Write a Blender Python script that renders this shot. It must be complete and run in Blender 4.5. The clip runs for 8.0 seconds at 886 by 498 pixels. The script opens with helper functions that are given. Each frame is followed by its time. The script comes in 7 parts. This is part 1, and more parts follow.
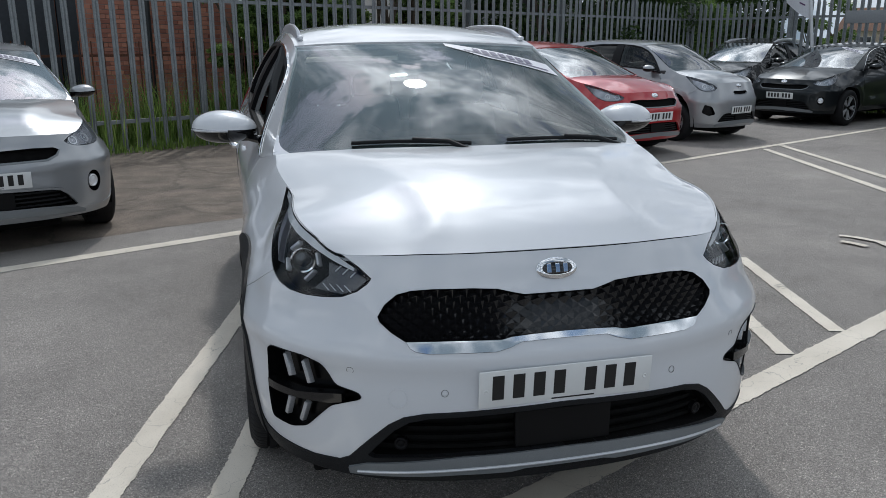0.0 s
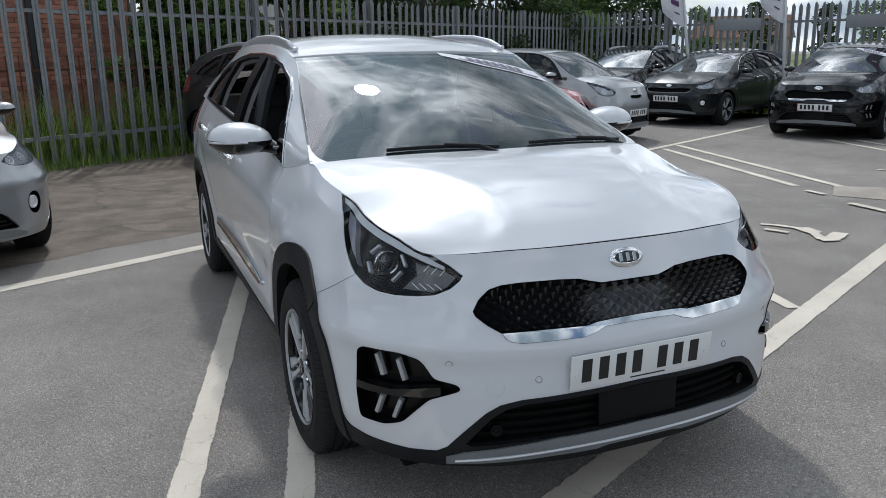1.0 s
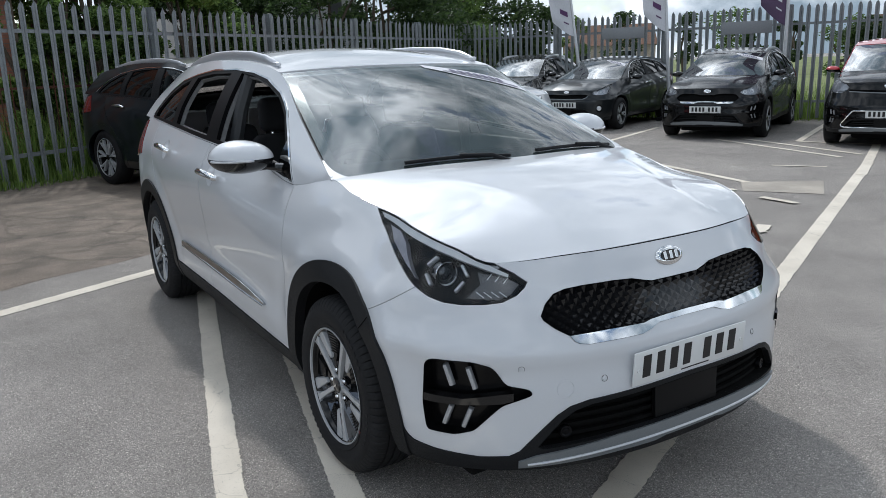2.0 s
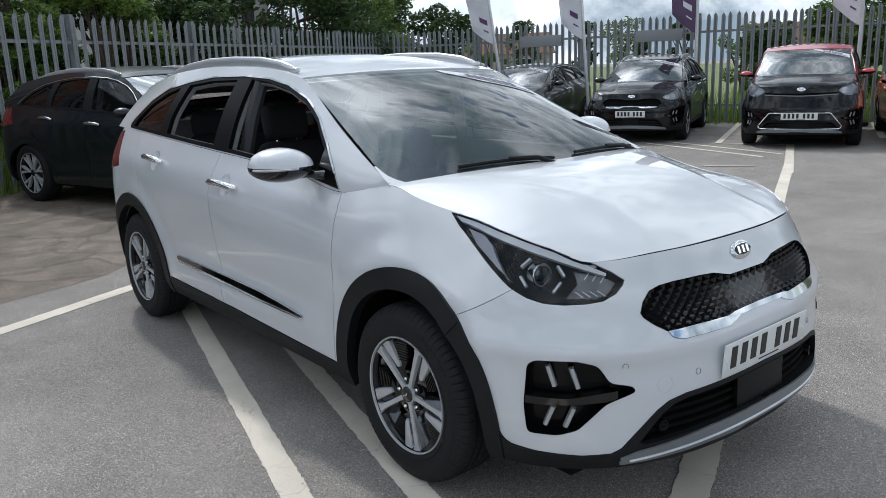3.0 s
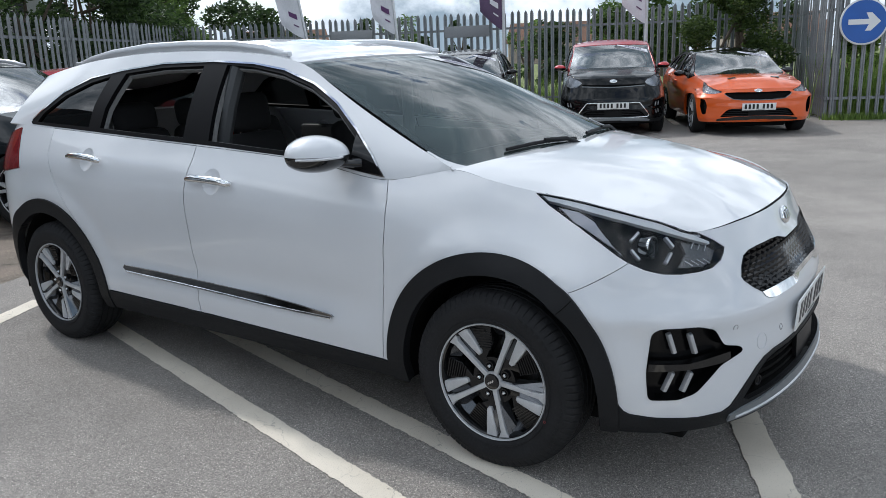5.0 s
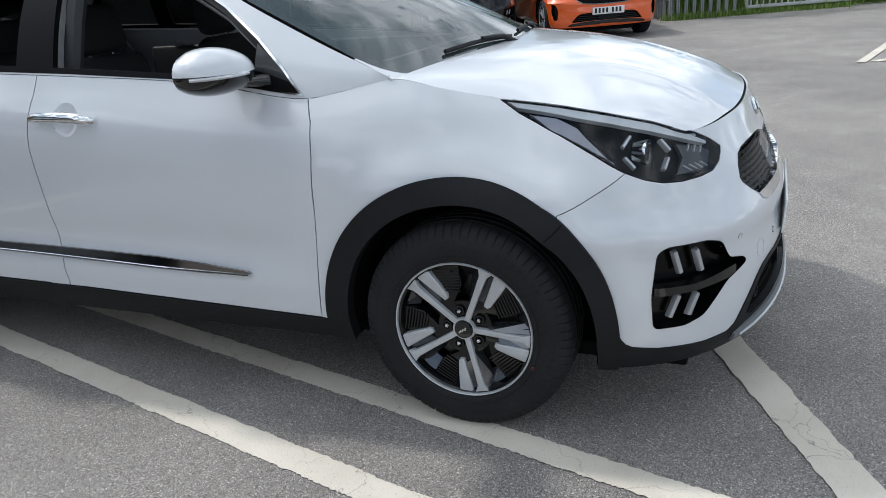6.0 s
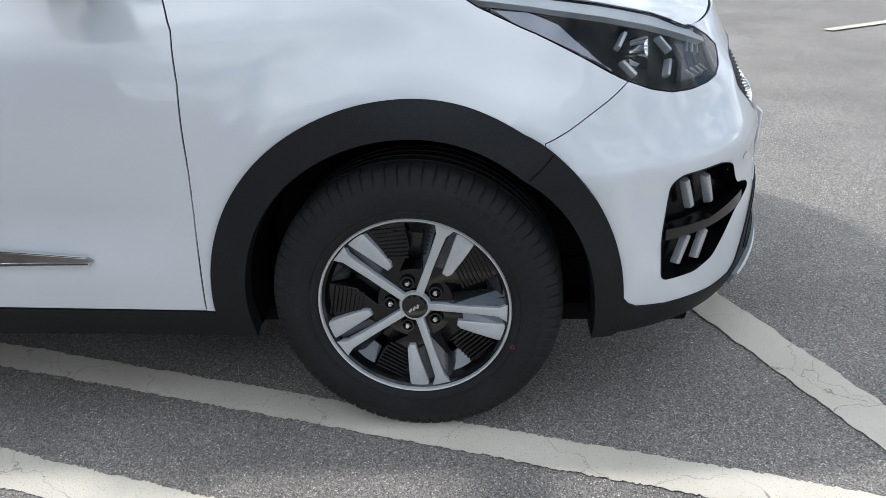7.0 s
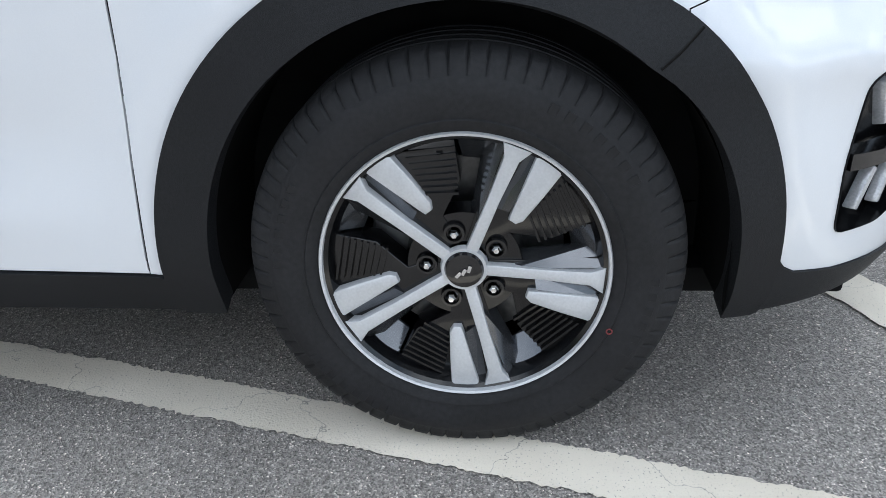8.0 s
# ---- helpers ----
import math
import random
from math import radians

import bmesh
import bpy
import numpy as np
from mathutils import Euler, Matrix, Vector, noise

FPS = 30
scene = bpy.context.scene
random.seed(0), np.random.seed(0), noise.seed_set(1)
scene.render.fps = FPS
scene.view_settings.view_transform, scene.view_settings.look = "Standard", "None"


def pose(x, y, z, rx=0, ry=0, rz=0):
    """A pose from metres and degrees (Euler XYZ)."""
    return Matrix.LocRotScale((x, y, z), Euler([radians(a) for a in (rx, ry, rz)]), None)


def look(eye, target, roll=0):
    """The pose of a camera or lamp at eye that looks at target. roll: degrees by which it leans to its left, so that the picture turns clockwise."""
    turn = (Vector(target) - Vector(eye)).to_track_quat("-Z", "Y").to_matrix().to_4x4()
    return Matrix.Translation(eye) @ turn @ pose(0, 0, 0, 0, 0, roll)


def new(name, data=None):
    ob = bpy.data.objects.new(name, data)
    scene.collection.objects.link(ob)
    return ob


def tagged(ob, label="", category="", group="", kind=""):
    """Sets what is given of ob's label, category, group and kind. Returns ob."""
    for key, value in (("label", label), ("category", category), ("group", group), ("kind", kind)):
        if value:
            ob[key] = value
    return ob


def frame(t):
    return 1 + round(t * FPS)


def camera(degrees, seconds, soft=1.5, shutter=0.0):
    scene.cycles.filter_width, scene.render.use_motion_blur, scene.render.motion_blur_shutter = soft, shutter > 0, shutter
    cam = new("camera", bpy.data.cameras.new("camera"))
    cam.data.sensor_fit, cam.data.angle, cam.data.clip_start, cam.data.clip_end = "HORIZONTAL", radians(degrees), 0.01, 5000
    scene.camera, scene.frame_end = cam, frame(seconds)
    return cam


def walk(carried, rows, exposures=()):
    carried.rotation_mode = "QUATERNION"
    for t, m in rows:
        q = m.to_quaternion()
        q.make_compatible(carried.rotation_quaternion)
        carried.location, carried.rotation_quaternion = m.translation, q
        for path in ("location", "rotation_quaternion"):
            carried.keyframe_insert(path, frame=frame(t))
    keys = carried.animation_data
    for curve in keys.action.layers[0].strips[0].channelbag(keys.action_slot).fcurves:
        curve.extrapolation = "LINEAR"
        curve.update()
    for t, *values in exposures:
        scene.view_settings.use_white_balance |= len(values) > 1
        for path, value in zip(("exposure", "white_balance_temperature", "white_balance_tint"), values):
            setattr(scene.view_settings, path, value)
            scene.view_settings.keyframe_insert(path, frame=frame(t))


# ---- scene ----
cam = camera(59.2, 8.0, soft=0.72)
PATH = [
    (0, (-0.84, -2.749, 1.443), (-0.366, -0.875, 0.93), 0.1),
    (0.5, (-1.18, -2.787, 1.467), (-0.521, -0.964, 0.978), -0.1),
    (1, (-1.445, -2.675, 1.441), (-0.679, -0.894, 0.951), -0.6),
    (1.5, (-1.693, -2.581, 1.456), (-0.79, -0.864, 0.968), -1.3),
    (2.8, (-2.28, -2.166, 1.446), (-1.091, -0.621, 1.0), -2.1),
    (3, (-2.382, -2.096, 1.451), (-1.153, -0.584, 0.996), -2.1),
    (3.5, (-2.66, -1.926, 1.464), (-1.328, -0.507, 1.004), -1.8),
    (4, (-2.801, -1.719, 1.438), (-1.388, -0.381, 0.978), -2.0),
    (4.2, (-2.853, -1.631, 1.426), (-1.412, -0.321, 0.973), -1.9),
    (5.3, (-3.052, -1.159, 1.429), (-1.404, -0.155, 0.906), -2.4),
    (5.5, (-2.985, -1.046, 1.404), (-1.313, -0.105, 0.841), -2.7),
    (6, (-2.793, -0.782, 1.332), (-1.065, -0.04, 0.65), -4.6),
    (6.5, (-2.631, -0.469, 1.268), (-0.831, -0.071, 0.493), -4.6),
    (7, (-2.359, -0.271, 1.148), (-0.555, -0.03, 0.318), -3.9),
    (7.5, (-2.114, -0.154, 0.996), (-0.299, 0.044, 0.178), -3.1),
    (8, (-1.878, -0.07, 0.859), (-0.094, 0.106, -0.028), -2.5),
]
walk(cam, [(t, look(eye, target, roll)) for t, eye, target, roll in PATH],
     [(0, -0.67, 6020, 9), (1.5, -0.45, 6020, 9), (3, -0.31, 6020, 9), (4, -0.25, 6020, 9), (5.5, -0.14, 6020, 9), (6.5, -0.06, 6020, 9), (7, 0.08, 6020, 9), (7.5, 0.34, 6020, 9), (8, 0.82, 6020, 9)])

# ---- light ----
world = bpy.data.worlds.new("sky")
scene.world = world
world.use_nodes = True
SUN_ELEV, SUN_AZ = 49.5, 13.5     # azimuth from +y towards +x


def build_sky():
    nt = world.node_tree
    nt.nodes.clear()
    N, L = nt.nodes.new, nt.links.new
    out, bg = N("ShaderNodeOutputWorld"), N("ShaderNodeBackground")
    sky = N("ShaderNodeTexSky")
    sky.sky_type = "NISHITA"
    sky.sun_disc = False
    sky.sun_elevation, sky.sun_rotation = radians(SUN_ELEV), radians(SUN_AZ)
    co, mp = N("ShaderNodeTexCoord"), N("ShaderNodeMapping")
    mp.inputs["Scale"].default_value = (1.0, 1.0, 1.25)
    n1, n2 = N("ShaderNodeTexNoise"), N("ShaderNodeTexNoise")
    n1.inputs["Scale"].default_value, n1.inputs["Detail"].default_value, n1.inputs["Roughness"].default_value = 3.8, 9, 0.64
    n1.inputs["Distortion"].default_value = 0.15
    n2.inputs["Scale"].default_value, n2.inputs["Detail"].default_value, n2.inputs["Distortion"].default_value = 4.6, 9, 0.12
    n2.inputs["Roughness"].default_value = 0.60
    cover, shade = N("ShaderNodeValToRGB"), N("ShaderNodeValToRGB")
    cover.color_ramp.elements[0].position, cover.color_ramp.elements[1].position = 0.39, 0.44
    shade.color_ramp.elements[0].position, shade.color_ramp.elements[1].position = 0.40, 0.62
    shade.color_ramp.elements[0].color = (2.4, 3.0, 3.5, 1)
    shade.color_ramp.elements[1].color = (13.5, 13.7, 13.9, 1)
    grey = shade.color_ramp.elements.new(0.51)
    grey.color = (6.6, 7.0, 7.4, 1)
    mix = N("ShaderNodeMix")
    mix.data_type = "RGBA"
    L(co.outputs["Generated"], mp.inputs["Vector"])
    L(mp.outputs["Vector"], n1.inputs["Vector"])
    L(mp.outputs["Vector"], n2.inputs["Vector"])
    L(n1.outputs["Fac"], cover.inputs["Fac"])
    L(n2.outputs["Fac"], shade.inputs["Fac"])
    L(cover.outputs["Color"], mix.inputs["Factor"])
    L(sky.outputs["Color"], mix.inputs["A"])
    L(shade.outputs["Color"], mix.inputs["B"])
    # thin cloud glows round the veiled sun
    dot, glow, add, gain = N("ShaderNodeVectorMath"), N("ShaderNodeMapRange"), N("ShaderNodeVectorMath"), N("ShaderNodeMath")
    dot.operation, add.operation, gain.operation = "DOT_PRODUCT", "SCALE", "MULTIPLY_ADD"
    e, a = radians(SUN_ELEV), radians(SUN_AZ)
    dot.inputs[1].default_value = (math.cos(e) * math.sin(a), math.cos(e) * math.cos(a), math.sin(e))
    glow.interpolation_type = "SMOOTHERSTEP"
    glow.inputs["From Min"].default_value, glow.inputs["From Max"].default_value = 0.88, 1.0
    glow.inputs["To Min"].default_value, glow.inputs["To Max"].default_value = 0.0, 1.0
    gain.inputs[1].default_value, gain.inputs[2].default_value = 1.9, 1.0
    core = N("ShaderNodeMath")
    core.operation = "POWER"
    core.inputs[1].default_value = 1.9
    L(co.outputs["Generated"], dot.inputs[0])
    L(dot.outputs["Value"], glow.inputs["Value"])
    L(glow.outputs["Result"], core.inputs[0])
    L(core.outputs[0], gain.inputs[0])
    L(mix.outputs["Result"], add.inputs[0])
    L(gain.outputs[0], add.inputs["Scale"])
    up, haze, pale = N("ShaderNodeSeparateXYZ"), N("ShaderNodeMapRange"), N("ShaderNodeVectorMath")
    haze.inputs["From Min"].default_value, haze.inputs["From Max"].default_value = 0.02, 0.42
    haze.inputs["To Min"].default_value, haze.inputs["To Max"].default_value = 1.25, 1.0
    pale.operation = "SCALE"
    L(co.outputs["Generated"], up.inputs[0])
    L(up.outputs["Z"], haze.inputs["Value"])
    L(add.outputs["Vector"], pale.inputs[0])
    L(haze.outputs["Result"], pale.inputs["Scale"])
    disc, white = N("ShaderNodeMapRange"), N("ShaderNodeVectorMath")
    disc.interpolation_type = "SMOOTHERSTEP"
    disc.inputs["From Min"].default_value, disc.inputs["From Max"].default_value = 0.986, 1.002
    disc.inputs["To Min"].default_value, disc.inputs["To Max"].default_value = 0.0, 9.0
    white.operation = "MULTIPLY_ADD"
    white.inputs[1].default_value = (1.0, 0.98, 0.93)
    tear = N("ShaderNodeMath")
    tear.operation = "MULTIPLY_ADD"
    tear.inputs[1].default_value = 0.075
    low = N("ShaderNodeMath")
    low.operation = "SUBTRACT"
    low.inputs[1].default_value = 0.0375
    L(n2.outputs["Fac"], tear.inputs[0])
    L(dot.outputs["Value"], tear.inputs[2])
    L(tear.outputs[0], low.inputs[0])
    L(low.outputs[0], disc.inputs["Value"])
    L(disc.outputs["Result"], white.inputs[0])
    L(pale.outputs["Vector"], white.inputs[2])
    L(white.outputs["Vector"], bg.inputs["Color"])
    bg.inputs["Strength"].default_value = 0.132
    L(bg.outputs["Background"], out.inputs["Surface"])


build_sky()
sun = new("sun", bpy.data.lights.new("sun", "SUN"))
sun.data.energy, sun.data.angle, sun.data.color = 2.2, radians(3.5), (1.0, 0.94, 0.86)
_e, _a = radians(SUN_ELEV), radians(SUN_AZ)
SUN_DIR = Vector((math.cos(_e) * math.sin(_a), math.cos(_e) * math.cos(_a), math.sin(_e)))
sun.matrix_world = look(SUN_DIR * 60, (0, 0, 0))
scene.view_settings.exposure = 0.0


# ---- materials ----
MATS = {}


def mat(name, color, rough=0.5, metal=0.0, coat=0.0, coat_rough=0.03, spec=0.5, grain=0.0, scale=30.0, bump=0.0, bump_scale=200.0, stain=0.0, stain_scale=1.2, emit=0.0):
    """A Principled material with colour variation at two scales and a fine bump."""
    if name in MATS:
        return MATS[name]
    m = bpy.data.materials.new(name)
    m.use_nodes = True
    nt = m.node_tree
    N, L = nt.nodes.new, nt.links.new
    b = nt.nodes["Principled BSDF"]
    b.inputs["Base Color"].default_value = (*color, 1)
    b.inputs["Roughness"].default_value, b.inputs["Metallic"].default_value = rough, metal
    b.inputs["Coat Weight"].default_value, b.inputs["Coat Roughness"].default_value = coat, coat_rough
    b.inputs["Specular IOR Level"].default_value = spec
    co = N("ShaderNodeTexCoord")
    col = None
    if grain or stain:
        a = N("ShaderNodeTexNoise")
        a.inputs["Scale"].default_value, a.inputs["Detail"].default_value = scale, 5
        c = N("ShaderNodeTexNoise")
        c.inputs["Scale"].default_value, c.inputs["Detail"].default_value = stain_scale, 6
        L(co.outputs["Object"], a.inputs["Vector"])
        L(co.outputs["Object"], c.inputs["Vector"])
        r1, r2 = N("ShaderNodeMapRange"), N("ShaderNodeMapRange")
        for r, k in ((r1, grain), (r2, stain)):
            r.inputs["From Min"].default_value, r.inputs["From Max"].default_value = 0.3, 0.7
            r.inputs["To Min"].default_value, r.inputs["To Max"].default_value = 1 - k, 1 + k
        L(a.outputs["Fac"], r1.inputs["Value"])
        L(c.outputs["Fac"], r2.inputs["Value"])
        mu = N("ShaderNodeMath")
        mu.operation = "MULTIPLY"
        L(r1.outputs["Result"], mu.inputs[0])
        L(r2.outputs["Result"], mu.inputs[1])
        mx = N("ShaderNodeVectorMath")
        mx.operation = "SCALE"
        mx.inputs[0].default_value = color
        L(mu.outputs[0], mx.inputs["Scale"])
        L(mx.outputs["Vector"], b.inputs["Base Color"])
        rr = N("ShaderNodeMapRange")
        rr.inputs["From Min"].default_value, rr.inputs["From Max"].default_value = 0.3, 0.7
        rr.inputs["To Min"].default_value, rr.inputs["To Max"].default_value = rough * (1 - stain * 0.5), min(1, rough * (1 + stain * 0.5))
        L(c.outputs["Fac"], rr.inputs["Value"])
        L(rr.outputs["Result"], b.inputs["Roughness"])
    if bump:
        d = N("ShaderNodeTexNoise")
        d.inputs["Scale"].default_value, d.inputs["Detail"].default_value = bump_scale, 3
        bp = N("ShaderNodeBump")
        bp.inputs["Strength"].default_value, bp.inputs["Distance"].default_value = bump, 0.004
        L(co.outputs["Object"], d.inputs["Vector"])
        L(d.outputs["Fac"], bp.inputs["Height"])
        L(bp.outputs["Normal"], b.inputs["Normal"])
    if emit:
        b.inputs["Emission Color"].default_value = (*color, 1)
        b.inputs["Emission Strength"].default_value = emit
    MATS[name] = m
    return m


def glass(name, tint, ior=1.5, rough=0.0, dust_haze=0.0):
    """Thin pane: clear or tinted, with a mirror of the sky by Fresnel."""
    if name in MATS:
        return MATS[name]
    m = bpy.data.materials.new(name)
    m.use_nodes = True
    nt = m.node_tree
    nt.nodes.clear()
    N, L = nt.nodes.new, nt.links.new
    out, mix = N("ShaderNodeOutputMaterial"), N("ShaderNodeMixShader")
    tr, gl, fr = N("ShaderNodeBsdfTransparent"), N("ShaderNodeBsdfGlossy"), N("ShaderNodeFresnel")
    tr.inputs["Color"].default_value = (*tint, 1)
    gl.inputs["Roughness"].default_value = rough
    fr.inputs["IOR"].default_value = ior
    L(fr.outputs[0], mix.inputs["Fac"])
    L(tr.outputs[0], mix.inputs[1])
    L(gl.outputs[0], mix.inputs[2])
    if dust_haze:
        # a thin teal film: dust, plus reflected sky haze put into its colour
        df, dm = N("ShaderNodeBsdfDiffuse"), N("ShaderNodeMixShader")
        tx, mr, co = N("ShaderNodeTexNoise"), N("ShaderNodeMapRange"), N("ShaderNodeTexCoord")
        tx.inputs["Scale"].default_value, tx.inputs["Detail"].default_value = 4.0, 3
        mr.inputs["From Min"].default_value, mr.inputs["From Max"].default_value = 0.3, 0.7
        mr.inputs["To Min"].default_value, mr.inputs["To Max"].default_value = dust_haze * 0.6, dust_haze * 1.4
        df.inputs["Color"].default_value = (0.52, 0.68, 0.67, 1)
        L(co.outputs["Object"], tx.inputs["Vector"])
        L(tx.outputs["Fac"], mr.inputs["Value"])
        L(mr.outputs["Result"], dm.inputs["Fac"])
        L(mix.outputs[0], dm.inputs[1])
        L(df.outputs[0], dm.inputs[2])
        mix = dm
    L(mix.outputs[0], out.inputs["Surface"])
    MATS[name] = m
    return m


def paint(name, color, flake=0.0, rough=0.35):
    return mat(name, color, rough=rough, metal=flake, coat=1.0 if max(color) > 0.03 else 0.6, coat_rough=0.015, spec=0.5 if max(color) > 0.03 else 0.15, grain=0.02, scale=600, stain=0.025, stain_scale=2.0)


WHITE = paint("pearl_white_paint", (0.625, 0.64, 0.665))
PLASTIC = mat("black_grained_plastic", (0.011, 0.0116, 0.013), 0.5, spec=0.2, grain=0.25, scale=300, stain=0.2, stain_scale=5, bump=0.25, bump_scale=900)
GLOSSBLACK = mat("gloss_black_plastic", (0.005, 0.005, 0.0055), 0.07, coat=0.3, stain=0.1, stain_scale=8)
RUBBER = mat("tyre_rubber", (0.015, 0.015, 0.016), 0.7, spec=0.22, grain=0.2, scale=120, stain=0.25, stain_scale=9, bump=0.15, bump_scale=500)
CHROME = mat("chrome", (0.78, 0.79, 0.80), 0.07, metal=1.0, stain=0.15, stain_scale=14)
SILVER = mat("satin_silver_trim", (0.20, 0.215, 0.225), 0.42, metal=0.3, grain=0.08, scale=400, stain=0.08)
RAILSILVER = mat("bright_satin_rail", (0.62, 0.63, 0.65), 0.3, metal=0.6, grain=0.06, scale=300, stain=0.08)
RIMSILVER = mat("machined_alloy", (0.50, 0.51, 0.525), 0.34, metal=0.3, grain=0.06, scale=250, stain=0.08, stain_scale=12)
RIMDARK = mat("dark_alloy_lacquer", (0.005, 0.005, 0.0055), 0.14, coat=0.2, spec=0.35, grain=0.15, scale=150, stain=0.2, stain_scale=15)
UNDER = mat("underbody_black", (0.005, 0.005, 0.005), 0.95, spec=0.1, grain=0.3, scale=20, stain=0.3)
SEAT = mat("black_seat_cloth", (0.022, 0.022, 0.024), 0.85, grain=0.2, scale=250, stain=0.15, stain_scale=4, bump=0.2, bump_scale=400)
DASH = mat("dark_dashboard", (0.05, 0.053, 0.056), 0.6, grain=0.12, scale=250, stain=0.1, bump=0.15, bump_scale=700)
LINER = mat("grey_headlining", (0.17, 0.17, 0.165), 0.9, grain=0.06, scale=200, stain=0.08)
SCREEN = glass("windscreen_glass", (0.74, 0.84, 0.82), 2.2, 0.0, 0.055)
CARSCREEN = glass("car_screen_glass", (0.5, 0.55, 0.55), 4.2, 0.0, 0.02)
CLEAR = glass("side_glass", (0.62, 0.68, 0.67), 1.6)
TINT = glass("privacy_glass", (0.08, 0.09, 0.09), 1.6)
LENS = glass("lamp_lens", (0.95, 0.96, 0.97), 1.42)
PLATE = mat("white_number_plate", (0.74, 0.75, 0.74), 0.3, coat=0.4, stain=0.05, stain_scale=9)
INK = mat("black_plate_ink", (0.012, 0.012, 0.013), 0.4, grain=0.1, stain=0.1)
BOWL = mat("dark_lamp_bowl", (0.005, 0.005, 0.006), 0.3, spec=0.12, grain=0.15, scale=120, stain=0.1)
FINWHITE = mat("bright_lamp_chrome", (0.86, 0.87, 0.89), 0.16, metal=0.35, stain=0.08, stain_scale=15)
REDLENS = mat("red_lamp_lens", (0.17, 0.006, 0.008), 0.1, coat=0.8, stain=0.1, stain_scale=12)
AMBER = mat("smoked_reflector", (0.52, 0.53, 0.56), 0.2, metal=0.5, grain=0.15, scale=90, stain=0.1)


# ---- helpers for meshes ----
def link(name, bm, material, parent=None, label="", smooth=35.0):
    """One mesh object from a bmesh; smooth: the angle past which edges stay sharp."""
    me = bpy.data.meshes.new(name)
    bm.to_mesh(me)
    bm.free()
    for mm in (material if isinstance(material, (list, tuple)) else (material,)):
        me.materials.append(mm)
    if smooth:
        me.shade_smooth()
        me.set_sharp_from_angle(angle=radians(smooth))
    ob = new(name, me)
    if parent is not None:
        ob.parent = parent
    if label:
        tagged(ob, label)
    return ob


def part(name, bm, material, parent, label="", smooth=35.0):
    return link(name, bm, material, parent, label, smooth)


def box(bm, c, s, bevel=0.0, seg=2, m=None, taper=None):
    """A bevelled box of size s at c; taper: the scale of its top in x and y."""
    r = bmesh.ops.create_cube(bm, size=1.0)
    vs = r["verts"]
    for v in vs:
        k = taper if taper and v.co.z > 0 else (1, 1)
        v.co = Vector((v.co.x * s[0] * k[0], v.co.y * s[1] * k[1], v.co.z * s[2]))
    if bevel:
        es = list({e for v in vs for e in v.link_edges})
        rr = bmesh.ops.bevel(bm, geom=es, offset=bevel, segments=seg, affect="EDGES", profile=0.5)
        vs = list({v for f in rr["faces"] for v in f.verts} | {v for v in vs if v.is_valid})
    mm = Matrix.Translation(c) @ (m if m is not None else Matrix.Identity(4))
    bmesh.ops.transform(bm, matrix=mm, verts=vs)
    return vs


def lathe(bm, prof, seg, axis="x", c=(0, 0, 0), closed=False):
    """Turns a profile of (along, radius) about the x or z axis."""
    rings = []
    for i in range(seg):
        a = 2 * math.pi * i / seg
        ca, sa = math.cos(a), math.sin(a)
        rings.append([bm.verts.new((c[0] + p, c[1] + r * ca, c[2] + r * sa) if axis == "x" else (c[0] + r * ca, c[1] + r * sa, c[2] + p)) for p, r in prof])
    n = len(prof)
    for i in range(seg):
        A, B = rings[i], rings[(i + 1) % seg]
        for j in range(n if closed else n - 1):
            k = (j + 1) % n
            bm.faces.new((A[j], A[k], B[k], B[j]))
    return rings


def tube(bm, pts, r, seg=8, cap=True, flat=1.0):
    """A tube along points; flat squeezes it upright."""
    pts = [Vector(p) for p in pts]
    rings = []
    for i, p in enumerate(pts):
        d = (pts[min(i + 1, len(pts) - 1)] - pts[max(i - 1, 0)]).normalized()
        up = Vector((0, 0, 1)) if abs(d.z) < 0.9 else Vector((1, 0, 0))
        s = d.cross(up).normalized()
        w = s.cross(d)
        rad = r[i] if isinstance(r, (list, tuple)) else r
        rings.append([bm.verts.new(p + s * rad * math.cos(2 * math.pi * k / seg) + w * rad * flat * math.sin(2 * math.pi * k / seg)) for k in range(seg)])
    for A, B in zip(rings, rings[1:]):
        for k in range(seg):
            bm.faces.new((A[k], A[(k + 1) % seg], B[(k + 1) % seg], B[k]))
    if cap:
        bm.faces.new(list(reversed(rings[0])))
        bm.faces.new(rings[-1])


def prism(bm, poly, y0, y1, m=None):
    """An outline in (x, z) drawn out along y."""
    A = [bm.verts.new((x, y0, z)) for x, z in poly]
    B = [bm.verts.new((x, y1, z)) for x, z in poly]
    n = len(poly)
    fs = [bm.faces.new(A), bm.faces.new(list(reversed(B)))]
    fs += [bm.faces.new((A[i], B[i], B[(i + 1) % n], A[(i + 1) % n])) for i in range(n)]
    bmesh.ops.recalc_face_normals(bm, faces=fs)
    if m is not None:
        bmesh.ops.transform(bm, matrix=m, verts=A + B)
    return A + B


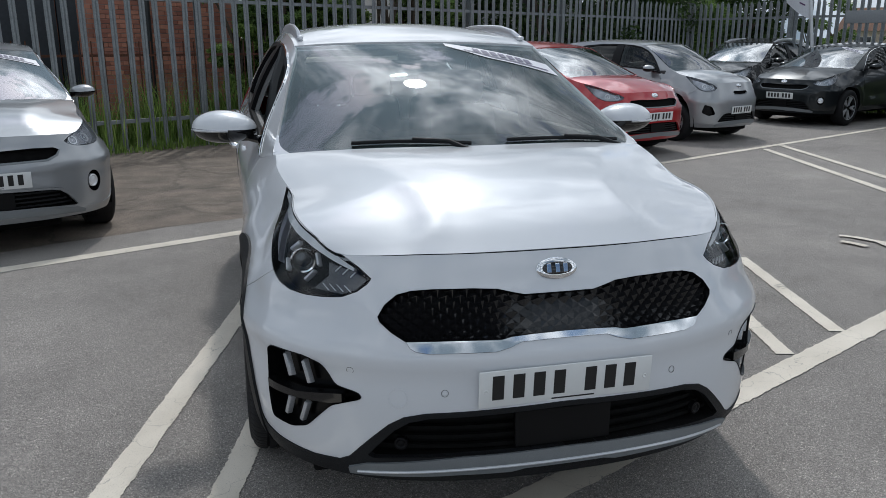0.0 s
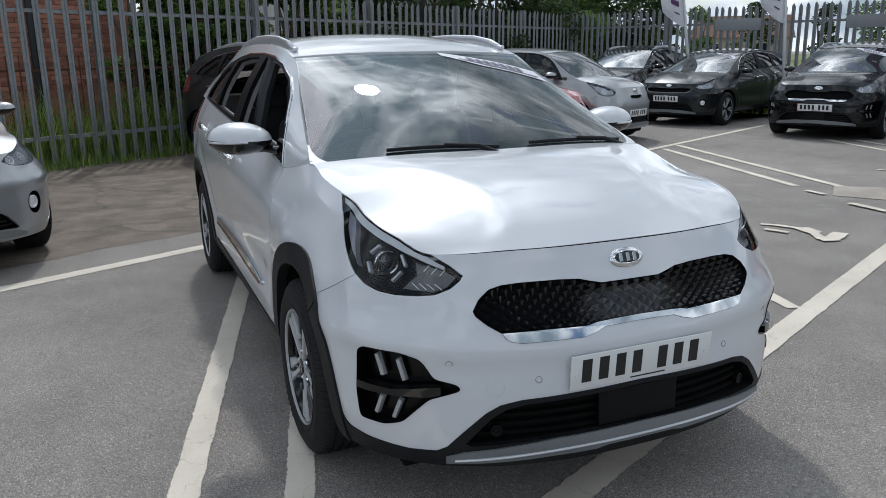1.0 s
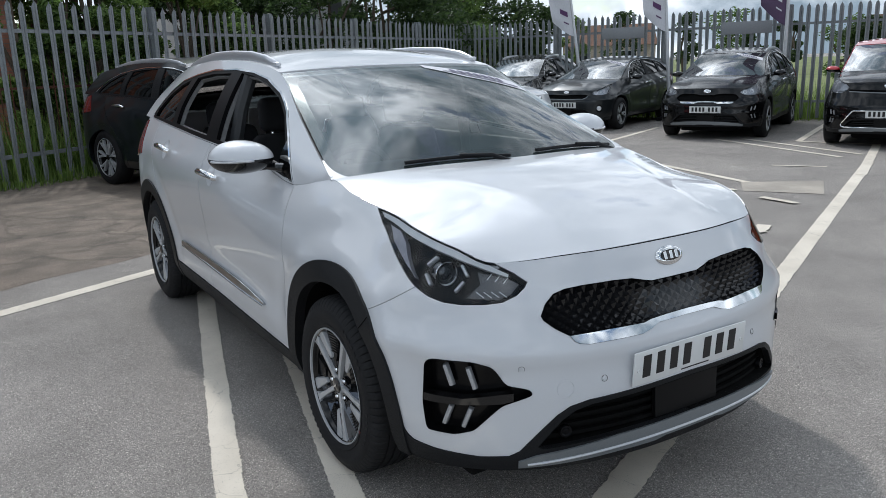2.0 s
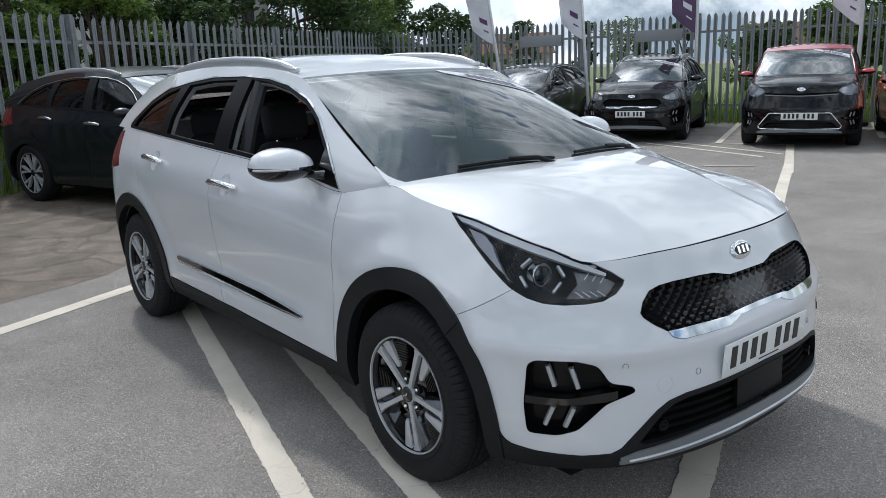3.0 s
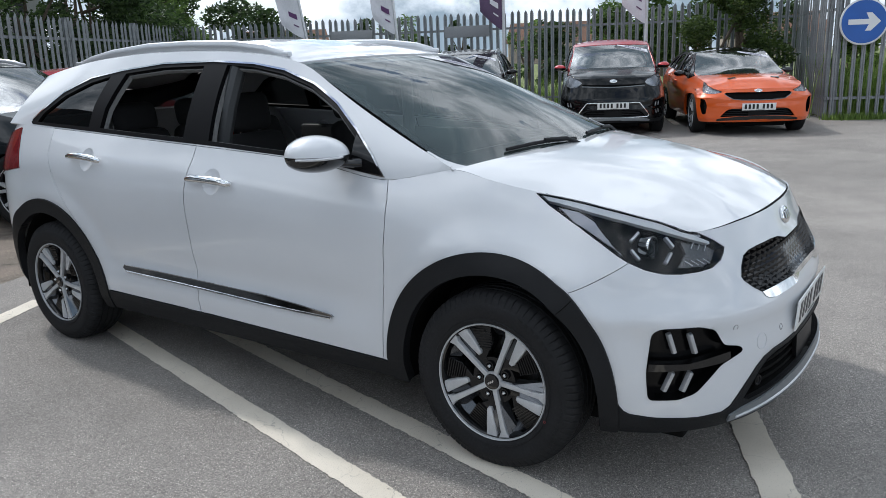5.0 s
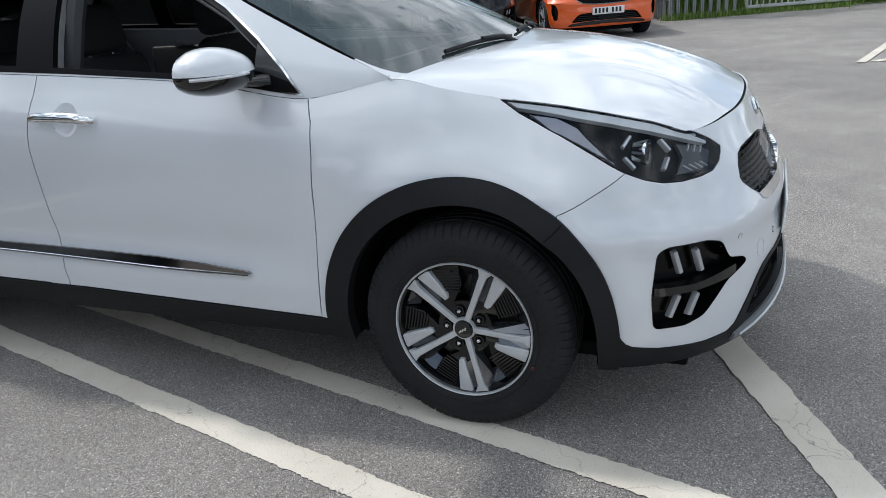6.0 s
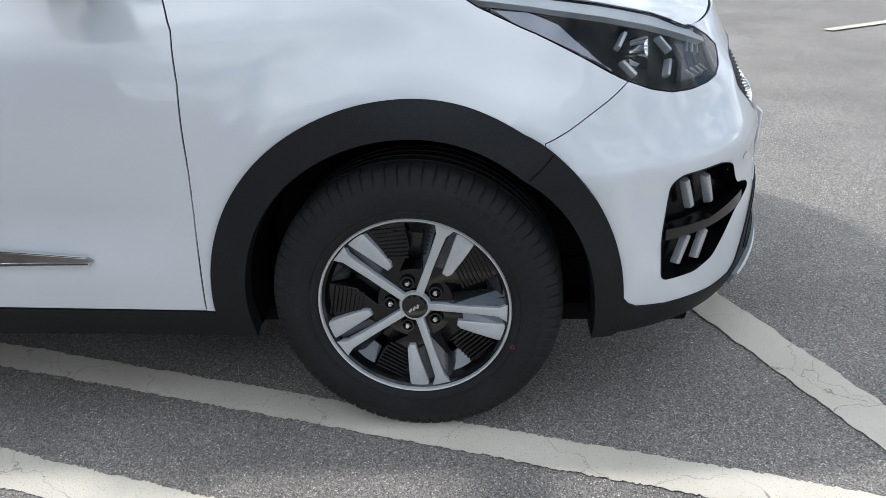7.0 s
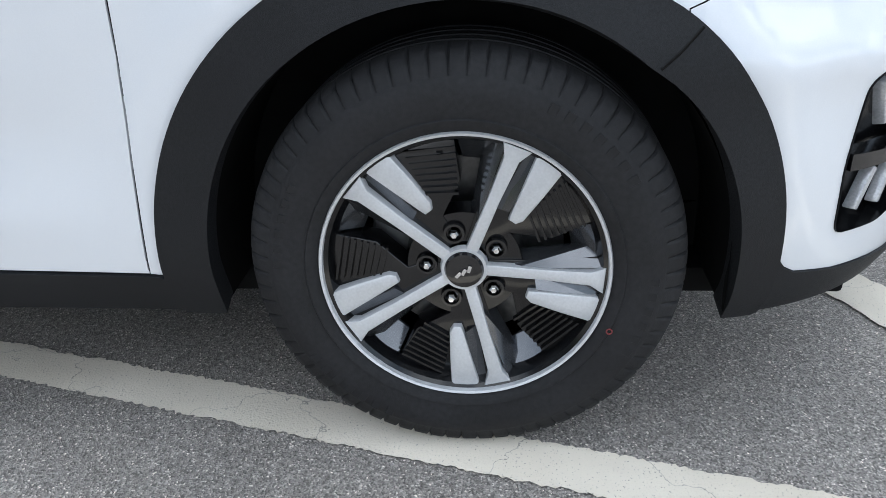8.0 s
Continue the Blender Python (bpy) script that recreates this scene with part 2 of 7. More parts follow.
class Curve:
    """A smooth monotone curve through (t, value) pairs."""

    def __init__(self, pts):
        p = sorted(pts)
        self.t, self.v = np.array([q[0] for q in p], float), np.array([q[1] for q in p], float)
        h, d = np.diff(self.t), np.diff(self.v) / np.diff(self.t)
        m = np.zeros(len(p))
        m[0], m[-1] = d[0], d[-1]
        for i in range(1, len(p) - 1):
            if d[i - 1] * d[i] > 0:
                a, b = 2 * h[i] + h[i - 1], h[i] + 2 * h[i - 1]
                m[i] = (a + b) / (a / d[i - 1] + b / d[i])
        self.t, self.v, self.h, self.m = self.t.tolist(), self.v.tolist(), h.tolist(), m.tolist()

    def __call__(self, x):
        t, v, m, h = self.t, self.v, self.m, self.h
        if x <= t[0]:
            return v[0] + m[0] * (x - t[0])
        if x >= t[-1]:
            return v[-1] + m[-1] * (x - t[-1])
        i = 0
        while x > t[i + 1]:
            i += 1
        s = (x - t[i]) / h[i]
        return (1 + 2 * s) * (1 - s) ** 2 * v[i] + s * (1 - s) ** 2 * h[i] * m[i] + s * s * (3 - 2 * s) * v[i + 1] + s * s * (s - 1) * h[i] * m[i + 1]


def grid(u0, u1, v0, v1, nu, nv):
    bm = bmesh.new()
    vs = [[bm.verts.new((u0 + (u1 - u0) * i / nu, v0 + (v1 - v0) * j / nv, 0)) for i in range(nu + 1)] for j in range(nv + 1)]
    for j in range(nv):
        for i in range(nu):
            bm.faces.new((vs[j][i], vs[j][i + 1], vs[j + 1][i + 1], vs[j + 1][i]))
    return bm


def cut(bm, poly, closed=True):
    """Splits the faces of a flat sheet along an outline."""
    n = len(poly)
    xs, ys = [p[0] for p in poly], [p[1] for p in poly]
    lo, hi = (min(xs), min(ys)), (max(xs), max(ys))

    def bounds(f):
        a, b = [v.co.x for v in f.verts], [v.co.y for v in f.verts]
        return min(a), max(a), min(b), max(b)

    pad = 0.16
    near = []
    for f in bm.faces:
        p = f.verts[0].co
        if lo[0] - pad < p.x < hi[0] + pad and lo[1] - pad < p.y < hi[1] + pad:
            near.append(f)
    for i in range(n if closed else n - 1):
        (ax, ay), (bx, by) = poly[i], poly[(i + 1) % n]
        if abs(ax - bx) + abs(ay - by) < 1e-6:
            continue
        x0, x1, y0, y1 = min(ax, bx) - 1e-5, max(ax, bx) + 1e-5, min(ay, by) - 1e-5, max(ay, by) + 1e-5
        hit, rest = [], []
        for f in near:
            p = f.verts[0].co
            if p.x < x0 - pad or p.x > x1 + pad or p.y < y0 - pad or p.y > y1 + pad:
                rest.append(f)
                continue
            a, b, c, d = bounds(f)
            (hit if b >= x0 and a <= x1 and d >= y0 and c <= y1 else rest).append(f)
        if not hit:
            continue
        geom = hit + list({e for f in hit for e in f.edges}) + list({v for f in hit for v in f.verts})
        r = bmesh.ops.bisect_plane(bm, geom=geom, dist=1e-6, plane_co=(ax, ay, 0), plane_no=(by - ay, ax - bx, 0))
        near = rest + [g for g in r["geom"] if isinstance(g, bmesh.types.BMFace)]


def inside(poly, x, y):
    c, n = False, len(poly)
    for i in range(n):
        (ax, ay), (bx, by) = poly[i], poly[i - 1]
        if (ay > y) != (by > y) and x < (bx - ax) * (y - ay) / (by - ay) + ax:
            c = not c
    return c


def take(bm, poly, keep=False):
    """Moves the faces inside an outline out of the sheet into a new one."""
    cut(bm, poly)
    xs, ys = [p[0] for p in poly], [p[1] for p in poly]
    lo, hi = (min(xs), min(ys)), (max(xs), max(ys))
    flags = []
    for f in bm.faces:
        c = f.calc_center_median()
        flags.append(lo[0] <= c.x <= hi[0] and lo[1] <= c.y <= hi[1] and inside(poly, c.x, c.y))
    other = bm.copy()
    bm.faces.ensure_lookup_table()
    other.faces.ensure_lookup_table()
    bmesh.ops.delete(other, geom=[other.faces[i] for i, k in enumerate(flags) if not k], context="FACES")
    if not keep:
        bmesh.ops.delete(bm, geom=[bm.faces[i] for i, k in enumerate(flags) if k], context="FACES")
    return other


def shape(bm, fn, off=0.0, gap=0.0, lip=0.0):
    """Lays a flat sheet onto the surface fn(u, v) and turns its edges inwards."""
    e = 1e-3
    nrm = {}
    edge = {v for x in bm.edges if x.is_boundary for v in x.verts} if gap or lip else set()
    for v in bm.verts:
        u, w = v.co.x, v.co.y
        p = Vector(fn(u, w))
        if not off and v not in edge:
            v.co = p
            continue
        a, b = Vector(fn(u + e, w)) - Vector(fn(u - e, w)), Vector(fn(u, w + e)) - Vector(fn(u, w - e))
        n = a.cross(b)
        n = n.normalized() if n.length > 1e-12 else Vector((0, 0, 1))
        nrm[v] = n
        v.co = p + n * off
    if gap or lip:
        edges = [x for x in bm.edges if x.is_boundary]
        move = {}
        for x in edges:
            f = x.link_faces[0]
            d = x.verts[1].co - x.verts[0].co
            t = d.cross(nrm[x.verts[0]]).normalized()
            if t.dot(f.calc_center_median() - x.verts[0].co) < 0:
                t = -t
            for v in x.verts:
                move[v] = move.get(v, Vector()) + t
        for v, t in move.items():
            if t.length > 1e-6:
                v.co += t.normalized() * gap
        if lip:
            r = bmesh.ops.extrude_edge_only(bm, edges=edges)
            top = {}
            for v in move:
                top[tuple(round(q, 6) for q in v.co)] = nrm[v]
            for g in r["geom"]:
                if isinstance(g, bmesh.types.BMVert):
                    n = top.get(tuple(round(q, 6) for q in g.co))
                    if n is not None:
                        g.co -= n * lip
    return bm


def mirror(bm):
    """A copy flipped across the car's middle."""
    other = bm.copy()
    for v in other.verts:
        v.co.x = -v.co.x
    bmesh.ops.reverse_faces(other, faces=other.faces[:])
    return other


def offset_poly(poly, d):
    """An outline moved inwards by d (outwards: minus)."""
    n = len(poly)
    area = sum(poly[i - 1][0] * poly[i][1] - poly[i][0] * poly[i - 1][1] for i in range(n))
    s = 1 if area > 0 else -1
    out = []
    for i in range(n):
        p, q, r = Vector(poly[i - 1]), Vector(poly[i]), Vector(poly[(i + 1) % n])
        a, b = (q - p).normalized(), (r - q).normalized()
        na, nb = Vector((-a.y, a.x)) * s, Vector((-b.y, b.x)) * s
        m = na + nb
        m = m / max(0.35, m.dot(na)) if m.length > 1e-6 else na
        out.append(tuple(q + m * d))
    return out


def smooth_poly(pts, n=6):
    """A closed rounded outline through points (centripetal spline)."""
    out, k = [], len(pts)
    P = [Vector(p) for p in pts]
    for i in range(k):
        a, b, c, d = P[i - 1], P[i], P[(i + 1) % k], P[(i + 2) % k]
        for j in range(n):
            t = j / n
            out.append(tuple(0.5 * ((2 * b) + (c - a) * t + (2 * a - 5 * b + 4 * c - d) * t * t + (3 * b - a - 3 * c + d) * t ** 3)))
    return out


def round_poly(pts, r=0.02, n=3):
    """A closed outline with its corners cut round."""
    out, k = [], len(pts)
    for i in range(k):
        p, q, s = Vector(pts[i - 1]), Vector(pts[i]), Vector(pts[(i + 1) % k])
        a, b = p - q, s - q
        ra, rb = min(r, a.length * 0.45), min(r, b.length * 0.45)
        A, B = q + a.normalized() * ra, q + b.normalized() * rb
        for j in range(n + 1):
            t = j / n
            out.append(tuple(A * (1 - t) ** 2 + q * 2 * t * (1 - t) + B * t * t))
    return out


# ---- cars: the body as curves of half-width, nose and roof ----
ZK = (0.18, 0.25, 0.33, 0.45, 0.60, 0.72, 0.80, 0.88, 0.94, 0.99, 1.04, 1.14)
STATIONS = (-0.25, 0.10, 0.50, 1.50, 2.60, 2.95)
WIDTHS = [Curve(list(zip(ZK, w))) for w in (
    (0.80, 0.845, 0.866, 0.878, 0.880, 0.856, 0.812, 0.765, 0.718, 0.670, 0.620, 0.520),
    (0.80, 0.845, 0.865, 0.872, 0.882, 0.874, 0.850, 0.816, 0.788, 0.756, 0.718, 0.640),
    (0.80, 0.838, 0.862, 0.864, 0.868, 0.872, 0.868, 0.852, 0.826, 0.790, 0.762, 0.720),
    (0.80, 0.838, 0.862, 0.862, 0.868, 0.879, 0.886, 0.888, 0.880, 0.862, 0.834, 0.788),
    (0.80, 0.840, 0.868, 0.878, 0.888, 0.892, 0.893, 0.889, 0.881, 0.868, 0.845, 0.790),
    (0.79, 0.835, 0.865, 0.875, 0.882, 0.885, 0.884, 0.879, 0.871, 0.857, 0.836, 0.785))]
NOSE = Curve([(0.18, 0.555), (0.24, 0.602), (0.28, 0.617), (0.36, 0.613), (0.46, 0.611), (0.55, 0.607), (0.60, 0.597), (0.66, 0.578), (0.72, 0.552), (0.79, 0.512), (0.83, 0.495), (0.87, 0.475), (0.95, 0.43)])
TAIL = Curve([(0.18, 0.36), (0.3, 0.47), (0.5, 0.52), (0.7, 0.50), (0.9, 0.47), (1.1, 0.40), (1.3, 0.3)])
BELT = Curve([(0.22, 1.037), (0.35, 1.012), (0.478, 0.992), (0.86, 1.046), (1.37, 1.08), (2.0, 1.11), (2.69, 1.14), (3.2, 1.16)])
ROOF_Z = Curve([(0.20, 1.034), (0.45, 1.136), (0.65, 1.226), (0.85, 1.320), (1.07, 1.425), (1.3, 1.464), (1.6, 1.486), (2.0, 1.492), (2.4, 1.476), (2.8, 1.434), (3.1, 1.385), (3.3, 1.34)])
ROOF_X = Curve([(0.20, 0.748), (0.65, 0.668), (1.07, 0.592), (1.5, 0.598), (2.4, 0.600), (3.0, 0.572), (3.3, 0.545)])
FRONT, POW = 1.2, 2 / 2.4


def half_width(y, z):
    y = min(max(y, STATIONS[0]), STATIONS[-1])
    i = 0
    while i < len(STATIONS) - 2 and y > STATIONS[i + 1]:
        i += 1
    t0, t1 = STATIONS[i], STATIONS[i + 1]
    p0, p1 = WIDTHS[i](z), WIDTHS[i + 1](z)
    m0 = (p1 - WIDTHS[i - 1](z)) / (t1 - STATIONS[i - 1]) if i > 0 else 0.0
    m1 = (WIDTHS[i + 2](z) - p0) / (STATIONS[i + 2] - t0) if i < len(STATIONS) - 2 else 0.0
    h = t1 - t0
    s = (y - t0) / h
    return (1 + 2 * s) * (1 - s) ** 2 * p0 + s * (1 - s) ** 2 * h * m0 + s * s * (3 - 2 * s) * p1 + s * s * (s - 1) * h * m1


def bell(x, c, w):
    return math.exp(-((x - c) / w) ** 2)


def sculpt(t, z):
    """How far the panels swell out: the bumper's crest, the hollow over it and the lips round the wheel arches."""
    d = 0.0
    if t < 1.3:
        k = 1 / (1 + math.exp(-(t - 0.52) / 0.05)) / (1 + math.exp((t - 1.08) / 0.05))
        d += k * (0.013 * bell(z, 0.615, 0.035) - 0.012 * bell(z, 0.705, 0.045))
        k = 1 / (1 + math.exp((t - 0.62) / 0.06))
        d += k * (0.008 * bell(z, 0.595, 0.03) - 0.005 * bell(z, 0.535, 0.04))
    for c in (1.45, 4.15):
        q = math.hypot(t - c, z - 0.325)
        if 0.42 < q < 0.68 and z > 0.3:
            d += (0.005 * bell(q, 0.485, 0.030) - 0.004 * bell(q, 0.570, 0.040)) * min(1, (z - 0.3) / 0.2)
    if 1.9 < t < 3.75:
        k = min(1, (t - 1.9) / 0.25) * min(1, (3.75 - t) / 0.25)
        d += k * (-0.010 * bell(z, 0.53, 0.06) + 0.006 * bell(z, 0.40, 0.04))
    return d


def shell(a, z):
    """The lower body: a runs round the plan from the middle of the nose, z is the height."""
    s, t = (-1 if a < 0 else 1), abs(a)
    d = sculpt(t, z)
    if t < FRONT:
        f = t / FRONT * math.pi / 2
        return s * (half_width(-0.25, z) + d) * max(math.sin(f), 0) ** POW, -0.25 - (NOSE(z) + d) * max(math.cos(f), 0) ** POW, z
    if t < 4.40:
        return s * (half_width(t - 1.45, z) + d), t - 1.45, z
    f = min((t - 4.40) / 1.1, 1) * math.pi / 2
    return s * half_width(2.95, z) * max(math.cos(f), 0) ** 0.8, 2.95 + TAIL(z) * max(math.sin(f), 0) ** 0.8, z


def ax(x, z):
    """The place round the plan at which the nose is x wide."""
    return math.copysign(FRONT * math.asin(min(1, (abs(x) / half_width(-0.25, z)) ** 1.2)) / (math.pi / 2), x)


def ay(y):
    return y + 1.45


def afront(y, z):
    """The place round the plan at which the nose reaches back to y."""
    return FRONT * math.acos(min(1, max(0, (-0.25 - y) / NOSE(z)) ** 1.2)) / (math.pi / 2)


HOODC = (ax(0.586, 0.858), 0.858)
TOP = Curve([(0, 0.868), (HOODC[0] * 0.5, 0.8665), (HOODC[0], 0.858), (0.80, 0.901), (1.0, 0.932), (1.18, 0.953), (1.345, 0.974), (ay(0.05), 1.004), (ay(0.22), 1.037), (ay(0.35), 1.012), (ay(0.478), 0.992), (ay(0.86), 1.046), (ay(1.37), 1.08), (ay(2.0), 1.11), (ay(2.69), 1.14), (ay(3.1), 1.155), (5.5, 1.16)])
HOOD_A = Curve([(0, HOODC[0]), (0.17, afront(-0.48, 0.891)), (0.32, afront(-0.36, 0.920)), (0.46, ay(-0.25)), (0.60, ay(-0.136)), (0.82, ay(0.05)), (1, ay(0.215))])
HOOD_ZC = Curve([(0, 0.868), (0.10, 0.905), (0.25, 0.955), (0.5, 1.015), (0.75, 1.050), (1, 1.066)])
HOOD_FOLD = Curve([(0, 0.68), (0.05, 0.65), (0.12, 0.565), (0.2, 0.515), (0.33, 0.50), (0.5, 0.56), (0.7, 0.635), (1, 0.72)])
HOOD_YC = Curve([(0, -0.715), (1, 0.075)])


def hood_surface(u, w):
    """The bonnet: u across, w from its front edge back."""
    k = abs(u)
    a = HOOD_A(w)
    ex, ey, ez = shell(a, TOP(a))
    x = u * ex
    n0 = shell(ax(k * 0.586, 0.864), 0.864)[1]
    n1, n2 = shell(0, 0.864)[1], shell(HOODC[0], 0.864)[1]
    g = (1 - w) * (n0 - n1) / (n2 - n1) + w * k * k
    y = HOOD_YC(w) + (ey - HOOD_YC(w)) * g
    z = ez + (HOOD_ZC(w) - ez) * (1 - k ** (2.2 + 0.9 * w))
    fade = min(1, w / 0.12) * min(1, max(0, (0.95 - w) / 0.5)) ** 0.8
    q = (k - HOOD_FOLD(w)) / (0.020 + 0.03 * w)
    z += fade * (0.011 * (0.5 - 1 / (1 + math.exp(-max(-30, min(30, q))))) + 0.004 * math.exp(-((k - HOOD_FOLD(w) + 0.07) / 0.05) ** 2))
    return x, y, z


def screen_surface(u, v):
    """The windscreen: u across, v from its foot up."""
    k = u * u
    b = Vector((u * 0.748, 0.055 + 0.165 * k, 1.050 - 0.014 * k))
    t = Vector((u * 0.592, 0.975 + 0.095 * k, 1.440 - 0.015 * k))
    p = b.lerp(t, v) + Vector((0, -0.02 * (1 - 0.6 * k), 0.035 * (1 - 1.2 * k))) * math.sin(math.pi * min(1, max(0, v)))
    return tuple(p)


def roof_surface(u, y):
    k = abs(u)
    ys = y + 0.095 * u * u * max(0, 1 - (y - 0.975) / 0.8)
    yy = max(ys, 1.07)
    e = ROOF_Z(yy)
    crown = 0.020 + 0.034 * min(1, max(0, (y - 0.975) / 0.7))
    return u * ROOF_X(yy), ys, e + crown * (1 - k ** 2.4)


def side_surface(y, z):
    """The cabin's side between belt and roof edge (of the car's left)."""
    zb, zr = BELT(y), ROOF_Z(y)
    q = (z - zb) / max(zr - zb, 0.02)
    xb = half_width(y, zb)
    x = xb + (ROOF_X(y) - xb) * q + 0.022 * min(1, max(0, zr - zb) / 0.22) * math.sin(math.pi * min(1, max(0, q)))
    return x, y, z


class Warp:
    """Bends the standard body into another make's lengths, heights and width."""

    def __init__(self, ys, zs, sx, boxy=0.0):
        self.fy, self.fz, self.sx, self.boxy = Curve(ys), Curve(zs), sx, boxy

    def __call__(self, p):
        x, y, z = p
        k = 1 + self.boxy * max(0, min(1, (z - 1.0) / 0.4))
        return x * self.sx * k, self.fy(y), self.fz(z)


def circle(cy, cz, r, n=40, a0=0.0, a1=360.0):
    return [(cy + r * math.cos(radians(a0 + (a1 - a0) * i / n)), cz + r * math.sin(radians(a0 + (a1 - a0) * i / n))) for i in range(n if a1 - a0 == 360 else n + 1)]


def flip(poly):
    return [(-u, v) for u, v in reversed(poly)]


LAMP = [(1.350, 0.970), (1.18, 0.950), (1.0, 0.929), (0.80, 0.898), (HOODC[0], 0.854), (0.535, 0.829), (0.482, 0.802), (0.490, 0.788), (0.517, 0.768), (0.568, 0.751), (0.631, 0.746), (0.720, 0.745), (0.800, 0.750), (0.871, 0.763), (0.943, 0.784), (0.988, 0.801), (1.052, 0.829), (1.183, 0.883), (1.292, 0.934)]
GRILLE_H = [(0.0, 0.757), (0.105, 0.757), (0.143, 0.765), (0.18, 0.774), (0.25, 0.778), (0.36, 0.778), (0.42, 0.774), (0.46, 0.764), (0.495, 0.739), (0.517, 0.708), (0.513, 0.695), (0.485, 0.670), (0.446, 0.646), (0.32, 0.648), (0.185, 0.646), (0.155, 0.652), (0.10, 0.655), (0.0, 0.657)]
CHROME_H = [(0.0, 0.657), (0.10, 0.655), (0.155, 0.652), (0.185, 0.646), (0.32, 0.648), (0.446, 0.646), (0.436, 0.630), (0.421, 0.622), (0.39, 0.617), (0.20, 0.617), (0.16, 0.626), (0.128, 0.638), (0.0, 0.640)]
FOG = [(ax(0.812, 0.58), 0.575), (ax(0.797, 0.60), 0.592), (ax(0.715, 0.585), 0.590), (ax(0.670, 0.57), 0.572), (ax(0.640, 0.51), 0.513), (ax(0.578, 0.50), 0.497), (ax(0.568, 0.48), 0.480), (ax(0.650, 0.46), 0.450), (ax(0.715, 0.37), 0.368), (ax(0.755, 0.35), 0.350), (ax(0.808, 0.354), 0.352), (ax(0.818, 0.45), 0.45)]


GRILLES = {
    "kite": (GRILLE_H, CHROME_H),
    "wide": ([(0.0, 0.752), (0.30, 0.762), (0.44, 0.755), (0.475, 0.735), (0.45, 0.690), (0.38, 0.655), (0.0, 0.650)], [(0.0, 0.650), (0.38, 0.655), (0.45, 0.690), (0.475, 0.735), (0.482, 0.730), (0.462, 0.680), (0.39, 0.640), (0.0, 0.634)]),
    "small": ([(0.0, 0.742), (0.17, 0.745), (0.20, 0.73), (0.17, 0.702), (0.0, 0.695)], [(0.0, 0.695), (0.17, 0.702), (0.20, 0.73), (0.207, 0.728), (0.18, 0.692), (0.0, 0.683)]),
    "sport": ([(0.0, 0.770), (0.30, 0.782), (0.47, 0.772), (0.50, 0.740), (0.46, 0.665), (0.38, 0.592), (0.25, 0.572), (0.0, 0.565)], [(0.0, 0.565), (0.25, 0.572), (0.38, 0.592), (0.46, 0.665), (0.50, 0.740), (0.508, 0.735), (0.470, 0.655), (0.388, 0.580), (0.252, 0.558), (0.0, 0.551)]),
    "bar": ([(0.0, 0.772), (0.52, 0.782), (0.52, 0.766), (0.0, 0.752)], [(0.0, 0.752), (0.52, 0.766), (0.52, 0.757), (0.0, 0.743)]),
}


def both(half):
    """A symmetric nose outline from its left half, given as x and z."""
    left = [(ax(x, z), z) for x, z in half]
    return [p for p in left] + [(-u, v) for u, v in reversed(left) if abs(u) > 1e-6]


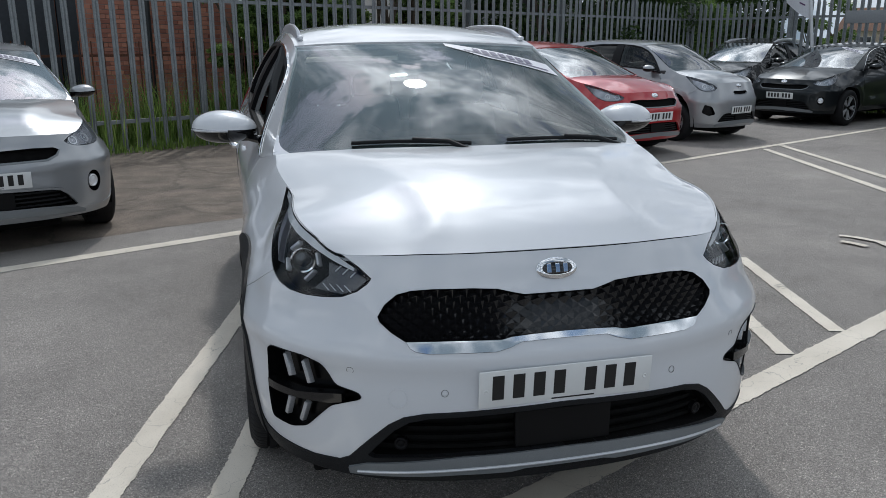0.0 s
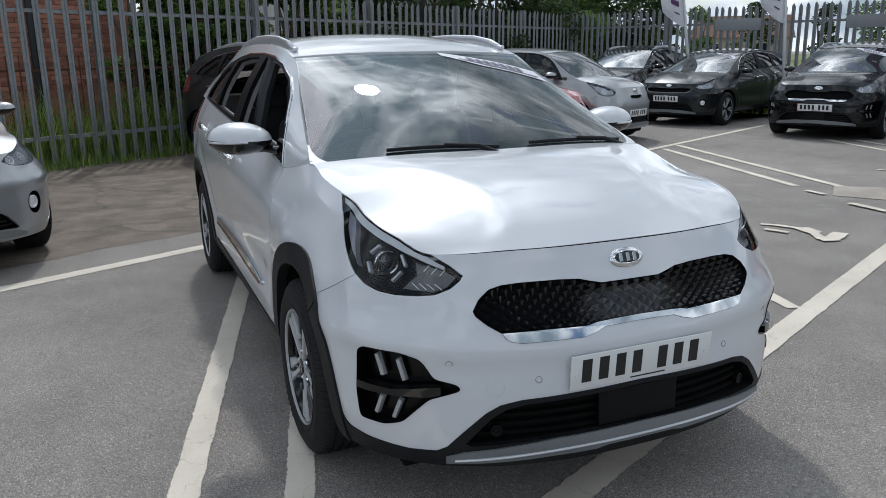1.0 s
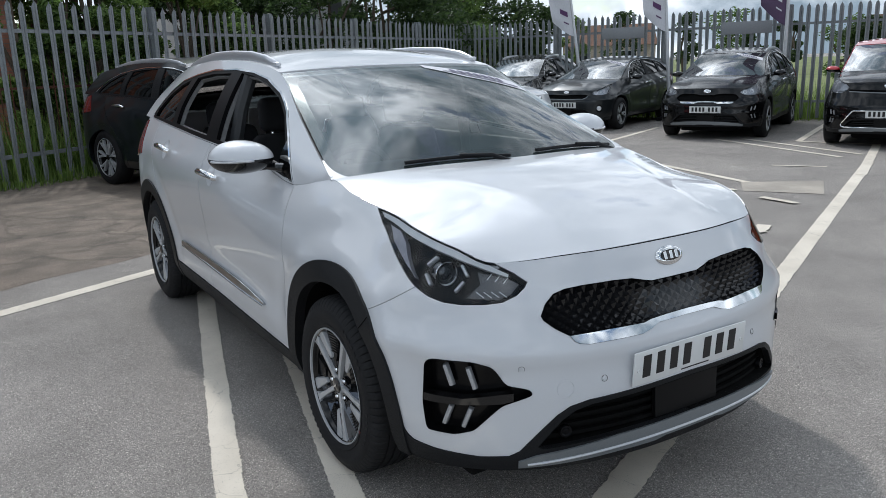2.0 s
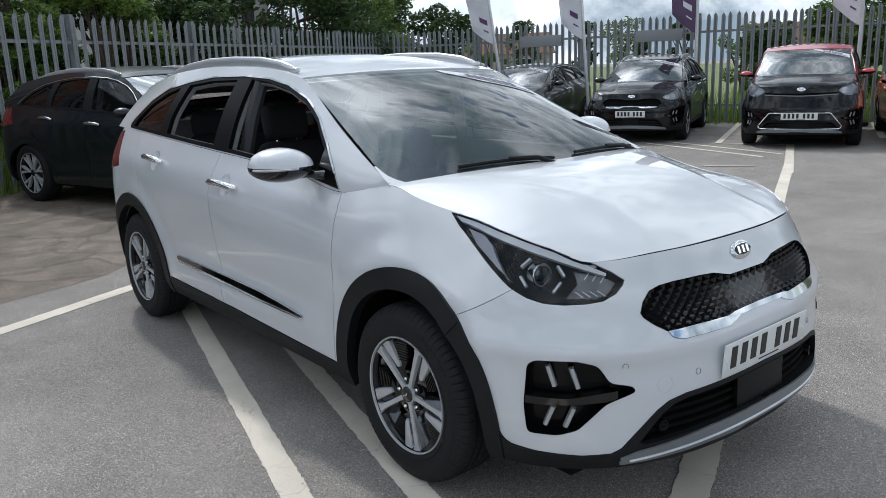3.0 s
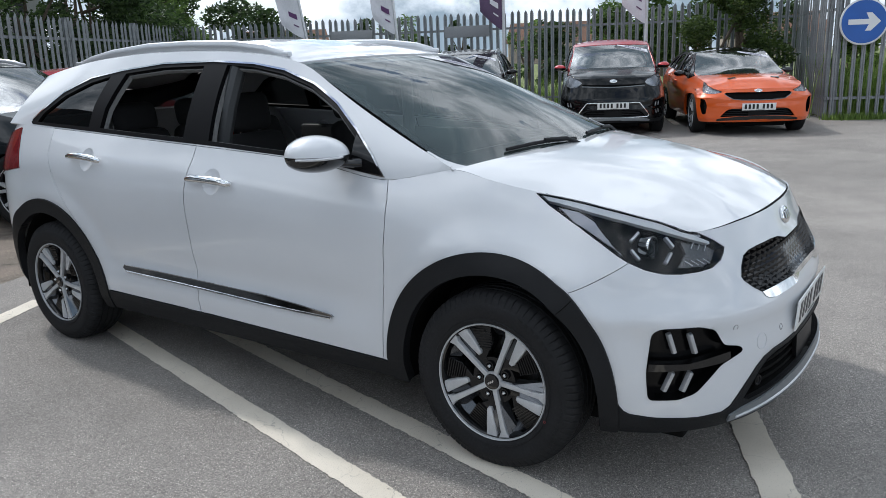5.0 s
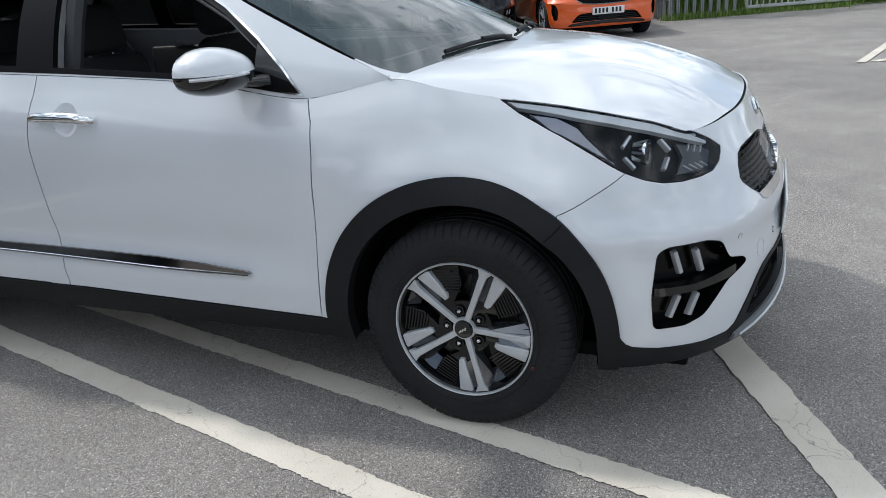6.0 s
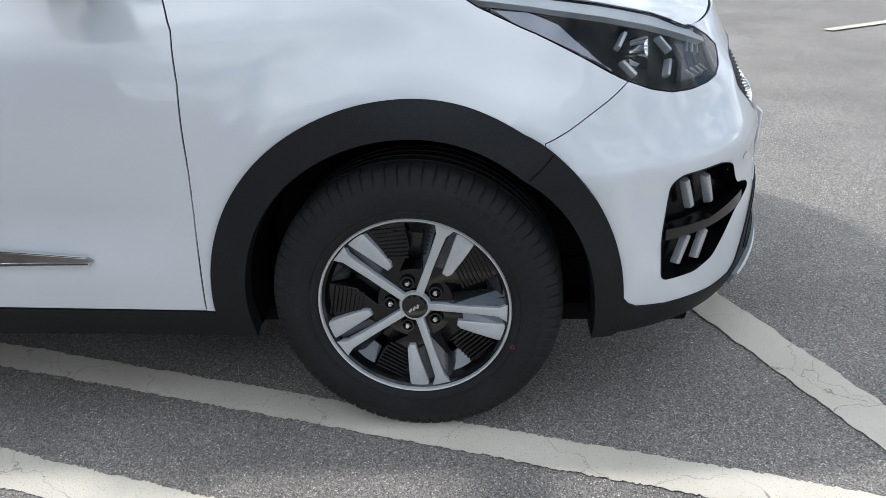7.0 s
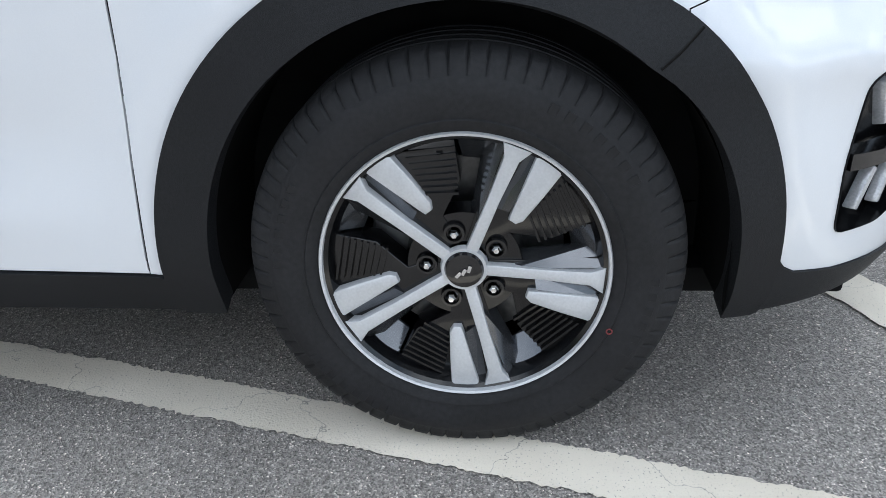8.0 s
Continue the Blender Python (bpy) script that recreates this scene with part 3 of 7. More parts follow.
def make_wheel(parent, at, turn, r=0.326, rim=0.216, width=0.205, detail=2, spokes=5, name="wheel", silver=None):
    """A wheel with its outer face to -x, turned about z by turn degrees."""
    seg = (96, 64, 40)[2 - detail] if detail < 2 else 120
    bm = bmesh.new()
    w = width / 2
    lathe(bm, [(-w + 0.006, rim - 0.004), (-w + 0.012, rim - 0.014), (-w + 0.05, rim - 0.03), (w - 0.02, rim - 0.03), (w - 0.01, rim)], seg)
    wheel = part(name, bm, RIMDARK, parent)
    wheel.matrix_basis = pose(*at, 0, 0, turn)
    # tyre
    bm = bmesh.new()
    prof = [(-w + 0.010, rim - 0.006), (-w + 0.002, rim), (-w - 0.004, rim + 0.008), (-w - 0.006, rim + 0.016), (-w - 0.003, rim + 0.018), (-w - 0.008, rim + 0.045), (-w - 0.005, r - 0.045), (-w - 0.001, r - 0.038), (-w + 0.001, r - 0.036), (-w + 0.006, r - 0.022), (-w + 0.016, r - 0.009), (-w + 0.030, r - 0.003)]
    if detail == 2:
        for g in (-0.048, -0.016, 0.016, 0.048):
            prof += [(g - 0.005, r), (g - 0.004, r - 0.007), (g + 0.004, r - 0.007), (g + 0.005, r)]
    else:
        prof += [(-0.03, r), (0.03, r)]
    prof += [(w - 0.030, r - 0.003), (w - 0.010, r - 0.015), (w + 0.006, r - 0.05), (w + 0.004, rim + 0.02), (w - 0.01, rim)]
    rings = lathe(bm, prof, seg if detail < 2 else 592)
    if detail == 2:
        # sipes across the shoulder
        for i, ring in enumerate(rings):
            if i % 8 == 0:
                for j, rad, side in ((9, 0.001, 0.004), (10, 0.0035, 0.0035), (11, 0.004, 0.001)):
                    v = ring[j]
                    v.co -= Vector((0, v.co.y, v.co.z)).normalized() * rad
                    v.co.x += side
    part("tyre", bm, RUBBER, wheel, "black rubber tyre")
    if detail == 2:
        # raised sidewall marks and the red dot by the bead
        for a0, n_, h_ in ((58, 7, 0.022), (118, 6, 0.016), (238, 7, 0.022), (300, 6, 0.016)):
            for i in range(n_):
                d = radians(a0 - 5.2 * i)
                bm = bmesh.new()
                box(bm, (-w - 0.0062, 0, 0.272), (0.0022, 0.013, h_), 0.0008, 1, None)
                part("sidewall_mark", bm, RUBBER, wheel).matrix_basis = Matrix.Rotation(d, 4, "X")
        if at[0] < 0 and at[1] < 1:
            bm = bmesh.new()
            lathe(bm, [(-w - 0.0068, 0.003), (-w - 0.0078, 0.0034), (-w - 0.0078, 0.0048), (-w - 0.0066, 0.0052)], 20, c=(0, -0.213, -0.092))
            part("red_dot", bm, mat("red_tyre_dot", (0.16, 0.03, 0.03), 0.7, grain=0.2, stain=0.2), wheel, "small red paint ring")
    # brake disc and well behind the spokes
    bm = bmesh.new()
    lathe(bm, [(0.0, 0.012), (-0.012, 0.03), (-0.012, 0.15), (0.0, 0.15)], seg // 2)
    part("brake_disc", bm, mat("brake_iron", (0.10, 0.10, 0.10), 0.4, metal=0.9, grain=0.2, scale=80, stain=0.3), wheel)
    silver = silver or RIMSILVER
    R = rim - 0.006

    def polar(bm, pts, x0, x1, bevel=0.003, tilt=0.0):
        """A plate from an outline of (degrees, radius), x0 its face, x1 its back."""
        f = [bm.verts.new((x0 + tilt * (q - 0.12), q * math.cos(radians(d)), q * math.sin(radians(d)))) for d, q in pts]
        bk = [bm.verts.new((x1, q * math.cos(radians(d)), q * math.sin(radians(d)))) for d, q in pts]
        n = len(pts)
        top = bm.faces.new(f)
        sides = [bm.faces.new((f[i], bk[i], bk[(i + 1) % n], f[(i + 1) % n])) for i in range(n)]
        bmesh.ops.recalc_face_normals(bm, faces=[top] + sides)
        if top.normal.x > 0:
            bmesh.ops.reverse_faces(bm, faces=[top] + sides)
        if bevel:
            bmesh.ops.bevel(bm, geom=list(top.edges), offset=bevel, segments=2, affect="EDGES", profile=0.5)

    bm = bmesh.new()
    lathe(bm, [(-w + 0.004, rim - 0.001), (-w - 0.001, rim - 0.003), (-w + 0.0005, rim - 0.0068), (-w + 0.012, rim - 0.008), (-w + 0.03, rim - 0.010)], seg)
    part("rim_lip", bm, silver, wheel, "bright machined rim edge")
    f0 = -w + 0.012
    step = 360 / spokes
    # angles as seen from outside, anticlockwise from the front of the car turned to the viewer's right
    for i in range(spokes):
        al = 180 - (68 + step * i)
        if detail == 2:
            def A(d):
                return al - d
            bm = bmesh.new()
            polar(bm, [(A(-17), 0.030), (A(17), 0.030), (A(8.5), 0.060), (A(4.2), 0.12), (A(3.3), 0.185), (A(5.5), R - 0.004), (A(-6.5), R - 0.004), (A(-3.6), 0.185), (A(-4.2), 0.12), (A(-8.5), 0.060)], f0, f0 + 0.035, 0.002, -0.04)
            part("spoke", bm, silver, wheel)
            bm = bmesh.new()
            polar(bm, [(A(-15.5), 0.114), (A(-18), 0.101), (A(-25), 0.103), (A(-27), 0.114), (A(-23.5), 0.16), (A(-21), R - 0.002), (A(-14), R - 0.001), (A(-8.5), R - 0.003), (A(-11), 0.16)], f0 + 0.004, f0 + 0.030, 0.004, -0.06)
            part("blade", bm, silver, wheel, "wide silver blade")
            bm = bmesh.new()
            polar(bm, [(A(20), 0.036), (A(9), 0.10), (A(8), R), (A(-6), R), (A(-28), R), (A(-47), R), (A(-49), 0.135), (A(-30), 0.085), (A(-40), 0.05), (A(-38), 0.036)], f0 + 0.016, f0 + 0.06, 0.002)
            part("web", bm, RIMDARK, wheel)
            for nm, quad in (("spoke_wall", ((4.3, 0.072, 0.006), (4.4, R - 0.006, 0.006), (12.5, R - 0.006, 0.034), (15, 0.085, 0.036))),
                             ("rim_step", ((8.0, R + 0.001, 0.008), (24, R + 0.001, 0.008), (22, 0.160, 0.046), (10, 0.160, 0.046))),
                             ("groove_wall", ((-4.4, 0.104, 0.0150), (-5.5, R - 0.010, 0.0150), (-10.0, R - 0.010, 0.006), (-14.5, 0.112, 0.006)))):
                bm = bmesh.new()
                vs = [bm.verts.new((f0 + x, q * math.cos(radians(A(d))), q * math.sin(radians(A(d))))) for d, q, x in quad]
                bk = [bm.verts.new(v.co + Vector((0.006, 0, 0))) for v in vs]
                fs = [bm.faces.new(vs), bm.faces.new(list(reversed(bk)))] + [bm.faces.new((vs[k], bk[k], bk[(k + 1) % 4], vs[(k + 1) % 4])) for k in range(4)]
                bmesh.ops.recalc_face_normals(bm, faces=fs)
                part(nm, bm, mat("dark_polished_facet", (0.13, 0.135, 0.145), 0.12, metal=0.85, stain=0.12, stain_scale=20), wheel, smooth=0)
            for j in range(8):
                bm = bmesh.new()
                q = 0.125 + 0.0098 * j
                x0, d0, d1 = f0 + 0.0105, -25.5, -47.5
                polar(bm, [(A(d0), q + 0.004), (A(d1), q - 0.006), (A(d1), q - 0.0095), (A(d0), q + 0.0005)], x0, x0 + 0.01, 0.0)
                part("fin", bm, RIMDARK, wheel, "", smooth=0)
            bm = bmesh.new()
            bx, by, bz = f0 + 0.010, 0.056 * math.cos(radians(al - 36)), 0.056 * math.sin(radians(al - 36))
            lathe(bm, [(-0.008, 0.0), (-0.008, 0.004), (-0.004, 0.0075), (0.002, 0.009), (0.03, 0.009)], 6, c=(bx, by, bz))
            part("lug_nut", bm, CHROME, wheel)
            bm = bmesh.new()
            lathe(bm, [(0.004, 0.0165), (-0.001, 0.0155), (-0.001, 0.012), (0.02, 0.010)], 20, c=(bx, by, bz))
            part("nut_well", bm, GLOSSBLACK, wheel)
        else:
            bm = bmesh.new()
            polar(bm, [(al - 14, 0.03), (al + 14, 0.03), (al + 8, 0.09), (al + 13, R), (al + 6, R), (al + 1, 0.15), (al - 1, 0.15), (al - 6, R), (al - 13, R), (al - 8, 0.09)], f0 + 0.004, f0 + 0.035, 0.003, -0.04)
            part("spoke", bm, silver, wheel)
    bm = bmesh.new()
    if detail == 2:
        lathe(bm, [(f0 + 0.004, 0.0275), (f0 + 0.0025, 0.029), (f0 + 0.0025, 0.0335), (f0 + 0.012, 0.036)], 48)
        part("hub_ring", bm, silver, wheel)
        bm = bmesh.new()
        lathe(bm, [(f0 + 0.018, 0.036), (f0 + 0.018, 0.085), (f0 + 0.05, 0.09)], 48)
        part("hub", bm, RIMDARK, wheel)
        bm = bmesh.new()
        lathe(bm, [(f0 - 0.005, 0.0), (f0 - 0.0048, 0.020), (f0 - 0.0035, 0.0265), (f0 + 0.002, 0.0292)], 48)
        cap = part("hub_cap", bm, GLOSSBLACK, wheel, "gloss black centre cap with a plain badge")
        bm = bmesh.new()
        for k in (-1, 0, 1):
            box(bm, (f0 - 0.0066, 0.0095 * k * 0.86, 0.0095 * k * -0.5), (0.001, 0.005, 0.011), m=pose(0, 0, 0, 30 + 12 * k))
        part("cap_badge", bm, CHROME, wheel)
        bm = bmesh.new()
        tube(bm, [(f0 + 0.03, 0.03, 0.185), (f0 + 0.015, 0.03, 0.178)], 0.005, 8)
        part("tyre_valve", bm, INK, wheel)
        bm = bmesh.new()
        box(bm, (0.02, 0.115, 0.01), (0.07, 0.06, 0.16), 0.012)
        part("brake_caliper", bm, mat("caliper_grey", (0.12, 0.12, 0.12), 0.5, metal=0.5, grain=0.2, stain=0.2), wheel)
    else:
        lathe(bm, [(f0, 0.0), (f0, 0.03), (f0 + 0.01, 0.04)], 24)
        part("hub_cap", bm, RIMDARK, wheel)
    return wheel


def frame_at(fn, u, v, off=0.0):
    """A pose on a surface: x along u, y along v, z outwards."""
    e = 2e-3
    p = Vector(fn(u, v))
    a = (Vector(fn(u + e, v)) - Vector(fn(u - e, v))).normalized()
    n = a.cross(Vector(fn(u, v + e)) - Vector(fn(u, v - e))).normalized()
    b = n.cross(a)
    m = Matrix((a, b, n)).transposed().to_4x4()
    m.translation = p + n * off
    return m


def make_plate(parent, at, tilt=0.0):
    """A white number plate with its characters as plain bars, facing -y."""
    bm = bmesh.new()
    box(bm, (0, 0, 0), (0.52, 0.006, 0.111), 0.0025)
    pl = part("number_plate", bm, PLATE, parent, "white number plate with plain dark bars")
    pl.matrix_basis = pose(*at, tilt)
    for i in range(7):
        bm = bmesh.new()
        x = -0.205 + 0.0605 * i + (0.034 if i > 3 else 0)
        box(bm, (x, -0.0036, 0.004), (0.034, 0.002, 0.074), 0.0006, 1)
        part("character_bar", bm, INK, pl)
    bm = bmesh.new()
    box(bm, (0.02, -0.0034, -0.047), (0.13, 0.0012, 0.004))
    part("small_print_bar", bm, INK, pl)
    for sx in (-1, 1):
        bm = bmesh.new()
        lathe(bm, [(0, 0.0), (0.002, 0.005), (0.0, 0.007)], 16, axis="z")
        o = part("plate_screw", bm, PLATE, pl)
        o.matrix_basis = pose(sx * 0.24, -0.003, -0.006, 90)
    return pl


def make_car(name, label, at, heading, colour, warp=None, roof=None, du=0.05, wb=2.70, wr=0.326, rim=0.216, track=0.7775, hero=False, rails=True, clad=True, open_windows=False, lamp=LAMP, plate_z=0.516, spokes=5, wheel_detail=1, group="", chrome_line=True, mirror_paint=None, screen_glass=None, seats=True, grille="kite", wheel_silver=None, sticker=0, fog="blades", fog_x=0.70, valance_on=True):
    car = tagged(new(name), label, "car", group)
    W = (lambda p: warp(p)) if warp else (lambda p: p)

    def S(a, z):
        return W(shell(a, z))

    def H(u, w):
        return W(hood_surface(u, w))

    def G(u, v):
        return W(screen_surface(u, v))

    def R(u, y):
        return W(roof_surface(u, y))

    def C(y, z):
        return W(side_surface(y, z))

    roof = roof or colour
    low = PLASTIC if clad else colour
    nu, nv = int(11 / du), int(1.0 / (du * 0.9))
    sheet = grid(-5.5, 5.5, 0.18, 1.18, nu, nv)
    # outline of the lower body
    n = 150
    tops = [(-5.5 + 11 * i / n, TOP(abs(-5.5 + 11 * i / n))) for i in range(n + 1)]
    for k in (HOODC[0], ay(0.22), ay(0.478)):
        tops += [(k, TOP(k)), (-k, TOP(k))]
    tops.sort()
    take(sheet, tops + [(5.6, 1.4), (-5.6, 1.4)]).free()
    for s in (0, 1):
        f = flip if s else (lambda p: p)
        for y in (0.0, 2.70):
            take(sheet, f(circle(ay(y), 0.325, 0.385, 110 if hero else 48))).free()
        take(sheet, f([(ay(-0.385), 0.1), (ay(0.385), 0.1), (ay(0.385), 0.325), (ay(-0.385), 0.325)])).free()
        take(sheet, f([(ay(2.315), 0.1), (ay(3.085), 0.1), (ay(3.085), 0.325), (ay(2.315), 0.325)])).free()
        take(sheet, f([(ay(0.3), 0.1), (ay(2.4), 0.1), (ay(2.4), 0.245), (ay(0.3), 0.235)])).free()
    take(sheet, [(-5.6, 0.1), (5.6, 0.1), (5.6, 0.226), (-5.6, 0.226)]).free()
    white_foot = [(ay(-0.4485), 0.345), (ay(-0.456), 0.326), (ay(-0.470), 0.310), (ay(-0.492), 0.299), (ax(0.79, 0.285), 0.288), (ax(0.70, 0.28), 0.279), (ax(0.63, 0.28), 0.283), (ax(0.605, 0.30), 0.298), (ax(0.50, 0.40), 0.408), (ax(0.46, 0.43), 0.432), (ax(0.40, 0.44), 0.444), (0, 0.456)]
    if valance_on:
        val = white_foot + [(-u, v) for u, v in reversed(white_foot[:-1])] + [(-ay(-0.4485), 0.1), (ay(-0.4485), 0.1)]
        valance = take(sheet, val)
        duct_h = [(0.0, 0.442), (0.39, 0.430), (0.445, 0.418), (0.485, 0.392), (0.555, 0.312), (0.54, 0.304), (0.30, 0.318), (0.0, 0.322)]
        duct = take(valance, both(duct_h))
        skid_h = [(0.0, 0.320), (0.30, 0.314), (0.56, 0.285), (0.605, 0.268), (0.60, 0.245), (0.30, 0.262), (0.16, 0.262), (0.12, 0.270), (0.0, 0.270)]
        skid = take(valance, both(skid_h))
        part("lower_valance", shape(valance, S, 0.004, 0.0, 0.02), PLASTIC if clad else low, car, "black plastic lower bumper" if clad else "")
        part("skid_plate", shape(skid, S, 0.012, 0.0, 0.03), GLOSSBLACK if grille == "sport" else SILVER, car, "silver skid plate")
        if hero:
            bm = bmesh.new()
            tube(bm, [frame_at(S, ax(-0.585 + 0.045 * i, 0.281) + 1e-5, 0.281 - 0.022 * (abs(-0.585 + 0.045 * i) / 0.585) ** 3, 0.012).translation for i in range(27)], 0.0045, 8)
            part("skid_ridge", bm, RAILSILVER, car, "bright ridge along the skid plate")
        dk = part("lower_duct", shape(duct, S, -0.05, 0.0, -0.056), UNDER, car, "black lower air duct")
        for k in range(4):
            bm = grid(-0.9, 0.9, 0.326 + 0.028 * k, 0.337 + 0.028 * k, 40, 1)
            bmesh.ops.delete(bm, geom=[q for q in bm.faces if abs(shell(q.calc_center_median().x, q.calc_center_median().y)[0]) > 0.535 - 0.028 * k - 0.01], context="FACES")
            part("duct_slat", shape(bm, S, -0.026, 0.0, 0.015), UNDER if hero else PLASTIC, dk)
        bm = grid(-0.09, 0.09, 0.325, 0.432, 6, 4)
        part("radar_cover", shape(bm, S, -0.010, 0.0, 0.015), mat("radar_black", (0.006, 0.006, 0.0065), 0.4, spec=0.15, stain=0.1), dk, "black radar cover")
        if hero:
            for s in (-1, 1):
                bm = bmesh.new()
                lathe(bm, [(-0.01, 0.020), (0.004, 0.019), (0.005, 0.014), (0.002, 0.010), (0.004, 0.0)], 28, axis="z")
                o = part("duct_lamp", bm, BOWL, dk, "small round lamp")
                o.matrix_basis = frame_at(S, s * ax(0.47, 0.345), 0.345, -0.014)
    for s in (0, 1):
        f = flip if s else (lambda p: p)
        # cladding: arches and sill
        for k, y in enumerate((0.0, 2.70)):
            ring = take(sheet, f(circle(ay(y) + 0.004, 0.325, 0.452, 150 if hero else 72)))
            feet = [take(sheet, f([(ay(y + q0), 0.1), (ay(y + q1), 0.1), (ay(y + q1), 0.326), (ay(y + q0), 0.326)])) for q0, q1 in ((-0.449, 0.0), (0.0, 0.457))]
            arch = part("wheel_arch", shape(ring, S, 0.009 if clad else 0.0, -0.004 if clad else 0.0, 0.04), low, car, "black plastic wheel arch trim" if clad else "")
            if hero and k == 0:
                bm = bmesh.new()
                sgn = -1 if s else 1
                tube(bm, [frame_at(S, sgn * ay(-q * math.cos(radians(49))), 0.325 + q * math.sin(radians(49)), 0.0095).translation for q in (0.386, 0.41, 0.43, 0.450)], 0.0016, 6)
                part("trim_seam", bm, UNDER, arch)
            for ft in feet:
                part("arch_foot", shape(ft, S, 0.008 if clad else 0.0, 0.0, 0.03), low, arch)
        sill = take(sheet, f([(ay(0.455), 0.1), (ay(2.242), 0.1), (ay(2.242), 0.342), (ay(1.5), 0.332), (ay(0.470), 0.308), (ay(0.455), 0.303)]))
        part("sill_trim", shape(sill, S, 0.006 if clad else 0.0, 0.001, 0.03), low, car, "black plastic sill trim" if clad else "")
        # lamps
        lens = take(sheet, f(lamp))
        hl = part("headlamp", shape(lens.copy(), S, -0.055, 0.002, -0.055), BOWL if hero else AMBER, car, "clear headlamp over a dark bowl")
        sg = -1 if s else 1
        if hero:
            def on(a, z, off):
                return frame_at(S, sg * a, z, off)
            ca, cz = 0.842, 0.836
            axis = Vector((sg * 0.12, -1, 0.02)).to_track_quat("Z", "Y").to_matrix().to_4x4()
            seat_at = Matrix.Translation(on(ca, cz, -0.036).translation) @ axis
            bm = bmesh.new()
            lathe(bm, [(-0.020, 0.034), (0.004, 0.037), (0.014, 0.038), (0.016, 0.036), (0.015, 0.031), (0.002, 0.030)], 40, axis="z")
            part("projector_ring", bm, CHROME, hl).matrix_basis = seat_at
            bm = bmesh.new()
            lathe(bm, [(0.002, 0.031), (0.010, 0.025), (0.016, 0.014), (0.018, 0.0)], 40, axis="z")
            part("projector_lens", bm, mat("projector_glass", (0.05, 0.06, 0.07), 0.03, metal=0.6, coat=1.0, stain=0.2, stain_scale=20), hl).matrix_basis = seat_at
            for fa, fz, rr in ((0.916, 0.865, 42), (0.911, 0.812, -36), (0.741, 0.843, -30), (0.750, 0.798, 38)):
                bm = bmesh.new()
                box(bm, (0, 0, 0), (0.013, 0.044, 0.018), 0.003, taper=(0.6, 0.9))
                part("light_fin", bm, FINWHITE, hl).matrix_basis = on(fa, fz, -0.026) @ pose(0, 0, 0, 0, 0, rr * sg)
            panel = take(lens, f([(0.685, 0.842), (0.561, 0.822), (0.502, 0.801), (0.533, 0.774), (0.582, 0.760), (0.715, 0.766), (0.664, 0.804)]), keep=True)
            ind = part("indicator", shape(panel, S, -0.026, 0.002, 0.012), mat("smoked_indicator", (0.14, 0.14, 0.145), 0.25, metal=0.2, coat=0.5, grain=0.25, scale=160, stain=0.1), hl, "smoked indicator panel")
            for j in range(7):
                bm = bmesh.new()
                low_ = j > 2
                box(bm, (0, 0, 0), (0.0032, 0.030 if low_ else 0.024, 0.008), 0.001)
                q = j - 3 if low_ else j
                part("indicator_rib", bm, FINWHITE, ind).matrix_basis = on((0.565 + 0.030 * q) if low_ else (0.560 + 0.034 * q), 0.776 if low_ else 0.812 + 0.006 * q, -0.024) @ pose(0, 0, 0, 0, 0, (-52 if low_ else 40) * sg)
            tri = [(1.270, 0.938), (1.194, 0.929), (1.118, 0.904), (1.060, 0.864), (0.972, 0.808), (1.052, 0.839), (1.199, 0.892)]
            strip = take(lens, f(tri), keep=True)
            part("side_reflector", shape(strip, S, -0.016, 0.003, 0.02), mat("lilac_side_reflector", (0.50, 0.50, 0.56), 0.22, coat=0.6, grain=0.06, scale=120, stain=0.08), hl, "pale side reflector")
            drl = [(1.332, 0.967), (1.150, 0.943), (0.983, 0.925), (0.820, 0.898), (0.688, 0.871), (0.553, 0.827), (0.553, 0.819), (0.705, 0.855), (0.820, 0.879), (0.975, 0.904), (1.150, 0.926), (1.302, 0.950)]
            strip = take(lens, f(drl), keep=True)
            part("running_light", shape(strip, S, -0.005, 0.0, 0.02), mat("white_light_guide", (0.88, 0.89, 0.90), 0.25, coat=0.5, stain=0.05), hl, "white light-guide strip")
        else:
            for x, z, rr in ((0.60, 0.812, 0.034), (0.70, 0.825, 0.036)) if grille != "bar" else ():
                bm = bmesh.new()
                lathe(bm, [(0.0, rr), (0.012, rr), (0.012, rr - 0.008), (0.002, rr - 0.016), (0.010, 0.0)], 20, axis="z")
                part("reflector", bm, FINWHITE, hl).matrix_basis = frame_at(S, sg * ax(x, z), z, -0.035)
            bm = grid(0.5, 1.4, 0.72, 1.0, 40, 14)
            inner_ = take(bm, offset_poly(lamp, 0.022))
            bm.free()
            if s:
                for v in inner_.verts:
                    v.co.x = -v.co.x
                bmesh.ops.reverse_faces(inner_, faces=inner_.faces[:])
            part("lamp_reflector", shape(inner_, S, -0.028, 0.0, 0.004), AMBER, hl)
        part("lens", shape(lens, S, -0.001, 0.0012, 0.0), LENS, hl, "clear polycarbonate lens")
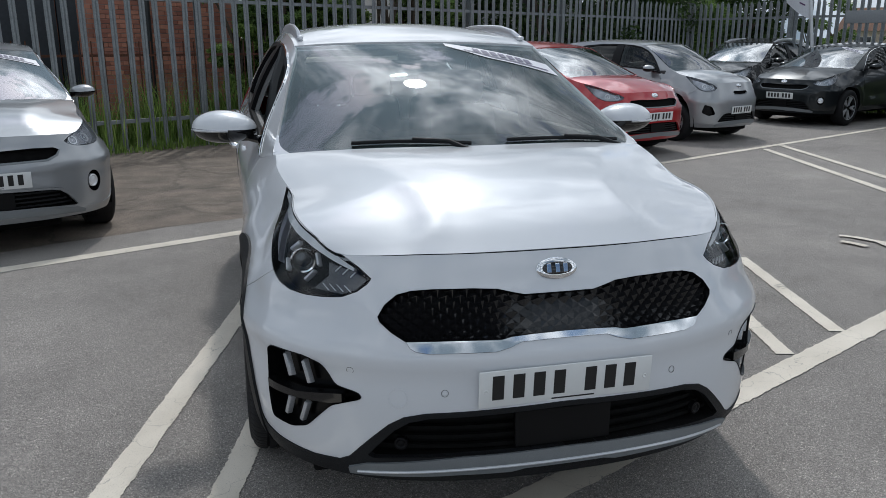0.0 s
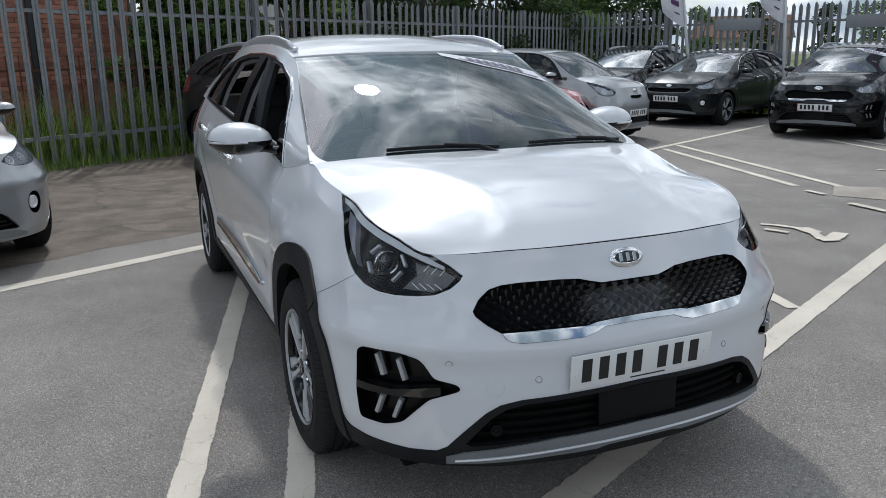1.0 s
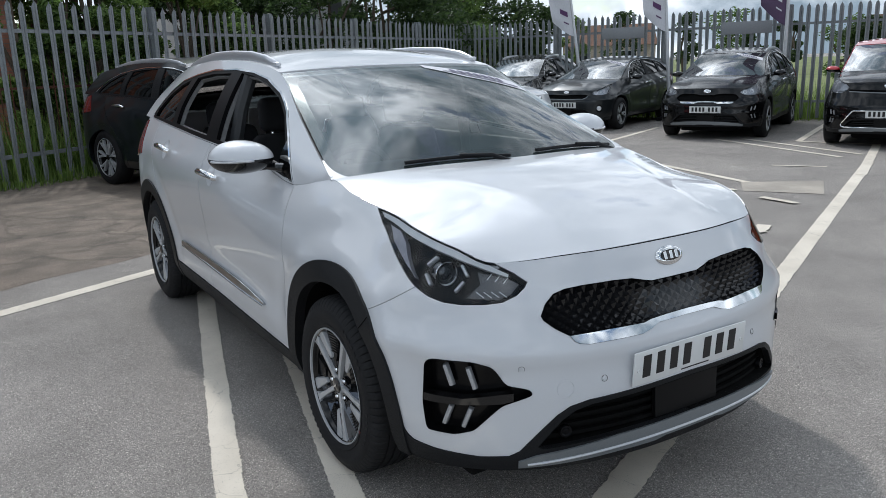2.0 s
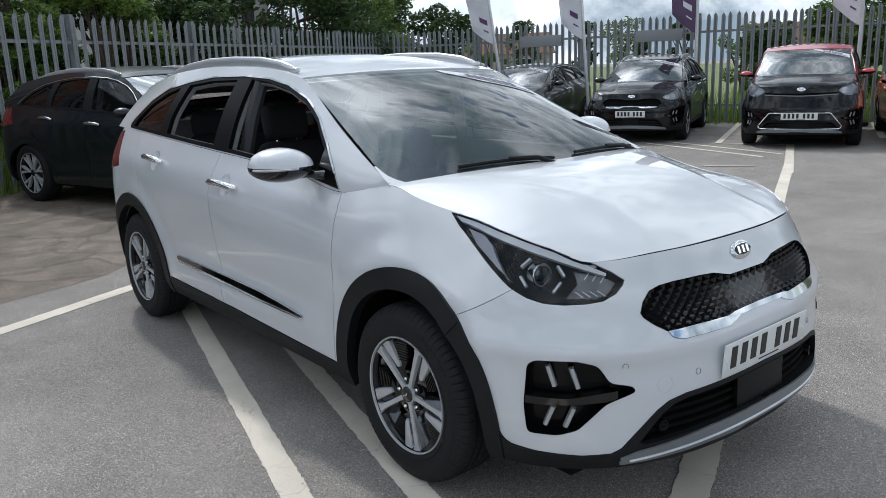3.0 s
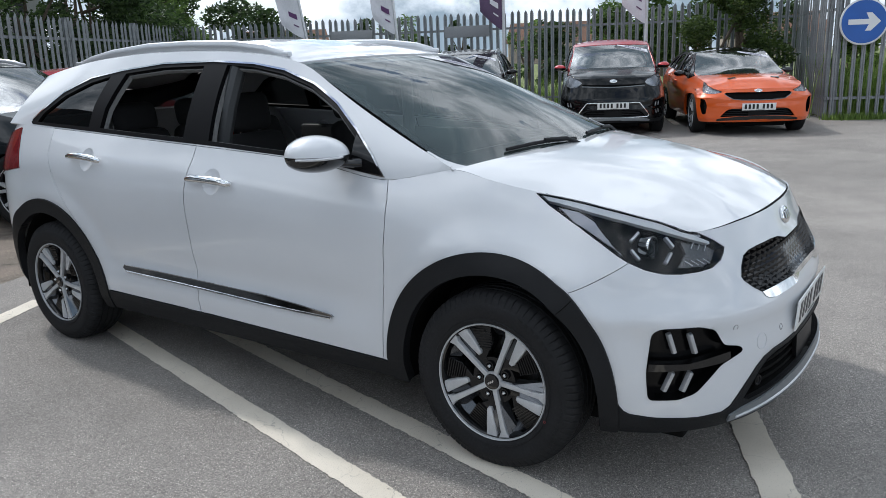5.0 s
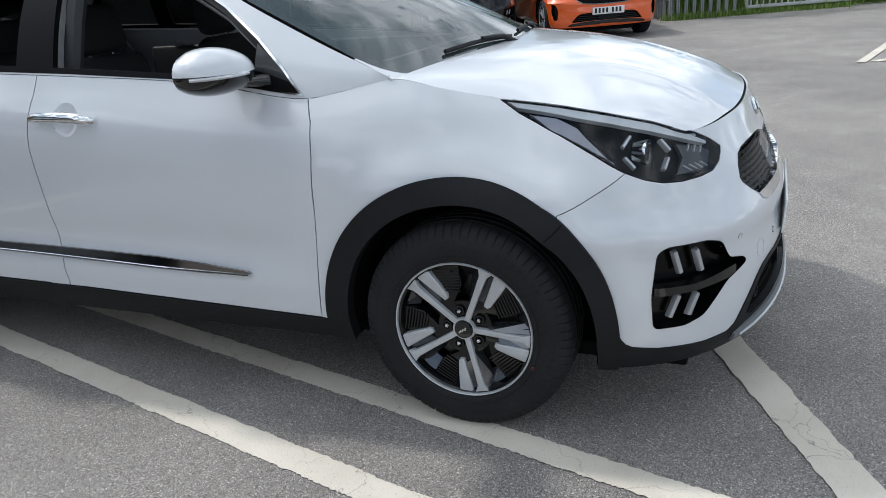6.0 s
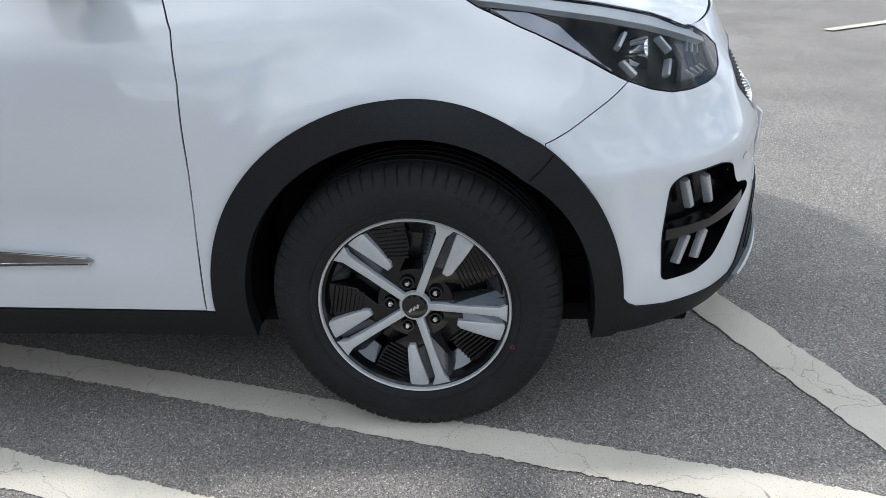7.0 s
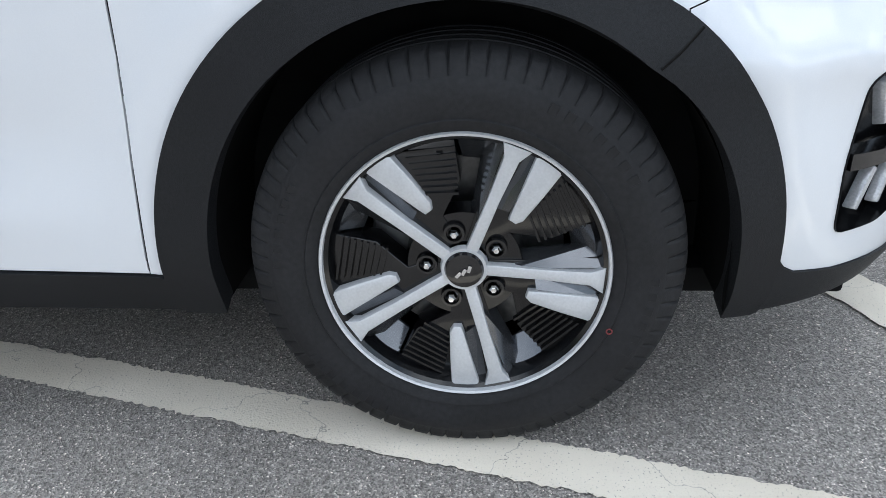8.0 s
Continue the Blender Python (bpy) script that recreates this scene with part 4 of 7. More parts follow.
        # fog lamps
        if fog == "blades":
            fog_poly = round_poly(FOG, 0.018, 3)
        elif fog == "drops":
            fog_poly = round_poly([(ax(0.76, 0.5), 0.560), (ax(0.66, 0.5), 0.530), (ax(0.60, 0.42), 0.420), (ax(0.70, 0.42), 0.395), (ax(0.79, 0.45), 0.445)], 0.03, 3)
        elif fog == "vents":
            fog_poly = round_poly([(ax(0.825, 0.58), 0.600), (ax(0.775, 0.58), 0.585), (ax(0.742, 0.46), 0.470), (ax(0.755, 0.36), 0.350), (ax(0.800, 0.36), 0.345), (ax(0.832, 0.47), 0.470)], 0.03, 3)
        else:
            fog_poly = circle(ax(fog_x, 0.46), 0.45, 0.075, 24)
        pocket = take(sheet, f(fog_poly))
        fg = part("fog_pocket", shape(pocket, S, -0.045, 0.0, -0.048), mat("recess_black", (0.003, 0.003, 0.0035), 0.22, spec=0.2, stain=0.1, stain_scale=8), car, "gloss black lamp recess")
        if fog == "round":
            bm = bmesh.new()
            lathe(bm, [(0.0, 0.046), (0.018, 0.046), (0.022, 0.038), (0.016, 0.030), (0.022, 0.0)], 24, axis="z")
            part("fog_lamp", bm, FINWHITE, fg, "round fog lamp").matrix_basis = frame_at(S, sg * ax(fog_x, 0.46), 0.45, -0.03)
        elif fog == "blades":
            blade = [(ax(0.815, 0.465), 0.477), (ax(0.74, 0.47), 0.472), (ax(0.66, 0.49), 0.486), (ax(0.578, 0.49), 0.494), (ax(0.572, 0.48), 0.478), (ax(0.65, 0.46), 0.458), (ax(0.74, 0.45), 0.452), (ax(0.815, 0.45), 0.452)]
            bm = grid(0.55, 1.3, 0.44, 0.51, 40, 5)
            if s:
                for v in bm.verts:
                    v.co.x = -v.co.x
                bmesh.ops.reverse_faces(bm, faces=bm.faces[:])
            b2 = take(bm, f(blade))
            bm.free()
            part("blade", shape(b2, S, 0.006, 0.0, 0.035), GLOSSBLACK, fg)
            for x, z, rr in ((0.772, 0.535, 18), (0.722, 0.528, 18), (0.775, 0.405, -22), (0.733, 0.400, -22)):
                bm = bmesh.new()
                box(bm, (0, 0, 0), (0.020, 0.074, 0.018), 0.003, taper=(0.62, 0.92))
                o = part("led_lamp", bm, mat("led_lens", (0.42, 0.43, 0.45), 0.2, metal=0.3, coat=0.8, grain=0.15, scale=260, stain=0.1), fg, "white daytime light")
                o.matrix_basis = frame_at(S, sg * ax(x, z), z, -0.020) @ pose(0, 0, 0, 0, 0, -rr * sg)
        # tail lamp
        tl = take(sheet, f([(4.36, 0.93), (4.55, 0.90), (5.05, 0.93), (5.0, 1.04), (4.5, 1.12), (4.42, 1.135)]))
        part("tail_lamp", shape(tl, S, 0.006, 0.0015, 0.02), REDLENS, car, "red tail lamp")
    # grille
    gh, chh = GRILLES[grille]
    gpoly = both(gh)
    gr_sheet = take(sheet, gpoly)
    gr = part("grille", shape(gr_sheet, S, -0.028, 0.0, -0.03), GLOSSBLACK if hero else UNDER, car, "black patterned front grille")
    cpoly = both(chh)
    ch = take(sheet, cpoly)
    part("grille_chrome", shape(ch, S, 0.003, 0.0, 0.02), CHROME if hero or grille == "kite" else SILVER, car, "chrome lower grille edge")
    if hero:
        bm = bmesh.new()
        px, pz = 0.041, 0.030
        for j in range(-1, 12):
            for i in range(-27, 28):
                x, z = i * px / 2, 0.640 + j * pz / 2
                if (i + j) % 2:
                    continue
                k = 1.0 - 0.93 * math.exp(-(x / 0.18) ** 4) * (1 if z < 0.735 else 0.5)
                P = [(x - px / 2, z), (x, z - pz / 2), (x + px / 2, z), (x, z + pz / 2)]
                V = [bm.verts.new((ax(a, b), b, 0.0)) for a, b in P]
                apex = bm.verts.new((ax(x + 0.004, z + 0.004), z + 0.004, 0.019 * k))
                for q in range(4):
                    bm.faces.new((V[q], V[(q + 1) % 4], apex))
        flat_bm = take(bm, gpoly)
        bm.free()
        bm = flat_bm
        for v in bm.verts:
            d_ = v.co.z
            mm = frame_at(S, v.co.x if abs(v.co.x) > 1e-4 else 1e-4, v.co.y)
            v.co = mm.translation + mm.to_3x3() @ Vector((0, 0, d_ - 0.026))
        part("diamond_mesh", bm, mat("grille_satin_black", (0.006, 0.006, 0.007), 0.16, coat=0.1, grain=0.1, stain=0.1), gr, "satin black diamond-patterned mesh", smooth=0)
    if grille == "bar":
        # bright outline round the wide lower intake
        ring = round_poly([(0.44, 0.560), (0.60, 0.350), (0.57, 0.312), (-0.57, 0.312), (-0.60, 0.350), (-0.44, 0.560)], 0.03, 3)
        bm = bmesh.new()
        pts = []
        for i, p in enumerate(ring):
            q = ring[(i + 1) % len(ring)]
            k_ = max(1, int(math.hypot(q[0] - p[0], q[1] - p[1]) / 0.04))
            for j in range(k_):
                x, z = p[0] + (q[0] - p[0]) * j / k_, p[1] + (q[1] - p[1]) * j / k_
                pts.append(Vector(S(ax(x, z), z)) + Vector((0, -0.004, 0)))
        tube(bm, pts + pts[:2], 0.009, 6)
        part("intake_surround", bm, CHROME, car, "chrome outline of the lower intake")
    if grille == "sport":
        for s in (-1, 1):
            bm = bmesh.new()
            box(bm, (0, 0, 0), (0.13, 0.055, 0.012), 0.004)
            o = part("bonnet_vent", bm, GLOSSBLACK, car, "black bonnet vent")
            o.matrix_basis = frame_at(H, s * 0.47, 0.50, 0.002) @ pose(0, 0, 0, 0, 0, -18 * s)
    if hero:
        # parking sensors and the tow-eye cover
        for x, z, rr in ((0.598, 0.562, 0.009), (0.349, 0.503, 0.009), (-0.598, 0.562, 0.009), (-0.349, 0.503, 0.009), (-0.475, 0.488, 0.026)):
            bm = bmesh.new()
            lathe(bm, [(-0.004, rr + 0.0016), (0.0006, rr + 0.0014), (0.0006, rr + 0.0004), (-0.003, rr)], 28, axis="z")
            o = part("sensor_ring" if rr < 0.02 else "tow_cover_seam", bm, PLASTIC if rr < 0.02 else WHITE, car)
            o.matrix_basis = frame_at(S, ax(x, z), z, 0.0)
            if rr < 0.02:
                bm = bmesh.new()
                lathe(bm, [(0.0012, 0.0), (0.001, rr * 0.7), (-0.002, rr)], 24, axis="z")
                part("sensor", bm, colour, car).matrix_basis = frame_at(S, ax(x, z), z, 0.0)
    # bumper and the panels behind it
    seam = [(ax(0.779, 0.787), 0.787), (afront(-0.289, 0.686), 0.686), (ay(-0.289), 0.1)]
    bpoly = [(HOODC[0], 1.0)] + [(HOODC[0] + 0.0001, 0.86), (ax(0.74, 0.772) - 0.01, 0.80)] + seam
    bumper = take(sheet, bpoly + [(-u, v) for u, v in reversed(bpoly)])
    part("front_bumper", shape(bumper, S, 0.0, 0.0008, 0.014), colour, car)
    gapy = [(0.49, 0.20), (0.485, 0.31), (0.462, 0.57), (0.445, 0.83), (0.452, 0.93), (0.478, 1.0), (0.478, 1.3)]
    for s in (0, 1):
        f = flip if s else (lambda p: p)
        fender = take(sheet, f([(ay(-0.9), 1.3), (ay(-0.9), 0.2)] + [(ay(y), z) for y, z in gapy]))
        part("front_wing", shape(fender, S, 0.0, 0.0014, 0.018), colour, car)
        d1 = take(sheet, f([(ay(y), z) for y, z in reversed(gapy)] + [(ay(1.54), 0.1), (ay(1.545), 0.35), (ay(1.55), 0.60), (ay(1.545), 0.85), (ay(1.515), 1.02), (ay(1.50), 1.3)]))
        if hero:
            take(d1, f(circle(ay(1.365), 0.945, 0.052, 28))).free()
        door1 = part("front_door", shape(d1, S, 0.0, 0.0024, 0.018), colour, car)
        d2 = take(sheet, f([(ay(1.50), 1.3), (ay(1.515), 1.02), (ay(1.545), 0.85), (ay(1.55), 0.60), (ay(1.545), 0.35), (ay(1.54), 0.1), (ay(2.2), 0.1), (ay(2.235), 0.34), (ay(2.30), 0.56), (ay(2.42), 0.70), (ay(2.56), 0.86), (ay(2.64), 1.02), (ay(2.68), 1.3)]))
        if hero:
            take(d2, f(circle(ay(2.285), 1.0, 0.052, 28))).free()
        door2 = part("rear_door", shape(d2, S, 0.0, 0.0024, 0.018), colour, car)
        sg = -1 if s else 1
        for d, y, z in ((door1, 1.365, 0.945), (door2, 2.285, 1.0)):
            # handle in a shallow cup
            bm = bmesh.new()
            pts = [(-0.125, 0, 0.012), (-0.118, 0, 0.026), (-0.08, 0.004, 0.036), (0.0, 0.006, 0.040), (0.08, 0.004, 0.036), (0.118, 0, 0.026), (0.125, 0, 0.012)]
            tube(bm, pts, [0.012, 0.015, 0.017, 0.018, 0.017, 0.015, 0.012], 12)
            h = part("door_handle", bm, CHROME if chrome_line else colour, d, "chrome door handle")
            h.matrix_basis = frame_at(S, sg * ay(y), z, -0.002) @ pose(0, 0, 0, 0, 0, 2 * sg)
            if hero:
                def dish(u, w):
                    q = min(1, math.hypot(abs(u) - ay(y), w - z) / 0.056)
                    p = Vector(S(u, w))
                    return p.x - math.copysign(0.016 * (1 - q * q) ** 1.2, p.x), p.y, p.z
                bm = grid(ay(y) - 0.07, ay(y) + 0.07, z - 0.07, z + 0.07, 20, 20)
                cup = take(bm, circle(ay(y), z, 0.0555, 28))
                bm.free()
                if s:
                    for v in cup.verts:
                        v.co.x = -v.co.x
                    bmesh.ops.reverse_faces(cup, faces=cup.faces[:])
                part("handle_cup", shape(cup, dish), colour, d)
        if hero:
            st = [(ay(0.735), 0.452), (ay(0.72), 0.443), (ay(0.74), 0.434), (ay(1.1), 0.436), (ay(2.06), 0.462), (ay(2.085), 0.480), (ay(2.075), 0.497), (ay(1.1), 0.478)]
            bm = grid(ay(0.7), ay(2.1), 0.42, 0.51, 60, 4)
            if s:
                for v in bm.verts:
                    v.co.x = -v.co.x
                bmesh.ops.reverse_faces(bm, faces=bm.faces[:])
            b2 = take(bm, f(st))
            bm.free()
            bmesh.ops.triangulate(b2, faces=b2.faces[:])
            moulding = part("side_trim", shape(b2, S, 0.011, 0.002, 0.02), mat("dark_chrome", (0.34, 0.345, 0.355), 0.08, metal=1.0, stain=0.12, stain_scale=14), car, "dark chrome side moulding")
            for edge, rr in (([(0.73, 0.4365), (0.9, 0.4365), (1.1, 0.4380), (1.6, 0.4520), (2.06, 0.4640)], 0.0045), ([(0.735, 0.4515), (0.9, 0.4650), (1.1, 0.4765), (1.6, 0.4870), (2.07, 0.4955)], 0.0025)):
                bm = bmesh.new()
                pts = []
                for p, q in zip(edge, edge[1:]):
                    pts += [(p[0] + (q[0] - p[0]) * j / 6, p[1] + (q[1] - p[1]) * j / 6) for j in range(6)]
                tube(bm, [frame_at(S, sg * ay(u), w, 0.0115).translation for u, w in pts + edge[-1:]], rr, 8)
                part("moulding_edge", bm, CHROME, moulding, "bright chrome edge")
    part("rear_body", shape(sheet, S, 0.0, 0.0012, 0.014), colour, car)
    if hero:
        # black strips behind the panel gaps, as seals, painting in the gaps' shade
        rear_gap = [(ay(1.54), 0.24), (ay(1.545), 0.35), (ay(1.55), 0.60), (ay(1.545), 0.85), (ay(1.515), 1.02), (ay(1.508), 1.08)]
        top_gap = [(HOODC[0] + (ay(0.19) - HOODC[0]) * i / 24, TOP(HOODC[0] + (ay(0.19) - HOODC[0]) * i / 24) - 0.001) for i in range(25)]
        for coarse, over in (([(ay(y), z) for y, z in gapy[1:6]], 0.006), (rear_gap, 0.006), (top_gap, 0.0005)):
            line = []
            for p, q in zip(coarse, coarse[1:]):
                m_ = max(1, int(math.hypot(q[0] - p[0], q[1] - p[1]) / 0.02))
                line += [(p[0] + (q[0] - p[0]) * j / m_, p[1] + (q[1] - p[1]) * j / m_) for j in range(m_)]
            line.append(coarse[-1])
            for sg in (-1, 1):
                bm = bmesh.new()
                rows_ = []
                for i, (a, z) in enumerate(line):
                    p, q = line[max(0, i - 1)], line[min(len(line) - 1, i + 1)]
                    t_ = Vector((q[0] - p[0], q[1] - p[1])).normalized()
                    rows_.append([])
                    for k_ in (-0.006, over):
                        mm = frame_at(S, sg * (a - t_.y * k_), z + t_.x * k_, -0.0045)
                        rows_[-1].append(bm.verts.new(mm.translation))
                for A, B in zip(rows_, rows_[1:]):
                    bm.faces.new((A[0], A[1], B[1], B[0]))
                part("gap_backing", bm, UNDER, car)
        bm = bmesh.new()
        tube(bm, [Vector(S(a, TOP(abs(a)))) + Vector((0, 0.008, -0.003)) for a in [HOODC[0] * (i / 12 - 1) + 1e-4 for i in range(25)]], 0.003, 6)
        part("gap_backing", bm, UNDER, car)
    # bonnet
    k = max(6, int(0.75 / du))
    bm = grid(-1, 1, 0, 1, 2 * k, int(0.95 / du))
    part("bonnet", shape(bm, H, 0.0, 0.0008, 0.018), colour, car)
    # windscreen with its dark border
    bm = grid(-0.985, 0.985, -0.02, 0.985, 2 * k, int(0.95 / du))
    gl = part("windscreen", shape(bm, G), screen_glass or (SCREEN if hero else CARSCREEN), car, "large windscreen reflecting a cloudy sky")
    gl.visible_shadow = False
    bm = grid(-0.988, 0.988, 0.0, 1.0, 2 * k, 2 * k)
    hole = take(bm, round_poly([(-0.93, 0.115), (0.93, 0.115), (0.91, 0.955), (-0.91, 0.955)], 0.08, 5))
    hole.free()
    part("screen_border", shape(bm, G, -0.011, 0.0, 0.012), GLOSSBLACK, gl, "black windscreen border")
    # body-coloured corners at the windscreen's foot
    for s in (-1, 1):
        bm = grid(0.80, 1.04, -0.08, 0.18, 16, 16)
        corner = take(bm, [(0.895, -0.004), (0.920, 0.010), (0.945, 0.032), (0.965, 0.062), (0.978, 0.10), (0.985, 0.15), (0.994, 0.15), (0.994, -0.004)])
        bm.free()
        if s < 0:
            for v in corner.verts:
                v.co.x = -v.co.x
            bmesh.ops.reverse_faces(corner, faces=corner.faces[:])
        part("wing_corner", shape(corner, G, 0.0025, 0.0, 0.008), colour, car)
    # roof
    bm = grid(-1, 1, 0.975, 3.06, 2 * k, int(2.2 / du))
    part("roof", shape(bm, R, 0.0, 0.0, 0.012), roof, car)
    bm = grid(-0.97, 0.97, 1.06, 3.02, 8, 16)
    shape(bm, R, -0.035)
    bmesh.ops.reverse_faces(bm, faces=bm.faces[:])
    part("headlining", bm, LINER, car, "pale grey headlining")
    # tailgate
    bm = bmesh.new()
    cols = []
    for i in range(17):
        u = -1 + i / 8
        a = Vector(R(u, 3.05))
        b = Vector(S(math.copysign(5.5 - 0.97 * abs(u), u) if u else 5.4999, 1.15))
        cols.append([bm.verts.new(a.lerp(b, j / 6) + Vector((0, 0.05 * math.sin(math.pi * j / 6), 0))) for j in range(7)])
    for A, B in zip(cols, cols[1:]):
        for j in range(6):
            bm.faces.new((A[j], A[j + 1], B[j + 1], B[j]))
    bmesh.ops.recalc_face_normals(bm, faces=bm.faces[:])
    part("tailgate_glass", bm, TINT, car, "dark tailgate glass")
    # cabin sides: pillars, trim and windows
    dlo = [(0.488, 0.998), (0.86, 1.052), (1.37, 1.086), (2.0, 1.116), (2.60, 1.142), (2.88, 1.154), (2.90, 1.165), (2.84, 1.215), (2.66, 1.318), (2.45, 1.385), (2.2, 1.418), (1.9, 1.443), (1.55, 1.444), (1.3, 1.428), (1.12, 1.398), (0.95, 1.340), (0.80, 1.262), (0.66, 1.166), (0.56, 1.080)]
    win1 = [(0.66, 1.045), (0.86, 1.070), (1.37, 1.104), (1.440, 1.108), (1.462, 1.424), (1.3, 1.411), (1.13, 1.380), (0.965, 1.326), (0.80, 1.240), (0.660, 1.138)]
    win2 = [(1.606, 1.118), (2.0, 1.134), (2.245, 1.147), (2.235, 1.24), (2.165, 1.400), (1.9, 1.421), (1.606, 1.423)]
    win3 = [(2.345, 1.150), (2.60, 1.158), (2.835, 1.166), (2.80, 1.208), (2.64, 1.296), (2.44, 1.360), (2.285, 1.388), (2.335, 1.25)]
    side = grid(0.224, 3.30, 0.95, 1.55, int(3.1 / du), int(0.62 / du))
    take(side, [(3.0, 1.45), (3.02, 1.40), (3.12, 1.15), (3.14, 0.9), (3.4, 0.9), (3.4, 1.6), (3.0, 1.6)]).free()
    m = 70
    take(side, [(0.1, 0.5)] + [(3.4, 0.5)] + [(3.4 - 3.3 * i / m, BELT(3.4 - 3.3 * i / m)) for i in range(m + 1)]).free()
    take(side, [(3.4, 1.8), (0.1, 1.8)] + [(0.1 + 3.3 * i / m, ROOF_Z(0.1 + 3.3 * i / m)) for i in range(m + 1)]).free()
    dpanel = take(side, dlo)
    pil = take(side, [(0, 0.9), (4, 0.9), (4, 2), (0, 2)])
    side.free()
    w1, w2, w3 = take(dpanel, win1), take(dpanel, win2), take(dpanel, win3)
    outer, innr = dlo, offset_poly(dlo, 0.007)
    full = grid(0.40, 3.0, 0.95, 1.5, int(2.6 / du), int(0.55 / du))
    tr = take(full, outer)
    full.free()
    take(tr, innr).free()
    take(tr, [(0.56, 0.9), (3.1, 0.9), (3.1, 1.185), (2.84, 1.172)] + [(2.8 - 2.24 * i / 20, BELT(2.8 - 2.24 * i / 20) + 0.022) for i in range(21)]).free()
    for s in (0, 1):
        def place(sh, off, gap, lip, nm, mt, par, lab=""):
            b = shape(sh.copy(), C, off, gap, lip)
            if s:
                b2 = mirror(b)
                b.free()
                b = b2
            return part(nm, b, mt, par, lab)
        place(pil, 0.0, 0.0, 0.012, "roof_pillar", roof, car)
        fr_ = place(dpanel, 0.002, 0.0, 0.02, "window_surround", PLASTIC if not hero else mat("satin_black_surround", (0.005, 0.005, 0.006), 0.42, spec=0.10, grain=0.1, stain=0.1), car, "satin black window surround")
        place(tr, 0.006, 0.0, 0.012, "window_trim", CHROME if chrome_line else PLASTIC, car, "chrome window line")
        for nm, w, mt, op in (("front_window", w1, CLEAR, True), ("rear_window", w2, CLEAR if hero else TINT, True), ("quarter_window", w3, TINT, False)):
            if open_windows and op and s:
                continue
            o = place(w, -0.008, 0.0, 0.0, nm, mt, fr_, "tinted quarter glass" if nm == "quarter_window" else "")
            o.visible_shadow = False
        if hero and s:
            for w_, yy in ((win1, 1.452), (win2, 2.24)):
                ring = offset_poly(w_, -0.012)
                bm = grid(min(p[0] for p in ring) - 0.02, max(p[0] for p in ring) + 0.02, 0.98, 1.46, 30, 16)
                rr = take(bm, ring)
                bm.free()
                take(rr, offset_poly(w_, 0.004)).free()
                place(rr, -0.02, 0.0, 0.02, "window_channel", mat("grey_window_rubber", (0.20, 0.20, 0.20), 0.6, grain=0.1, stain=0.1), fr_, "grey window channel")
                rr.free()
        # mirror
        sg = -1 if s else 1
        bm = bmesh.new()
        bmesh.ops.create_uvsphere(bm, u_segments=28, v_segments=18, radius=1.0)
        for v in bm.verts:
            p = v.co
            fx = 1 + 0.10 * p.x
            q = Vector((p.x * 0.134, p.y * 0.116, p.z * 0.074 * (1 + 0.04 * p.x) + 0.004 * p.x))
            if p.y > 0.35:
                q.y = 0.116 * 0.35 + (p.y - 0.35) * 0.012
            q.z = q.z * (1.0 if q.z > 0 else 0.85)
            v.co = q
        low_bm = bm.copy()
        bmesh.ops.bisect_plane(bm, geom=bm.verts[:] + bm.edges[:] + bm.faces[:], plane_co=(0, 0, 0.002), plane_no=(-0.03, 0, 1), clear_inner=True)
        bmesh.ops.bisect_plane(low_bm, geom=low_bm.verts[:] + low_bm.edges[:] + low_bm.faces[:], plane_co=(0, 0, 0.002), plane_no=(-0.03, 0, 1), clear_outer=True)
        for b in (bm, low_bm):
            for v in b.verts:
                v.co.x *= sg
            if sg < 0:
                bmesh.ops.reverse_faces(b, faces=b.faces[:])
        mp = Matrix.Translation(W((sg * 0.922, 0.70, 1.090))) if hero else Matrix.Translation(W((sg * 0.905, 0.70, 1.075))) @ Matrix.Scale(0.8, 4)
        cap = part("mirror_cap", bm, mirror_paint or colour, car, "painted door mirror")
        cap.matrix_basis = mp
        o = part("mirror_base", low_bm, GLOSSBLACK, cap, "gloss black lower mirror shell")
        bm = bmesh.new()
        tube(bm, [(sg * -0.04, -0.01, -0.040), (sg * -0.10, -0.03, -0.040), (sg * -0.155, -0.08, -0.045)], [0.030, 0.024, 0.034], 12, flat=0.6)
        part("mirror_arm", bm, GLOSSBLACK, cap)
        if hero:
            bm = bmesh.new()
            tube(bm, [(sg * 0.133 * math.cos(radians(t)), -0.1165 * math.sin(radians(t)), -0.002) for t in range(12, 101, 6)], 0.0055, 8)
            part("mirror_indicator", bm, mat("clear_repeater", (0.55, 0.56, 0.58), 0.15, metal=0.4, coat=0.8, stain=0.1), cap, "clear indicator strip")
        if rails:
            bm = bmesh.new()
            ys = [1.16, 1.20, 1.30, 1.5, 1.8, 2.1, 2.4, 2.6, 2.72, 2.78]
            hs = [-0.018, -0.002, 0.009, 0.015, 0.017, 0.016, 0.010, 0.000, -0.010, -0.022]
            pts = [Vector(W((sg * (ROOF_X(y) - 0.035), y, ROOF_Z(y) + 0.004 + h))) for y, h in zip(ys, hs)]
            tube(bm, pts, [0.010, 0.014] + [0.015] * 6 + [0.014, 0.010], 12, flat=2.0)
            rail = part("roof_rail", bm, RAILSILVER, car, "satin silver roof rail")
            for y in (1.20, 2.70):
                bm = bmesh.new()
                p = Vector(W((sg * (ROOF_X(y) - 0.035), y, ROOF_Z(y) + 0.01)))
                box(bm, p, (0.03, 0.10, 0.022), 0.009)
                part("rail_foot", bm, RAILSILVER, rail)
